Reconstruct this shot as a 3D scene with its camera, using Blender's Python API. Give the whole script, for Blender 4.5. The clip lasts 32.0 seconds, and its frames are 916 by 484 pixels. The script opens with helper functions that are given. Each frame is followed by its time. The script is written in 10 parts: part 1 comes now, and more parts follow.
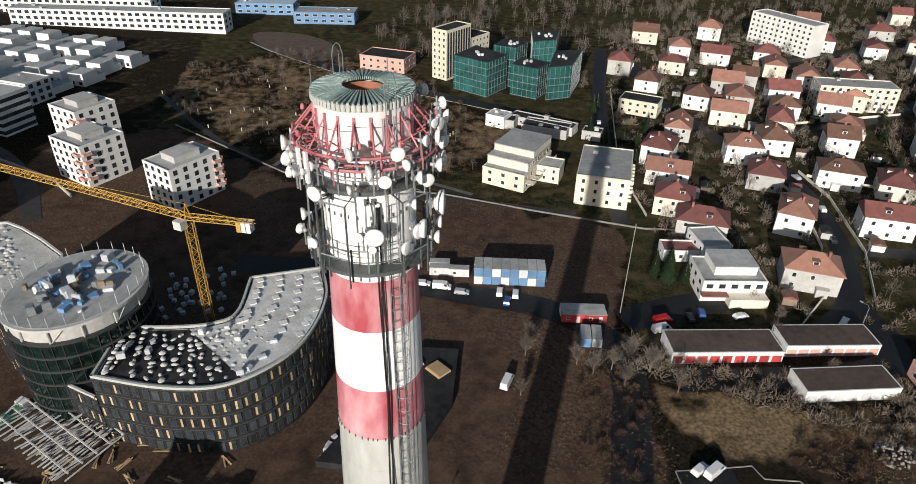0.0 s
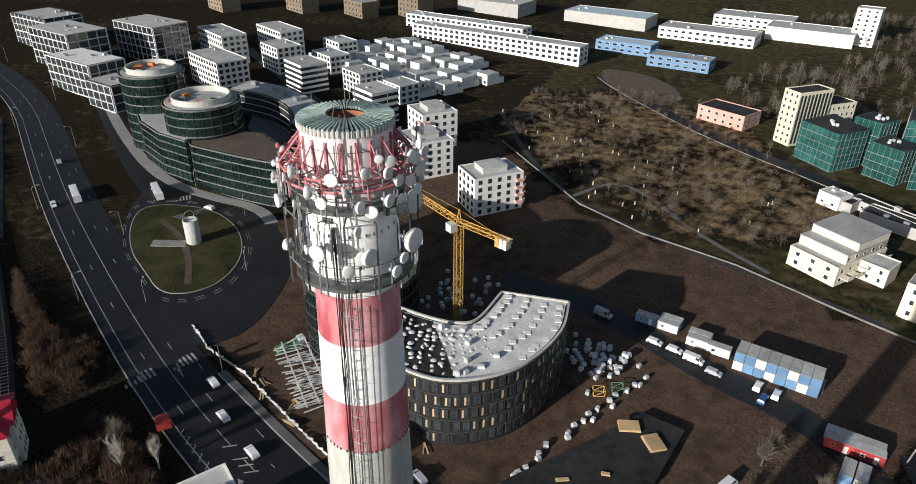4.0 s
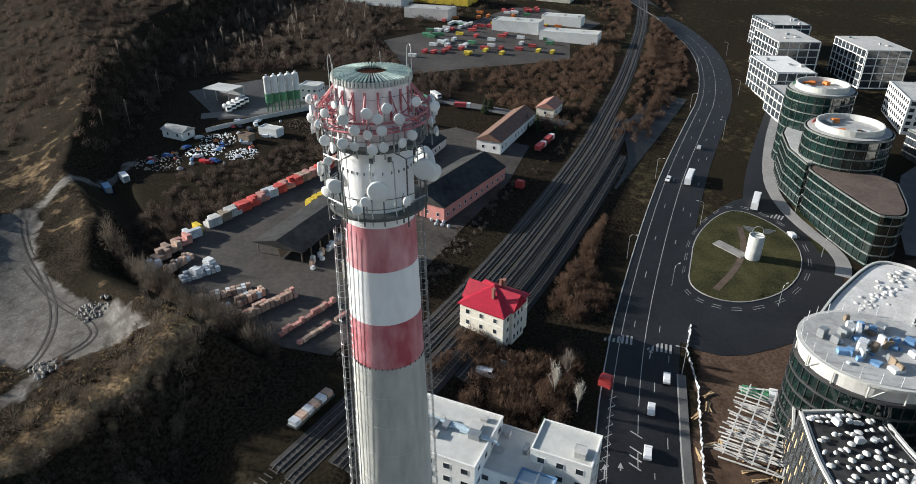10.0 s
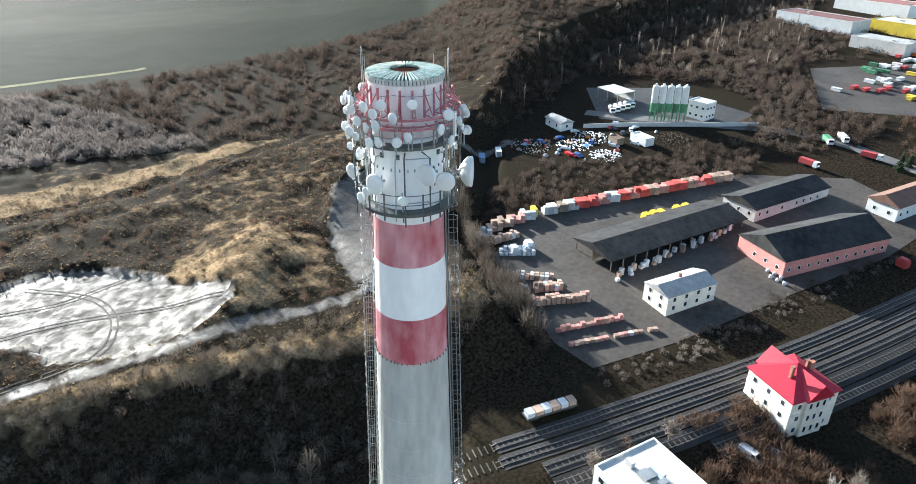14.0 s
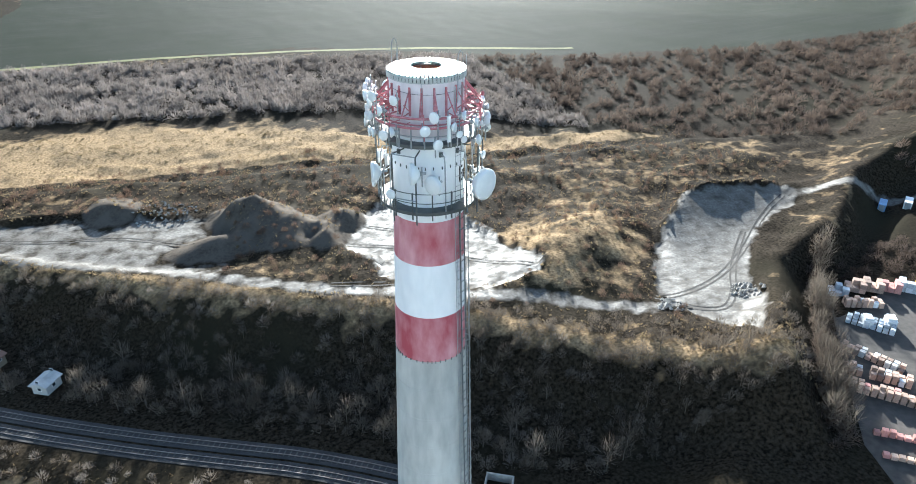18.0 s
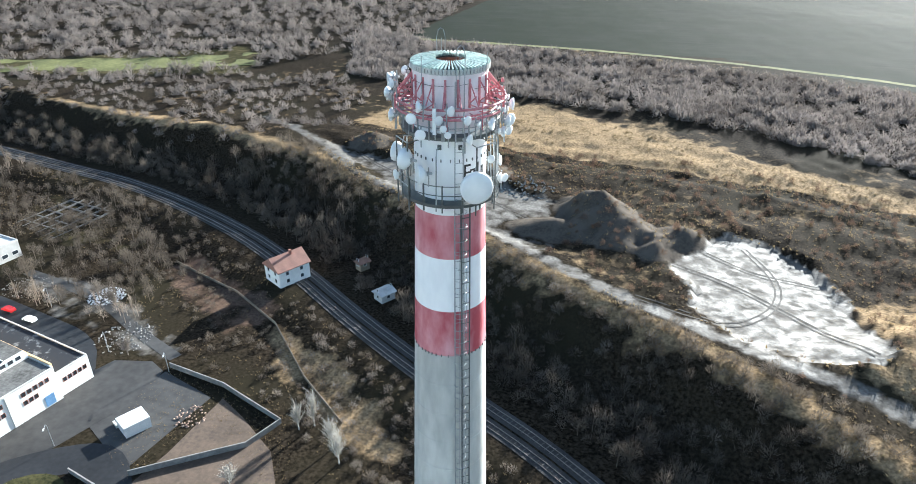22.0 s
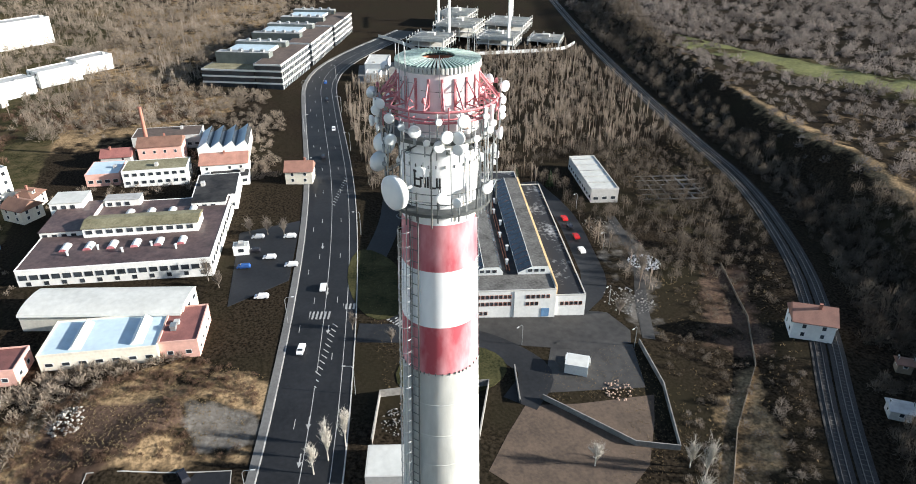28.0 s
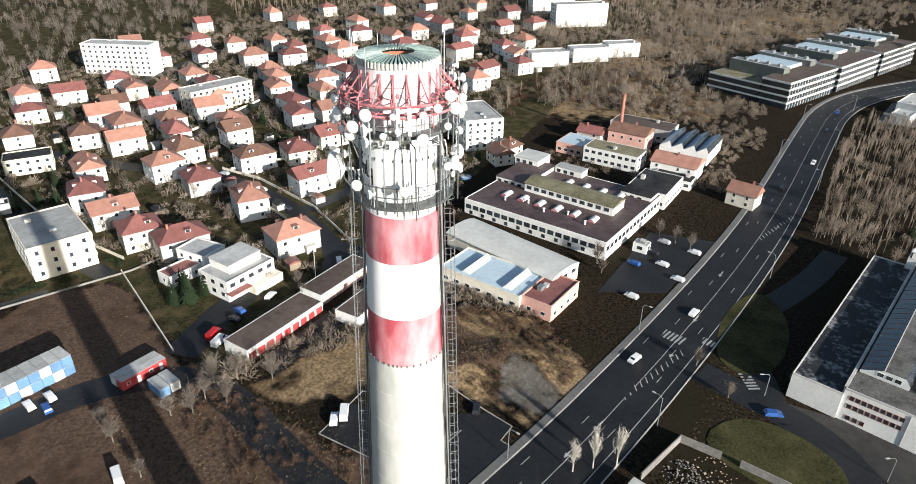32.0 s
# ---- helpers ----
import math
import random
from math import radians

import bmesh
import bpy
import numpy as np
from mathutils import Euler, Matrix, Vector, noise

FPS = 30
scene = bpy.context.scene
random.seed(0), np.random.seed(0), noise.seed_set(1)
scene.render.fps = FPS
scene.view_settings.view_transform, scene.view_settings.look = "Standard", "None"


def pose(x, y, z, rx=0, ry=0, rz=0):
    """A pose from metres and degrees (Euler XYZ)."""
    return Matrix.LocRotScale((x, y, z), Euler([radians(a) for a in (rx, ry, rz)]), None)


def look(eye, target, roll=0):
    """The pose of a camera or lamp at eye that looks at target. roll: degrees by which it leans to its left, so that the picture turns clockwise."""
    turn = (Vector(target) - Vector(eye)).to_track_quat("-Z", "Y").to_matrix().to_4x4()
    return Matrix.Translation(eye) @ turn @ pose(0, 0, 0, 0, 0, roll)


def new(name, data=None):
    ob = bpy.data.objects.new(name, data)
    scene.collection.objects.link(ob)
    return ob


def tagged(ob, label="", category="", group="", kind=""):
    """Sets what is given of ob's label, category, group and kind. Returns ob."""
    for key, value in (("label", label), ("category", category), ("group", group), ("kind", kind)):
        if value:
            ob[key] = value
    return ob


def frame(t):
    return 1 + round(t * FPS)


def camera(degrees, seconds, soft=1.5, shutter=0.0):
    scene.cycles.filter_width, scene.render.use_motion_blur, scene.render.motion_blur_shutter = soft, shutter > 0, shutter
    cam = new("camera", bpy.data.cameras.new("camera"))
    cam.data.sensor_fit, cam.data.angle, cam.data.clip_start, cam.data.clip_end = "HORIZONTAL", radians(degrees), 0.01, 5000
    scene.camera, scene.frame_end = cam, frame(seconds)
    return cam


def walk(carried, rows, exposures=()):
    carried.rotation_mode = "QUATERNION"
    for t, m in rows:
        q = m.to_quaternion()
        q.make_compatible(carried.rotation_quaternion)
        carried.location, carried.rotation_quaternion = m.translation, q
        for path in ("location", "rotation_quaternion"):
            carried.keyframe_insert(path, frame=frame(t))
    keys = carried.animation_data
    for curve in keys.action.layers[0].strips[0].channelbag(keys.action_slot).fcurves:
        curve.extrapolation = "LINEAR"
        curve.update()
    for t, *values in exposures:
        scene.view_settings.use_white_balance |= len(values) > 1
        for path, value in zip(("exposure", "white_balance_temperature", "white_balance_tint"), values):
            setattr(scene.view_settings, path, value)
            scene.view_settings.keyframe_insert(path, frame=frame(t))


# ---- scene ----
# ---------------------------------------------------------------- camera
LENS = 68.59
PATH = [
    (0, (0.06, -26.42, 114.21), (6.29, 15.74, 88.05), 1.09),
    (0.5, (1.40, -26.72, 114.27), (5.69, 16.05, 88.73), 1.15),
    (1, (2.77, -26.76, 114.28), (4.96, 16.53, 89.34), 1.15),
    (1.5, (4.21, -26.71, 114.29), (4.18, 16.99, 89.99), 1.04),
    (2, (5.97, -26.53, 114.31), (3.35, 17.17, 90.15), 0.95),
    (2.5, (8.06, -26.04, 114.31), (2.30, 17.34, 90.14), 0.95),
    (3, (10.38, -25.36, 114.33), (1.06, 17.40, 90.14), 0.94),
    (3.5, (12.83, -24.66, 114.47), (-0.29, 17.10, 90.31), 0.87),
    (5.5, (22.46, -20.29, 114.78), (-4.76, 14.05, 90.70), 0.07),
    (6, (24.61, -18.55, 114.71), (-5.58, 13.24, 90.66), 0.02),
    (6.5, (26.70, -16.75, 114.69), (-6.20, 12.23, 90.67), 0.00),
    (7, (28.54, -14.71, 114.59), (-6.78, 11.33, 90.62), 0.00),
    (7.5, (30.45, -12.66, 114.60), (-6.98, 10.29, 90.68), -0.05),
    (8, (31.97, -10.39, 114.52), (-7.28, 9.38, 90.68), 0.04),
    (8.5, (33.10, -8.00, 114.33), (-7.66, 8.53, 90.56), -0.03),
    (9, (34.03, -5.56, 114.18), (-7.96, 7.67, 90.47), -0.01),
    (9.5, (34.80, -3.08, 114.07), (-8.16, 6.80, 90.48), 0.02),
    (10, (35.29, -0.56, 114.01), (-8.39, 5.77, 90.50), -0.02),
    (10.5, (35.50, 2.01, 113.97), (-8.59, 4.78, 90.55), 0.08),
    (11, (35.39, 4.58, 113.92), (-8.82, 3.87, 90.57), 0.14),
    (11.5, (35.09, 7.19, 113.89), (-8.97, 2.97, 90.62), 0.25),
    (12, (34.60, 9.79, 113.89), (-8.99, 2.05, 90.66), 0.33),
    (12.5, (33.69, 12.25, 113.83), (-9.19, 1.16, 90.63), 0.45),
    (13, (32.70, 14.62, 113.83), (-9.20, 0.26, 90.64), 0.57),
    (13.5, (31.62, 16.92, 113.82), (-9.10, -0.58, 90.66), 0.58),
    (14, (30.38, 19.22, 113.85), (-8.88, -1.36, 90.72), 0.63),
    (14.5, (29.04, 21.40, 113.81), (-8.60, -2.13, 90.79), 0.55),
    (16.5, (20.73, 28.36, 114.16), (-7.70, -5.18, 90.35), 0.37),
    (17, (18.39, 29.76, 114.11), (-7.00, -6.11, 90.27), 0.43),
    (17.5, (16.07, 31.34, 114.15), (-5.98, -6.68, 90.31), 0.30),
    (18, (13.62, 32.79, 114.18), (-5.18, -6.94, 90.35), 0.30),
    (18.5, (11.06, 34.00, 114.20), (-4.32, -7.18, 90.38), 0.24),
    (19, (8.39, 34.86, 114.14), (-3.50, -7.47, 90.34), 0.21),
    (19.5, (5.69, 35.60, 114.13), (-2.62, -7.58, 90.34), 0.19),
    (20, (2.94, 36.00, 114.08), (-1.75, -7.74, 90.32), 0.18),
    (20.5, (0.18, 36.16, 114.08), (-0.94, -7.81, 90.30), 0.21),
    (21, (-2.63, 36.10, 114.01), (-0.16, -7.85, 90.29), 0.34),
    (21.5, (-5.35, 35.52, 113.90), (0.58, -8.08, 90.15), 0.31),
    (22, (-8.03, 34.73, 113.70), (1.32, -8.28, 89.99), 0.36),
    (22.5, (-10.43, 33.96, 113.66), (2.11, -8.24, 89.95), 0.38),
    (23, (-12.99, 32.91, 113.61), (2.90, -8.14, 89.90), 0.41),
    (23.5, (-15.55, 31.55, 113.57), (3.62, -8.08, 89.86), 0.41),
    (24, (-18.05, 30.02, 113.55), (4.35, -7.86, 89.82), 0.41),
    (24.5, (-20.50, 28.28, 113.53), (5.07, -7.56, 89.83), 0.40),
    (25, (-22.82, 26.24, 113.54), (5.72, -7.27, 89.82), 0.36),
    (25.5, (-24.90, 23.91, 113.50), (6.39, -7.03, 89.77), 0.37),
    (27.5, (-30.34, 12.59, 112.95), (9.89, -5.26, 89.23), 0.40),
    (28, (-31.59, 9.63, 112.97), (10.11, -4.52, 89.28), 0.36),
    (28.5, (-32.59, 6.43, 112.99), (10.24, -3.83, 89.32), 0.40),
    (29, (-33.26, 3.02, 113.01), (10.37, -3.03, 89.33), 0.48),
    (29.5, (-33.61, -0.53, 113.03), (10.40, -2.15, 89.36), 0.56),
    (30, (-33.35, -4.12, 112.98), (10.59, -1.29, 89.29), 0.65),
    (30.5, (-32.81, -7.69, 112.98), (10.61, -0.51, 89.25), 0.71),
    (31, (-31.80, -11.10, 113.00), (10.69, 0.30, 89.24), 0.72),
    (31.5, (-30.42, -14.40, 113.01), (10.74, 1.09, 89.23), 0.76),
    (32, (-28.75, -17.60, 113.04), (10.70, 1.79, 89.22), 0.86),
]
cam = camera(LENS, 32.0, 0.9)
walk(cam, [(t, look(e, g, r)) for t, e, g, r in PATH],
     exposures=((0.0, 0.0, 6500, 10), (3.5, 0.18, 6480, 10), (6.0, 0.52, 6450, 10), (9.0, 0.84, 6380, 9), (12.0, 1.32, 6200, 8), (14.5, 2.20, 6000, 6), (17.0, 2.38, 5850, 5), (20.5, 2.38, 5820, 4), (23.0, 2.12, 5930, 6), (25.5, 1.92, 6080, 7), (28.0, 1.46, 6350, 9), (32.0, 0.95, 6450, 9)))

# ---------------------------------------------------------------- light
SUN_AZ, SUN_EL = radians(246.0), radians(16.5)
sun_way = Vector((math.cos(SUN_AZ) * math.cos(SUN_EL), math.sin(SUN_AZ) * math.cos(SUN_EL), math.sin(SUN_EL)))
world = bpy.data.worlds.new("winter_sky")
scene.world = world
world.use_nodes = True
wn = world.node_tree.nodes
sky = wn.new("ShaderNodeTexSky")
sky.sky_type, sky.sun_disc = "NISHITA", False
sky.sun_elevation, sky.sun_rotation = SUN_EL, radians(204.0)
sky.air_density, sky.dust_density = 1.0, 1.0
wn["Background"].inputs["Strength"].default_value = 0.072
world.node_tree.links.new(sky.outputs[0], wn["Background"].inputs["Color"])
sun = new("sun", bpy.data.lights.new("sun", "SUN"))
sun.data.energy, sun.data.angle, sun.data.color = 4.9, radians(0.6), (1.0, 0.955, 0.885)
sun.matrix_world = look(sun_way * 600, (0, 0, 0))


# ---------------------------------------------------------------- materials
def mat(name, rgb, rough=0.85, metal=0.0, var=0.3, s1=3.0, s2=0.25, bump=0.15, rnd=0.12, tint=None, stretch=(1, 1, 1), spec=0.5, lo=0.65, hi=1.35):
    """A weathered surface: fine grain and broad stains in world metres, and a little difference from piece to piece."""
    m = bpy.data.materials.new(name)
    m.use_nodes = True
    n, l = m.node_tree.nodes, m.node_tree.links
    b = n["Principled BSDF"]
    b.inputs["Roughness"].default_value, b.inputs["Metallic"].default_value = rough, metal
    b.inputs["Specular IOR Level"].default_value = spec
    geo = n.new("ShaderNodeNewGeometry")
    mp = n.new("ShaderNodeMapping")
    mp.inputs["Scale"].default_value = stretch
    l.new(geo.outputs["Position"], mp.inputs["Vector"])
    fine, broad = n.new("ShaderNodeTexNoise"), n.new("ShaderNodeTexNoise")
    fine.inputs["Scale"].default_value, broad.inputs["Scale"].default_value = s1, s2
    fine.inputs["Detail"].default_value = 5
    for t in (fine, broad):
        l.new(mp.outputs[0], t.inputs["Vector"])
    add = n.new("ShaderNodeMath")
    l.new(fine.outputs["Fac"], add.inputs[0])
    l.new(broad.outputs["Fac"], add.inputs[1])
    rg = n.new("ShaderNodeMapRange")
    rg.inputs["From Min"].default_value, rg.inputs["From Max"].default_value = lo, hi
    l.new(add.outputs[0], rg.inputs["Value"])
    mix = n.new("ShaderNodeMix")
    mix.data_type = "RGBA"
    low = [c * (1 - var) for c in rgb]
    high = list(tint) if tint else [min(c * (1 + var), 0.95) for c in rgb]
    mix.inputs["A"].default_value, mix.inputs["B"].default_value = (*low, 1), (*high, 1)
    l.new(rg.outputs[0], mix.inputs["Factor"])
    info, hsv, rv = n.new("ShaderNodeObjectInfo"), n.new("ShaderNodeHueSaturation"), n.new("ShaderNodeMapRange")
    rv.inputs["To Min"].default_value, rv.inputs["To Max"].default_value = 1 - rnd, 1 + rnd
    l.new(info.outputs["Random"], rv.inputs["Value"])
    l.new(rv.outputs[0], hsv.inputs["Value"])
    l.new(mix.outputs["Result"], hsv.inputs["Color"])
    l.new(hsv.outputs[0], b.inputs["Base Color"])
    if bump:
        bp = n.new("ShaderNodeBump")
        bp.inputs["Strength"].default_value, bp.inputs["Distance"].default_value = bump, 0.1
        l.new(fine.outputs["Fac"], bp.inputs["Height"])
        l.new(bp.outputs[0], b.inputs["Normal"])
    return m


def glass_mat(name, rgb, rough=0.12, var=0.5, rnd=0.35):
    return mat(name, rgb, rough, 0.0, var, 0.6, 0.12, 0.0, rnd, spec=0.8)


WHITE = mat("weathered_white_paint", (0.85, 0.86, 0.87), 0.65, var=0.10, s1=2.2, s2=0.5, bump=0.05, rnd=0.02, tint=(0.90, 0.90, 0.90), stretch=(1, 1, 0.35))
PINK = mat("faded_pinkish_paint", (0.74, 0.65, 0.67), 0.7, var=0.14, s1=2.5, s2=0.6, bump=0.05, rnd=0.02, tint=(0.86, 0.80, 0.81), stretch=(1, 1, 0.3))
RED = mat("faded_red_paint", (0.46, 0.075, 0.10), 0.7, var=0.15, s1=1.3, s2=0.45, bump=0.06, rnd=0.03, tint=(0.72, 0.40, 0.43), stretch=(1, 1, 0.4), lo=0.8, hi=1.4)
CONC = mat("shaft_concrete", (0.46, 0.465, 0.44), 0.9, var=0.22, s1=1.8, s2=0.4, bump=0.12, rnd=0.02, stretch=(1, 1, 0.3))
STEEL = mat("galvanised_steel", (0.33, 0.35, 0.36), 0.5, 0.6, var=0.2, rnd=0.1, bump=0.03)
DARKSTEEL = mat("dark_painted_steel", (0.10, 0.11, 0.11), 0.55, 0.3, var=0.3, bump=0.03)
REDSTEEL = mat("red_painted_steel", (0.42, 0.06, 0.075), 0.6, 0.0, var=0.25, bump=0.03, tint=(0.60, 0.28, 0.30))
DISH = mat("dish_white", (0.78, 0.79, 0.78), 0.45, var=0.06, bump=0.0, rnd=0.07)
DISHBACK = mat("dish_grey", (0.42, 0.43, 0.43), 0.5, var=0.15, bump=0.0)
PATINA = mat("green_patina_sheet", (0.24, 0.38, 0.34), 0.38, 0.2, var=0.3, s1=6, s2=1.0, bump=0.08, rnd=0.3, tint=(0.52, 0.60, 0.56))
RUST = mat("rusty_brick_lining", (0.30, 0.12, 0.07), 0.9, var=0.4)
RUBBER = mat("black_rubber", (0.015, 0.015, 0.016), 0.7, var=0.2, bump=0.0)
ASPHALT = mat("worn_asphalt", (0.0145, 0.0152, 0.017), 0.6, var=0.45, s1=0.9, s2=0.08, bump=0.1, rnd=0.05, spec=0.25)
PALEASPH = mat("pale_patched_asphalt", (0.038, 0.036, 0.034), 0.65, var=0.5, s1=0.5, s2=0.06, bump=0.12, rnd=0.05, spec=0.35)
BANDM = mat("grey_green_metal_band", (0.15, 0.165, 0.155), 0.5, 0.2, var=0.25, bump=0.02)
PAVING = mat("concrete_paving", (0.11, 0.108, 0.105), 0.85, var=0.25, s1=1.2, s2=0.15, rnd=0.05)
PALEPAVE = mat("pale_stone_paving", (0.26, 0.25, 0.24), 0.85, var=0.2, s1=1.2, s2=0.15, rnd=0.05)
MARK = mat("road_marking_paint", (0.30, 0.30, 0.29), 0.7, var=0.35, s1=4, bump=0.0)
KERB = mat("kerb_stone", (0.34, 0.33, 0.31), 0.85)
BALLAST = mat("rail_ballast", (0.030, 0.028, 0.027), 0.95, var=0.5, s1=6, s2=0.2, bump=0.5)
SLEEPER = mat("concrete_sleeper", (0.075, 0.069, 0.063), 0.9)
RAILSTEEL = mat("rail_steel", (0.22, 0.19, 0.17), 0.4, 0.7, bump=0.0)
WALLW = mat("white_render", (0.74, 0.73, 0.70), 0.85, var=0.10, s1=1.2, s2=0.2, bump=0.04, rnd=0.05)
WALLC = mat("cream_render", (0.68, 0.63, 0.53), 0.85, var=0.14, s1=1.2, s2=0.2, bump=0.04, rnd=0.1)
WALLG = mat("grey_render", (0.45, 0.44, 0.42), 0.85, var=0.16, s1=1.2, s2=0.2, bump=0.04, rnd=0.12)
WALLP = mat("pink_render", (0.62, 0.36, 0.30), 0.85, var=0.15, s1=1.0, s2=0.2, bump=0.04, rnd=0.06)
WALLY = mat("yellow_render", (0.64, 0.60, 0.47), 0.85, var=0.12, s1=1.0, s2=0.2, bump=0.04, rnd=0.06)
BRICK = mat("red_brickwork", (0.30, 0.13, 0.095), 0.9, var=0.3, s1=3.5, s2=0.3)
TILEO = mat("orange_roof_tiles", (0.31, 0.155, 0.115), 0.8, var=0.25, s1=5, s2=0.4, bump=0.25, rnd=0.25)
TILER = mat("dark_red_roof_tiles", (0.20, 0.078, 0.068), 0.75, var=0.3, s1=5, s2=0.4, bump=0.25, rnd=0.3)
TILEB = mat("brown_roof_tiles", (0.16, 0.085, 0.060), 0.8, var=0.3, s1=5, s2=0.4, bump=0.25, rnd=0.2)
REDSHEET = mat("bright_red_metal_sheet", (0.36, 0.012, 0.032), 0.4, 0.1, var=0.18, s1=1, bump=0.02, rnd=0.03)
ROOFG = mat("grey_flat_roof", (0.36, 0.36, 0.35), 0.85, var=0.25, s1=0.8, s2=0.15, rnd=0.15)
ROOFD = mat("dark_bitumen_roof", (0.016, 0.016, 0.019), 0.8, var=0.5, s1=0.5, s2=0.12, rnd=0.15, tint=(0.048, 0.047, 0.046), spec=0.25)
ROOFW = mat("weathered_grey_bitumen", (0.085, 0.080, 0.073), 0.85, var=0.5, s1=1.4, s2=0.2, rnd=0.1, tint=(0.17, 0.165, 0.155), spec=0.25)
ROOFP = mat("patched_bitumen_roof", (0.026, 0.028, 0.034), 0.75, var=0.3, s1=0.8, s2=0.13, rnd=0.05, tint=(0.34, 0.35, 0.36), spec=0.3, lo=1.02, hi=1.42)
ROOFM = mat("mossy_brown_roof", (0.085, 0.060, 0.048), 0.85, var=0.45, s1=0.6, s2=0.12, rnd=0.1)
PURPLE = mat("purple_brown_felt_roof", (0.050, 0.030, 0.032), 0.6, var=0.5, s1=0.7, s2=0.1, rnd=0.1, tint=(0.13, 0.085, 0.080))
MOSSROOF = mat("yellow_mossy_roof", (0.16, 0.14, 0.07), 0.9, var=0.4, s1=1.2, s2=0.15, bump=0.3, tint=(0.26, 0.24, 0.15))
PALECONC = mat("fresh_pale_concrete", (0.50, 0.49, 0.46), 0.9, var=0.25, s1=0.5, s2=0.08, rnd=0.12)
ROOFL = mat("pale_sheet_roof", (0.50, 0.50, 0.47), 0.6, var=0.15, s1=0.6, s2=0.12, rnd=0.06)
GRAVEL = mat("pale_roof_gravel", (0.54, 0.53, 0.51), 0.95, var=0.3, s1=2.5, s2=0.25, bump=0.3)
BLUEROOF = mat("pale_blue_roof_membrane", (0.42, 0.52, 0.58), 0.5, var=0.12, s1=0.6, s2=0.1)
GLASS = glass_mat("dark_window_glass", (0.035, 0.042, 0.05))
GREENGLASS = glass_mat("green_glass_panel", (0.022, 0.095, 0.088), 0.15)
TEALGLASS = glass_mat("dark_green_curtain_glass", (0.007, 0.017, 0.015), 0.06, 0.8)
FRAMEW = mat("white_window_frame", (0.7, 0.7, 0.68), 0.6, var=0.05, bump=0.0)
FRAMED = mat("dark_window_frame", (0.04, 0.04, 0.042), 0.5, var=0.2, bump=0.0)
BLACKPANEL = mat("black_facade_panel", (0.022, 0.023, 0.024), 0.45, var=0.3, bump=0.02, rnd=0.2)
WOODPANEL = mat("pale_plywood", (0.52, 0.36, 0.19), 0.75, var=0.2, rnd=0.2)
TIMBER = mat("grey_timber", (0.20, 0.155, 0.11), 0.85, var=0.3, rnd=0.25)
CRANEY = mat("yellow_crane_paint", (0.52, 0.31, 0.07), 0.5, var=0.2, bump=0.0)
BLUE = mat("blue_painted_steel", (0.13, 0.25, 0.42), 0.5, var=0.25, bump=0.02, rnd=0.2)
CONTW = mat("white_container_sheet", (0.62, 0.63, 0.62), 0.55, var=0.15, bump=0.02)
CONTR = mat("red_container_sheet", (0.42, 0.05, 0.05), 0.55, var=0.25, bump=0.02, rnd=0.3)
CONTO = mat("orange_container_sheet", (0.58, 0.17, 0.03), 0.55, var=0.25, bump=0.02, rnd=0.25)
CONTG = mat("green_container_sheet", (0.06, 0.20, 0.10), 0.55, var=0.25, bump=0.02, rnd=0.3)
CONTY = mat("yellow_sheet", (0.65, 0.47, 0.04), 0.55, var=0.2, bump=0.02, rnd=0.1)
PALLET = mat("brick_pallet_stack", (0.36, 0.25, 0.19), 0.9, var=0.35, s1=4, rnd=0.35)
PINKBRICK = mat("pink_brick_pack", (0.44, 0.21, 0.18), 0.85, var=0.25, s1=4, rnd=0.25)
REDBRICK = mat("red_wrapped_brick_pack", (0.52, 0.07, 0.055), 0.7, var=0.2, s1=4, rnd=0.25)
PINKWALL = mat("pink_brick_render", (0.55, 0.23, 0.20), 0.85, var=0.2, s1=2.0, s2=0.2, rnd=0.05)
FOIL = mat("white_foil_wrap", (0.52, 0.54, 0.56), 0.45, var=0.25, s1=3, bump=0.3, rnd=0.2)
CARW, CARK, CARR, CARB, CARS = (mat("car_paint_" + a, c, 0.25, 0.0, 0.03, bump=0.0, rnd=0.0) for a, c in
                                (("white", (0.75, 0.75, 0.75)), ("black", (0.02, 0.02, 0.025)), ("red", (0.45, 0.02, 0.02)), ("blue", (0.03, 0.09, 0.28)), ("silver", (0.40, 0.41, 0.43))))
TWIG = mat("bare_twigs", (0.13, 0.105, 0.086), 0.95, var=0.35, s1=0.35, s2=0.03, bump=0.0, tint=(0.28, 0.24, 0.205), spec=0.1)
PALETWIG = mat("pale_grey_twigs", (0.125, 0.106, 0.094), 0.95, var=0.35, s1=0.35, s2=0.03, bump=0.0, tint=(0.26, 0.225, 0.205), spec=0.1)
HILLTWIG = mat("tan_bare_twigs", (0.185, 0.148, 0.115), 0.95, var=0.35, s1=0.35, s2=0.03, bump=0.0, tint=(0.36, 0.30, 0.24), spec=0.1)
WESTTWIG = mat("brown_bare_twigs", (0.080, 0.058, 0.046), 0.95, var=0.35, s1=0.35, s2=0.03, bump=0.0, tint=(0.165, 0.125, 0.100), spec=0.1)
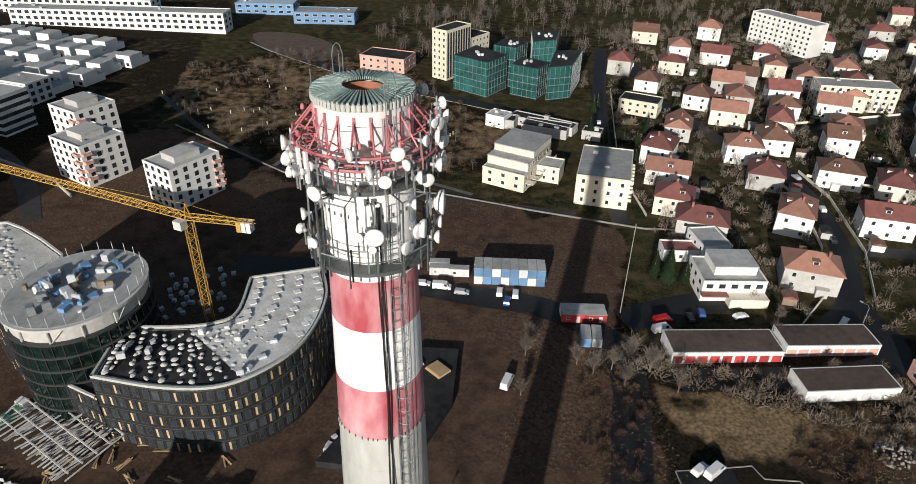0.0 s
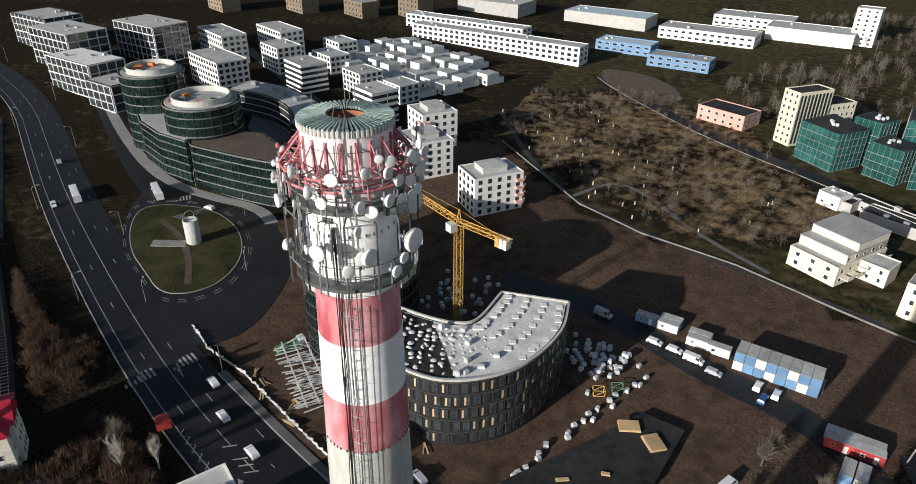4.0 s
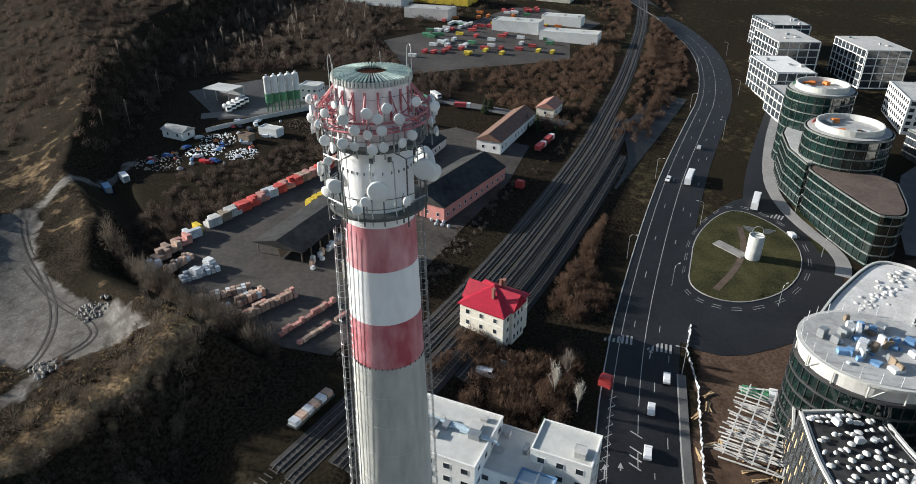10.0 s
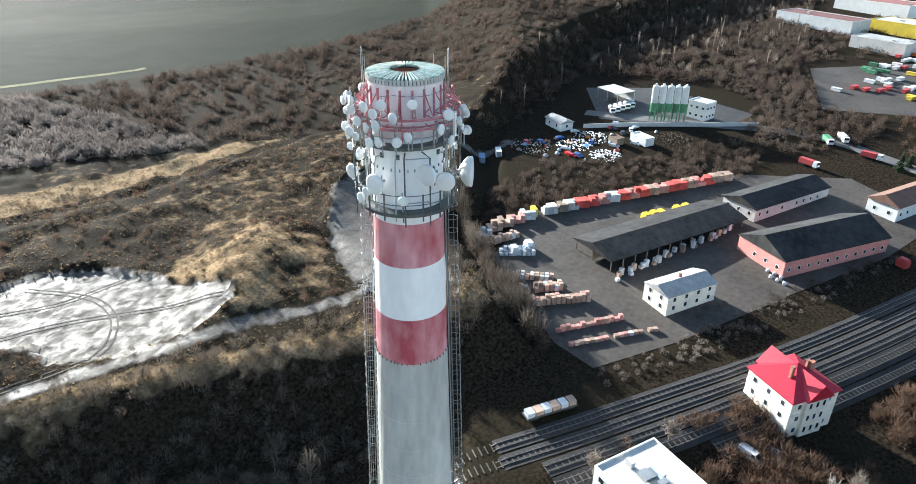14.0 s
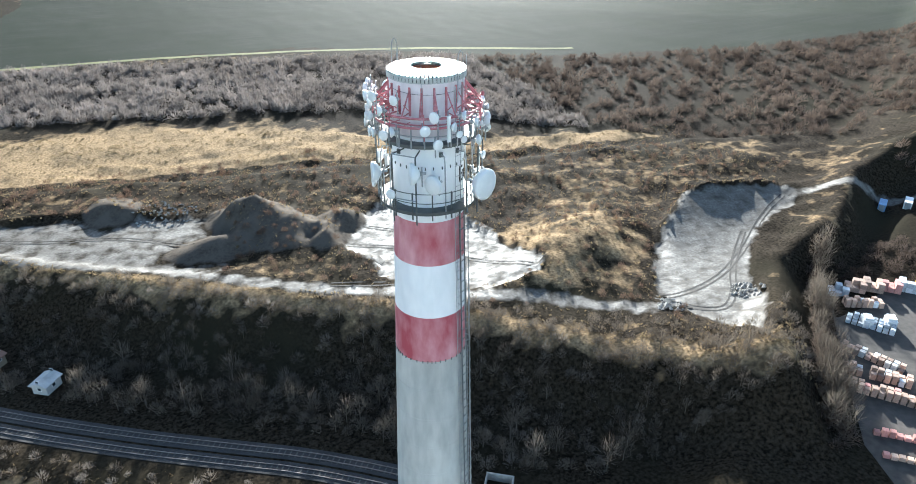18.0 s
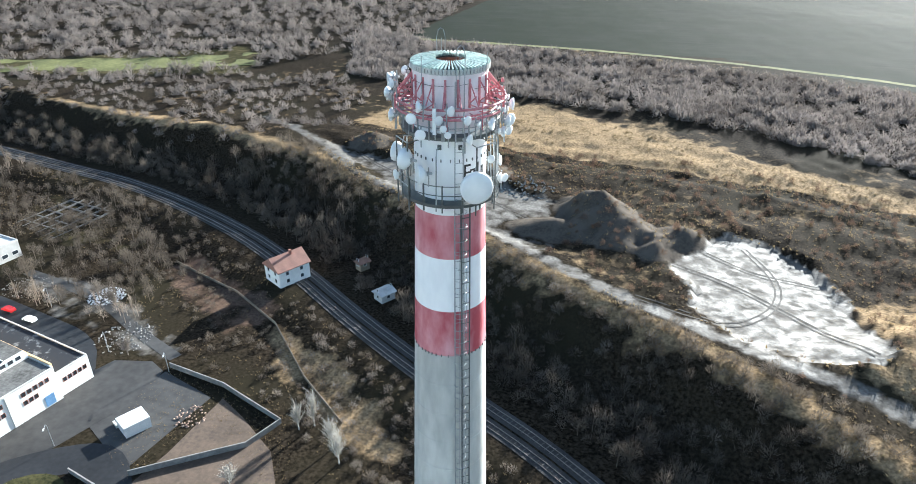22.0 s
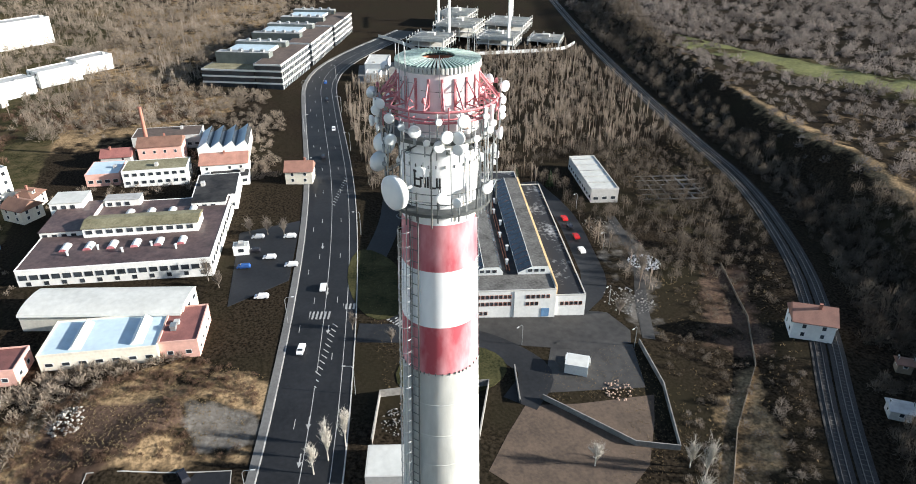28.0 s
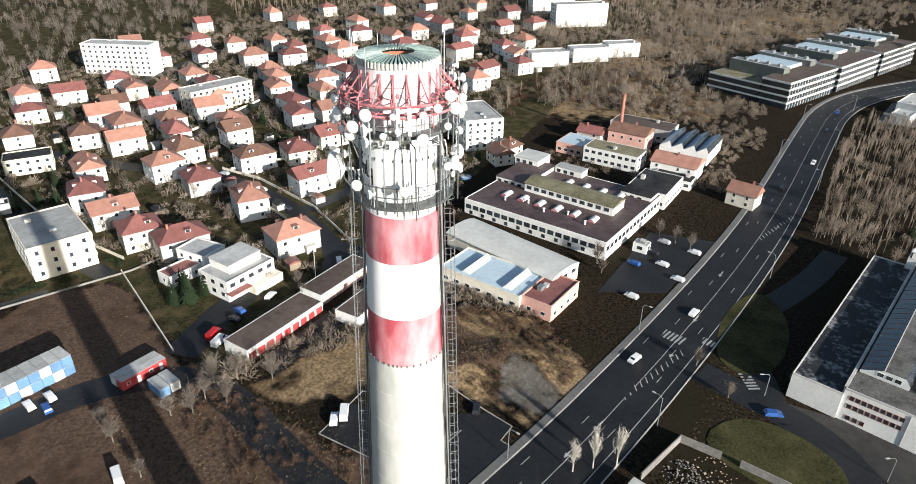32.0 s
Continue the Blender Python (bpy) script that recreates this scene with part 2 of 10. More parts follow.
RUTMUD = mat("wet_wheel_rut", (0.040, 0.035, 0.030), 0.8, var=0.5, s1=1.5, s2=0.2, bump=0.3, spec=0.15)
# twig colour darkened to carry the shade of the north-facing embankment
SHADETWIG = mat("dark_bare_twigs", (0.075, 0.060, 0.048), 0.95, var=0.35, s1=0.35, s2=0.05, bump=0.0, tint=(0.18, 0.15, 0.12), spec=0.1)
OLDWALL = mat("dark_weathered_concrete", (0.21, 0.20, 0.185), 0.9, var=0.35, s1=1.5, s2=0.3)
TWIGR = mat("rusty_bare_twigs", (0.120, 0.078, 0.055), 0.95, var=0.35, s1=0.5, s2=0.05, bump=0.0, spec=0.1)
BARK = mat("grey_bark", (0.20, 0.17, 0.14), 0.95, var=0.3, spec=0.1)
BIRCH = mat("pale_birch_bark", (0.46, 0.43, 0.38), 0.9, var=0.25, spec=0.1)
NEEDLE = mat("spruce_needles", (0.035, 0.055, 0.028), 0.9, var=0.4, s1=2, bump=0.0, spec=0.1)
TUFT = mat("dry_grass_tufts", (0.22, 0.165, 0.095), 0.95, var=0.4, s1=1, s2=0.1, bump=0.0, spec=0.1)
BIRCHTWIG = mat("warm_birch_twigs", (0.26, 0.205, 0.155), 0.95, var=0.35, s1=0.3, s2=0.03, bump=0.0, tint=(0.46, 0.385, 0.315), spec=0.1)
MEADOW = mat("pale_green_meadow", (0.085, 0.092, 0.035), 0.95, var=0.35, s1=0.5, s2=0.05, bump=0.2, tint=(0.15, 0.15, 0.062), spec=0.1)
ROCK = mat("broken_stone", (0.30, 0.28, 0.25), 0.95, var=0.3, s1=1.5)
SOIL = mat("dark_soil_heap", (0.085, 0.058, 0.040), 0.95, var=0.4, s1=1.2, bump=0.5)
INK = mat("black_spray_paint", (0.02, 0.02, 0.02), 0.8, bump=0.0)
LAWN = mat("winter_lawn", (0.017, 0.021, 0.008), 0.95, var=0.4, s1=1.6, s2=0.12, bump=0.4, tint=(0.070, 0.064, 0.027), spec=0.1)
YARDM = mat("worn_brownish_yard", (0.056, 0.048, 0.041), 0.75, var=0.45, s1=0.6, s2=0.07, bump=0.12, rnd=0.05, spec=0.3)


def see_through(m, share):
    """Fine twigs and leaves let some of the light through."""
    n, l = m.node_tree.nodes, m.node_tree.links
    b = n["Principled BSDF"]
    tr, mx = n.new("ShaderNodeBsdfTranslucent"), n.new("ShaderNodeMixShader")
    l.new(b.inputs["Base Color"].links[0].from_socket, tr.inputs["Color"])
    mx.inputs[0].default_value = share
    l.new(b.outputs[0], mx.inputs[1])
    l.new(tr.outputs[0], mx.inputs[2])
    l.new(mx.outputs[0], n["Material Output"].inputs["Surface"])


for m in (TWIG, BIRCHTWIG, PALETWIG, HILLTWIG, WESTTWIG, SHADETWIG, TWIGR, TUFT, NEEDLE):
    see_through(m, 0.35)


# ---------------------------------------------------------------- mesh kit
class Kit:
    """Collects faces of one part, with a material slot for each face."""

    def __init__(self):
        self.v, self.f, self.m = [], [], []

    def face(self, pts, k=0):
        i = len(self.v)
        self.v += [tuple(p) for p in pts]
        self.f.append(tuple(range(i, i + len(pts))))
        self.m.append(k)

    def box(self, x0, y0, z0, x1, y1, z1, k=0):
        i = len(self.v)
        self.v += [(x0, y0, z0), (x1, y0, z0), (x1, y1, z0), (x0, y1, z0), (x0, y0, z1), (x1, y0, z1), (x1, y1, z1), (x0, y1, z1)]
        for q in ((0, 3, 2, 1), (4, 5, 6, 7), (0, 1, 5, 4), (1, 2, 6, 5), (2, 3, 7, 6), (3, 0, 4, 7)):
            self.f.append(tuple(i + a for a in q))
            self.m.append(k)
        return self

    def prism(self, poly, z0, z1, k=0, top=None):
        n, i = len(poly), len(self.v)
        self.v += [(x, y, z0) for x, y in poly] + [(x, y, z1) for x, y in poly]
        for a in range(n):
            b = (a + 1) % n
            self.f.append((i + a, i + b, i + n + b, i + n + a))
            self.m.append(k)
        self.f.append(tuple(range(i + n, i + 2 * n)))
        self.m.append(k if top is None else top)
        self.f.append(tuple(reversed(range(i, i + n))))
        self.m.append(k)
        return self

    def lathe(self, prof, n=24, k=0, c=(0, 0)):
        """Rings of (radius, height), from below upwards."""
        i = len(self.v)
        for r, z in prof:
            self.v += [(c[0] + r * math.cos(2 * math.pi * a / n), c[1] + r * math.sin(2 * math.pi * a / n), z) for a in range(n)]
        for s in range(len(prof) - 1):
            for a in range(n):
                b = (a + 1) % n
                self.f.append((i + s * n + a, i + s * n + b, i + (s + 1) * n + b, i + (s + 1) * n + a))
                self.m.append(k)
        return self

    def cap(self, r, z, n=24, k=0, c=(0, 0)):
        self.face([(c[0] + r * math.cos(2 * math.pi * a / n), c[1] + r * math.sin(2 * math.pi * a / n), z) for a in range(n)], k)
        return self

    def rod(self, a, b, r, n=5, k=0, r2=None):
        a, b = Vector(a), Vector(b)
        w = (b - a).normalized()
        u = w.cross(Vector((0, 0, 1)) if abs(w.z) < 0.9 else Vector((1, 0, 0))).normalized()
        s = w.cross(u)
        i = len(self.v)
        for p, rr in ((a, r), (b, r if r2 is None else r2)):
            self.v += [tuple(p + (u * math.cos(2 * math.pi * j / n) + s * math.sin(2 * math.pi * j / n)) * rr) for j in range(n)]
        for j in range(n):
            q = (j + 1) % n
            self.f.append((i + j, i + q, i + n + q, i + n + j))
            self.m.append(k)
        self.f += [tuple(reversed(range(i, i + n))), tuple(range(i + n, i + 2 * n))]
        self.m += [k, k]
        return self

    def tube(self, pts, r, n=4, k=0, closed=False):
        """One bent pipe through points."""
        P, i, m = [Vector(p) for p in pts], len(self.v), len(pts)
        for j in range(m):
            a, b = (P[j - 1], P[(j + 1) % m]) if closed else (P[max(j - 1, 0)], P[min(j + 1, m - 1)])
            w = (b - a).normalized()
            u = w.cross(Vector((0, 0, 1)) if abs(w.z) < 0.9 else Vector((1, 0, 0))).normalized()
            s = w.cross(u)
            self.v += [tuple(P[j] + (u * math.cos(2 * math.pi * q / n) + s * math.sin(2 * math.pi * q / n)) * r) for q in range(n)]
        for j in range(m if closed else m - 1):
            o, e = i + j * n, i + ((j + 1) % m) * n
            for q in range(n):
                p = (q + 1) % n
                self.f.append((o + q, o + p, e + p, e + q))
                self.m.append(k)
        return self

    def mesh(self, name, mats, smooth=False):
        me = bpy.data.meshes.new(name)
        me.from_pydata(self.v, [], self.f)
        for m in mats:
            me.materials.append(m)
        if len(mats) > 1:
            me.polygons.foreach_set("material_index", self.m)
        if smooth:
            me.polygons.foreach_set("use_smooth", [True] * len(self.f))
        me.update()
        return me


def put(name, me, parent=None, m=None, label=""):
    ob = new(name, me)
    if parent is not None:
        ob.parent = parent
    if m is not None:
        ob.matrix_basis = m
    return tagged(ob, label) if label else ob


def part(name, kit, mats, parent, label="", m=None, smooth=False):
    return put(name, kit.mesh(name, mats if isinstance(mats, (list, tuple)) else [mats], smooth), parent, m, label)


def thing(name, label, category, m, group="", kind=""):
    ob = new(name)
    ob.empty_display_size = 0.5
    ob.matrix_basis = m
    return tagged(ob, label, category, group, kind)


SHARED = {}


def shared(key, build, mats, smooth=False):
    """One mesh for all alike pieces."""
    if key not in SHARED:
        k = Kit()
        build(k)
        SHARED[key] = k.mesh(str(key[0]), mats, smooth)
    return SHARED[key]


def window_mesh(w, h, frame_mat=None, pane=None, sill=True):
    """A window facing -y, centred on x, its sill at z = 0; the frame stands proud of the wall, the pane lies back in it."""
    fm, pm = frame_mat or FRAMEW, pane or GLASS

    def build(k):
        t, x = 0.09, w / 2
        rings = [[(-x, 0.02, 0), (x, 0.02, 0), (x, 0.02, h), (-x, 0.02, h)], [(-x, -0.06, 0), (x, -0.06, 0), (x, -0.06, h), (-x, -0.06, h)],
                 [(-x + t, -0.06, t), (x - t, -0.06, t), (x - t, -0.06, h - t), (-x + t, -0.06, h - t)], [(-x + t, -0.01, t), (x - t, -0.01, t), (x - t, -0.01, h - t), (-x + t, -0.01, h - t)]]
        k.v = [p for r in rings for p in r]
        for r in range(3):
            for i in range(4):
                j = (i + 1) % 4
                k.f.append((r * 4 + i, r * 4 + j, r * 4 + 4 + j, r * 4 + 4 + i))
                k.m.append(0)
        k.f.append((12, 13, 14, 15))
        k.m.append(1)
    return shared(("window", round(w, 2), round(h, 2), fm.name, pm.name, sill), build, [fm, pm])


def side_pose(w, d, side, u, z):
    """The place of a piece on one of four walls of a w x d block; u runs along the wall from its middle."""
    if side == 0:
        return pose(u, -d / 2, z)
    if side == 1:
        return pose(w / 2, u, z, 0, 0, 90)
    if side == 2:
        return pose(-u, d / 2, z, 0, 0, 180)
    return pose(-w / 2, -u, z, 0, 0, -90)


def windows(parent, w, d, z0, floors, storey, ww, wh, gap, sides=(0, 1, 2, 3), frame_mat=None, pane=None, sill=True, skip=0.0, seed=1, sz=0.95):
    rnd = random.Random(seed)
    me = window_mesh(ww, wh, frame_mat, pane, sill)
    at, turn = parent.matrix_basis.translation, parent.matrix_basis.to_3x3()
    for s in sides:
        out = turn @ Vector(((0, -1, 0), (1, 0, 0), (0, 1, 0), (-1, 0, 0))[s])
        if math.hypot(at.x, at.y) > 130 and out.dot(at) > 0.25 * at.length:
            continue  # far walls turned to the open country stay blind
        length = w if s in (0, 2) else d
        n = max(1, int((length - 0.8) / gap))
        for f in range(floors):
            for i in range(n):
                if rnd.random() >= skip:
                    put("window", me, parent, side_pose(w, d, s, (i - (n - 1) / 2) * length / (n + 0.15), z0 + f * storey + sz))


def along(p0, p1, depth):
    """The pose and width of a block whose front runs from p0 to p1, with the block on the left of that line."""
    a, b = Vector(p0), Vector(p1)
    w = b - a
    nrm = Vector((-w.y, w.x)).normalized()
    c = (a + b) / 2 + nrm * depth / 2
    return c.x, c.y, math.degrees(math.atan2(w.y, w.x)), w.length


# ---------------------------------------------------------------- the ground
RAIL = [(-700, 318), (-475, 224), (-405, 190), (-327, 151), (-272, 120), (-233, 98), (-184, 66), (-138, 34), (-104, 6), (-74, -18), (-40, -49), (-8, -76), (19, -93), (37, -105), (59, -121), (85, -142), (122, -167), (182, -195), (234, -206), (336, -232), (500, -281), (800, -380)]
YARD = [(-60, 40), (-104, -24), (-128, -46), (-153, -69), (-182, -75), (-222, -98), (-262, -101), (-300, -108), (-420, -110), (-640, -60)]
MAINROAD = [(-640, 262), (-509, 252), (-460, 251), (-385, 237), (-305, 201), (-247, 161), (-198, 128), (-140, 93), (-93, 67), (-54, 50), (0, 31), (70, 9), (132, -6), (185, -17), (239, -26), (330, -36), (400, -45), (455, -72), (540, -140)]


def line_dist(px, py, line):
    """Distance to a line of points, signed: positive on the right of its way."""
    best, sign = np.full(px.shape, 1e9), np.zeros(px.shape)
    for (ax, ay), (bx, by) in zip(line[:-1], line[1:]):
        dx, dy = bx - ax, by - ay
        t = np.clip(((px - ax) * dx + (py - ay) * dy) / (dx * dx + dy * dy), 0, 1)
        ex, ey = px - ax - t * dx, py - ay - t * dy
        dd = np.hypot(ex, ey)
        near = dd < best
        best = np.where(near, dd, best)
        sign = np.where(near, np.sign(ex * dy - ey * dx), sign)
    return best * sign


def step(x):
    x = np.clip(x, 0, 1)
    return x * x * (3 - 2 * x)


def inside(px, py, poly):
    hit = np.zeros(px.shape, bool)
    for (ax, ay), (bx, by) in zip(poly, poly[1:] + poly[:1]):
        if ay != by:
            hit ^= ((ay > py) != (by > py)) & (px < (bx - ax) * (py - ay) / (by - ay) + ax)
    return hit


def lumps(px, py, size, seed):
    """Smooth value noise between 0 and 1."""
    g = np.random.RandomState(seed).rand(64, 64)
    x, y = px / size, py / size
    i, j = np.floor(x).astype(int), np.floor(y).astype(int)
    fx, fy = step(x - i), step(y - j)
    q = lambda a, b: g[a % 64, b % 64]
    return (q(i, j) * (1 - fx) + q(i + 1, j) * fx) * (1 - fy) + (q(i, j + 1) * (1 - fx) + q(i + 1, j + 1) * fx) * fy


def bumpat(px, py, x, y, sx, sy, turn=0.0):
    c, s = math.cos(radians(turn)), math.sin(radians(turn))
    u, v = (px - x) * c + (py - y) * s, -(px - x) * s + (py - y) * c
    return np.exp(-0.5 * ((u / sx) ** 2 + (v / sy) ** 2))


PITS = [[(-48, -174), (-60, -170), (-70, -160), (-74, -143), (-80, -117), (-74, -107), (-58, -107), (-44, -115), (-33, -126), (-36, -136), (-30, -143), (-26, -154), (-34, -163)],
        [(-145, -130), (-118, -111), (-101, -88), (-104, -70), (-110, -55), (-122, -66), (-134, -84), (-148, -98), (-166, -108), (-182, -110), (-186, -122), (-174, -126), (-158, -128)],
        [(114, -230), (102, -226), (71, -210), (49, -205), (35, -199), (24, -194), (3, -184), (1, -160), (5, -146), (21, -152), (48, -171), (77, -192)]]
TRACK = [(160, -262), (112, -222), (86, -194), (60, -177), (47, -168), (24, -154), (3, -138), (-19, -123), (-44, -110), (-75, -94), (-98, -80), (-116, -84), (-140, -100), (-165, -114), (-185, -116), (-210, -106), (-240, -92)]
TAN = [(118, -258), (88, -307), (35, -307), (-35, -271), (-81, -243), (-140, -222), (-209, -210), (-198, -192), (-108, -209), (-26, -227), (40, -236), (77, -243)]
BROW = [(170, -240), (118, -250), (77, -239), (40, -231), (-26, -221), (-108, -203), (-198, -186), (-260, -160)]
HEAPS = ((-9, -174, 8.5, 6, 7), (-19, -165, 5.5, 4.5, 5), (-33, -167, 5.5, 4, 4), (6, -163, 4.0, 8, 4.5), (-1, -181, 5.0, 5, 5), (-24, -152, 2.6, 3, 3), (-27, -158, 3.5, 3.5, 4), (-13, -158, 3.0, 4, 4), (36, -204, 3.5, 4.5, 6), (92, -228, 4.0, 5, 5))


CLIFF = [(-60, -40), (-92, -68), (-104, -88), (-111, -100), (-117, -110), (-127, -123), (-142, -134), (-160, -135), (-180, -132), (-190, -127), (-215, -122)]
RUTS = [[(-101, -87), (-107, -84), (-122, -85.5), (-142, -95), (-163, -109), (-182, -117)], [(-99, -86), (-110, -72), (-118, -74), (-132, -90), (-150, -104)], [(-19, -126), (-40, -118), (-54, -128), (-60, -146), (-52, -166)],
        [(-30, -150), (-46, -142), (-62, -128), (-74, -112)], [(-40, -160), (-52, -150), (-70, -148)], [(96, -219), (80, -204), (58, -190), (34, -184), (12, -166)]]


def coneat(px, py, x, y, sx, sy):
    """A tipped heap: a cone with an uneven rim."""
    r = np.hypot((px - x) / sx, (py - y) / sy) / 1.9 + 0.22 * (lumps(px, py, 4.0, 17) - 0.5)
    return np.clip(1.05 - r, 0, 1)


def height(px, py):
    px, py = np.asarray(px, float), np.asarray(py, float)
    d = line_dist(px, py, RAIL)
    z = 3.0 * step((d + 26) / 16)
    plateau = np.minimum(step((d - 19) / 23), step(line_dist(px, py, YARD[::-1]) / 18))
    z = z + 12.5 * plateau + plateau * np.clip(d - 130, 0, 400) * 0.035
    pit = np.maximum.reduce([inside(px, py, q) for q in PITS]) * 1.0
    z = z + plateau * (sum(h * coneat(px, py, x, y, sx, sy) for x, y, h, sx, sy in HEAPS) + 6.5 * bumpat(px, py, -92, -120, 9, 24, -60) + 8.5 * step((line_dist(px, py, CLIFF) - 0.5) / 5) * bumpat(px, py, -150, -138, 34, 17, 6)
                       + 2.5 * step((line_dist(px, py, BROW) + 4) / 8) - 1.3 * pit + (1 - pit) * step((np.abs(line_dist(px, py, TRACK)) - 2.5) / 5) * (1 - step((d - 190) / 60)) * (1.8 * (lumps(px, py, 14, 3) - 0.5) + 1.3 * (lumps(px, py, 5, 4) - 0.5)) + 0.08 * (lumps(px, py, 4, 6) - 0.5))
    hill = step(-line_dist(px, py, [(-130, 330), (-80, 262), (-31, 212), (-5, 197), (27, 187), (60, 170), (84, 158), (120, 150)][::-1]) / 30)
    z = z + hill * 7.0 * bumpat(px, py, -20, 268, 60, 38, -38)
    z = z + 3.2 * bumpat(px, py, 98, 38, 13, 6, -50) + 2.0 * bumpat(px, py, 112, 50, 8, 8)
    far = np.clip((np.hypot(px, py) - 520) / 900, 0, 1)
    return z + far * 4 * (lumps(px, py, 500, 9)) + 0.35 * (lumps(px, py, 9, 5) - 0.5) * step((np.abs(d) - 8) / 12) * (plateau > 0.02)


def ground_z(x, y):
    return float(height(np.array([x]), np.array([y]))[0])


SHRUB = [(193, -490), (150, -348), (64, -326), (-38, -296), (-62, -290), (-177, -218), (-225, -162), (-300, -130), (-420, -125), (-640, -90), (-640, -250), (-373, -306), (-177, -368), (-63, -403), (142, -447)]
FIELD = [(150, -455), (-77, -432), (-177, -374), (-373, -312), (-640, -256), (-1500, -300), (-1500, -2500), (300, -2500), (110, -680)]
GREENF = [(410, -300), (243, -410), (212, -335), (318, -307)]
BUILDSITE = [(-110, 96), (-60, 66), (0, 44), (54, 30), (58, 62), (62, 92), (66, 110), (84, 156), (30, 184), (-30, 208), (-78, 260), (-128, 236), (-130, 168)]
xs = np.concatenate([np.linspace(-3600, -700, 14)[:-1], np.linspace(-700, -260, 75)[:-1], np.linspace(-260, 170, 216)[:-1], np.linspace(170, 700, 90)[:-1], np.linspace(700, 3600, 14)])
ys = np.concatenate([np.linspace(-3600, -700, 14)[:-1], np.linspace(-700, -260, 75)[:-1], np.linspace(-260, 200, 231)[:-1], np.linspace(200, 700, 85)[:-1], np.linspace(700, 3600, 14)])
GX, GY = np.meshgrid(xs, ys)
GZ = height(GX, GY)
raild = line_dist(GX, GY, RAIL)
wob = 8 * (lumps(GX, GY, 11, 21) - 0.5)
zone = np.zeros(GX.shape + (4,))
zone2 = np.zeros(GX.shape + (4,))
plat = np.minimum(step((raild - 19) / 23), step(line_dist(GX, GY, YARD[::-1]) / 18))
zone[..., 0] = np.maximum.reduce([inside(GX + wob, GY, TAN) * 1.0, (plat > 0.6) * ~inside(GX, GY, [(120, -700), (120, -440), (215, -330), (240, -250), (330, -245), (700, -330), (700, -700)]) * (0.02 + 0.3 * lumps(GX, GY, 22, 8) + 0.24 * lumps(GX, GY, 6, 18)), ((raild > 38) & (raild < 45)) * (plat > 0.7) * 0.8])
ROADSIDE = [(70, 62), (90, 53), (84, 18), (108, 8), (128, 30), (114, 72), (98, 72), (60, 88)]
zone[..., 0] = np.maximum(zone[..., 0], inside(GX + wob, GY, ROADSIDE) * (0.35 + 0.6 * lumps(GX, GY, 8, 14)))
zone[..., 0] *= ~inside(GX, GY, SHRUB)
zone[..., 0] = np.maximum(zone[..., 0], inside(GX + wob, GY + wob, [(285, 128), (296, 66), (335, 20), (395, 30), (420, 75), (380, 125)]) * (0.2 + 0.55 * lumps(GX, GY, 14, 24)))
zone[..., 0] = np.maximum(zone[..., 0], (np.hypot(GX + 92, GY + 120) < 26) * (0.25 + 0.6 * lumps(GX, GY, 5, 19)))
brow = line_dist(GX, GY, BROW)
zone[..., 0] *= 1 - 0.9 * ((np.abs(brow + 3) < 9) & (plat > 0.6))
for mx, my, mh, sx, sy in HEAPS:
    zone[..., 0] *= 1 - bumpat(GX, GY, mx, my, sx * 1.3, sy * 1.3)
zone[..., 1] = np.maximum(inside(GX + wob, GY, GREENF) * 1.0, ((GY > 90) & ~inside(GX, GY, BUILDSITE)) * (np.where(GX > -90, 0.45, 0.05) + 0.5 * lumps(GX, GY, 30, 12)))
zone[..., 2] = inside(GX + wob, GY + wob, BUILDSITE) * 1.0
for q, w_ in zip(PITS, (1.0, 0.95, 0.62)):
    zone2[..., 0] = np.maximum(zone2[..., 0], inside(GX + wob * 0.5, GY + wob * 0.4, q) * w_)
zone2[..., 0] = np.maximum(zone2[..., 0], inside(GX, GY, [(107, 32), (105, 24), (97, 14), (88, 15), (89, 28), (98, 31)]) * 0.9)
zone[..., 2] = np.maximum(zone[..., 2], inside(GX, GY, [(112, 58), (107, 32), (98, 31), (92, 44), (84, 60), (100, 64)]) * 1.0)
zone2[..., 0] = np.maximum(zone2[..., 0], (np.abs(line_dist(GX, GY, TRACK)) < 2.6) * 0.85)
zone[..., 0] = np.maximum(zone[..., 0], inside(GX + wob * 0.4, GY + wob * 0.4, [(80, -103), (80, -114), (50, -95), (27, -74), (33, -66), (60, -84)]) * (0.35 + 0.6 * lumps(GX, GY, 5, 33)))
zone[..., 2] = np.maximum(zone[..., 2], inside(GX + wob, GY + wob * 0.5, [(134, -134), (127, -149), (78, -116), (90, -106)]) * (0.3 + 0.7 * lumps(GX, GY, 5, 34)))
zone[..., 1] = np.maximum(zone[..., 1], inside(GX + wob, GY + wob, [(218, -160), (222, -192), (142, -147), (146, -128)]) * (0.1 + 0.6 * lumps(GX, GY, 7, 35)))
zone2[..., 0] = np.maximum(zone2[..., 0], inside(GX + wob * 0.3, GY, [(172, -119), (160, -124), (136, -119), (98, -97), (101, -88), (146, -102)]) * (0.25 + 0.6 * lumps(GX, GY, 5, 36)))
zone2[..., 1] = inside(GX, GY, FIELD)
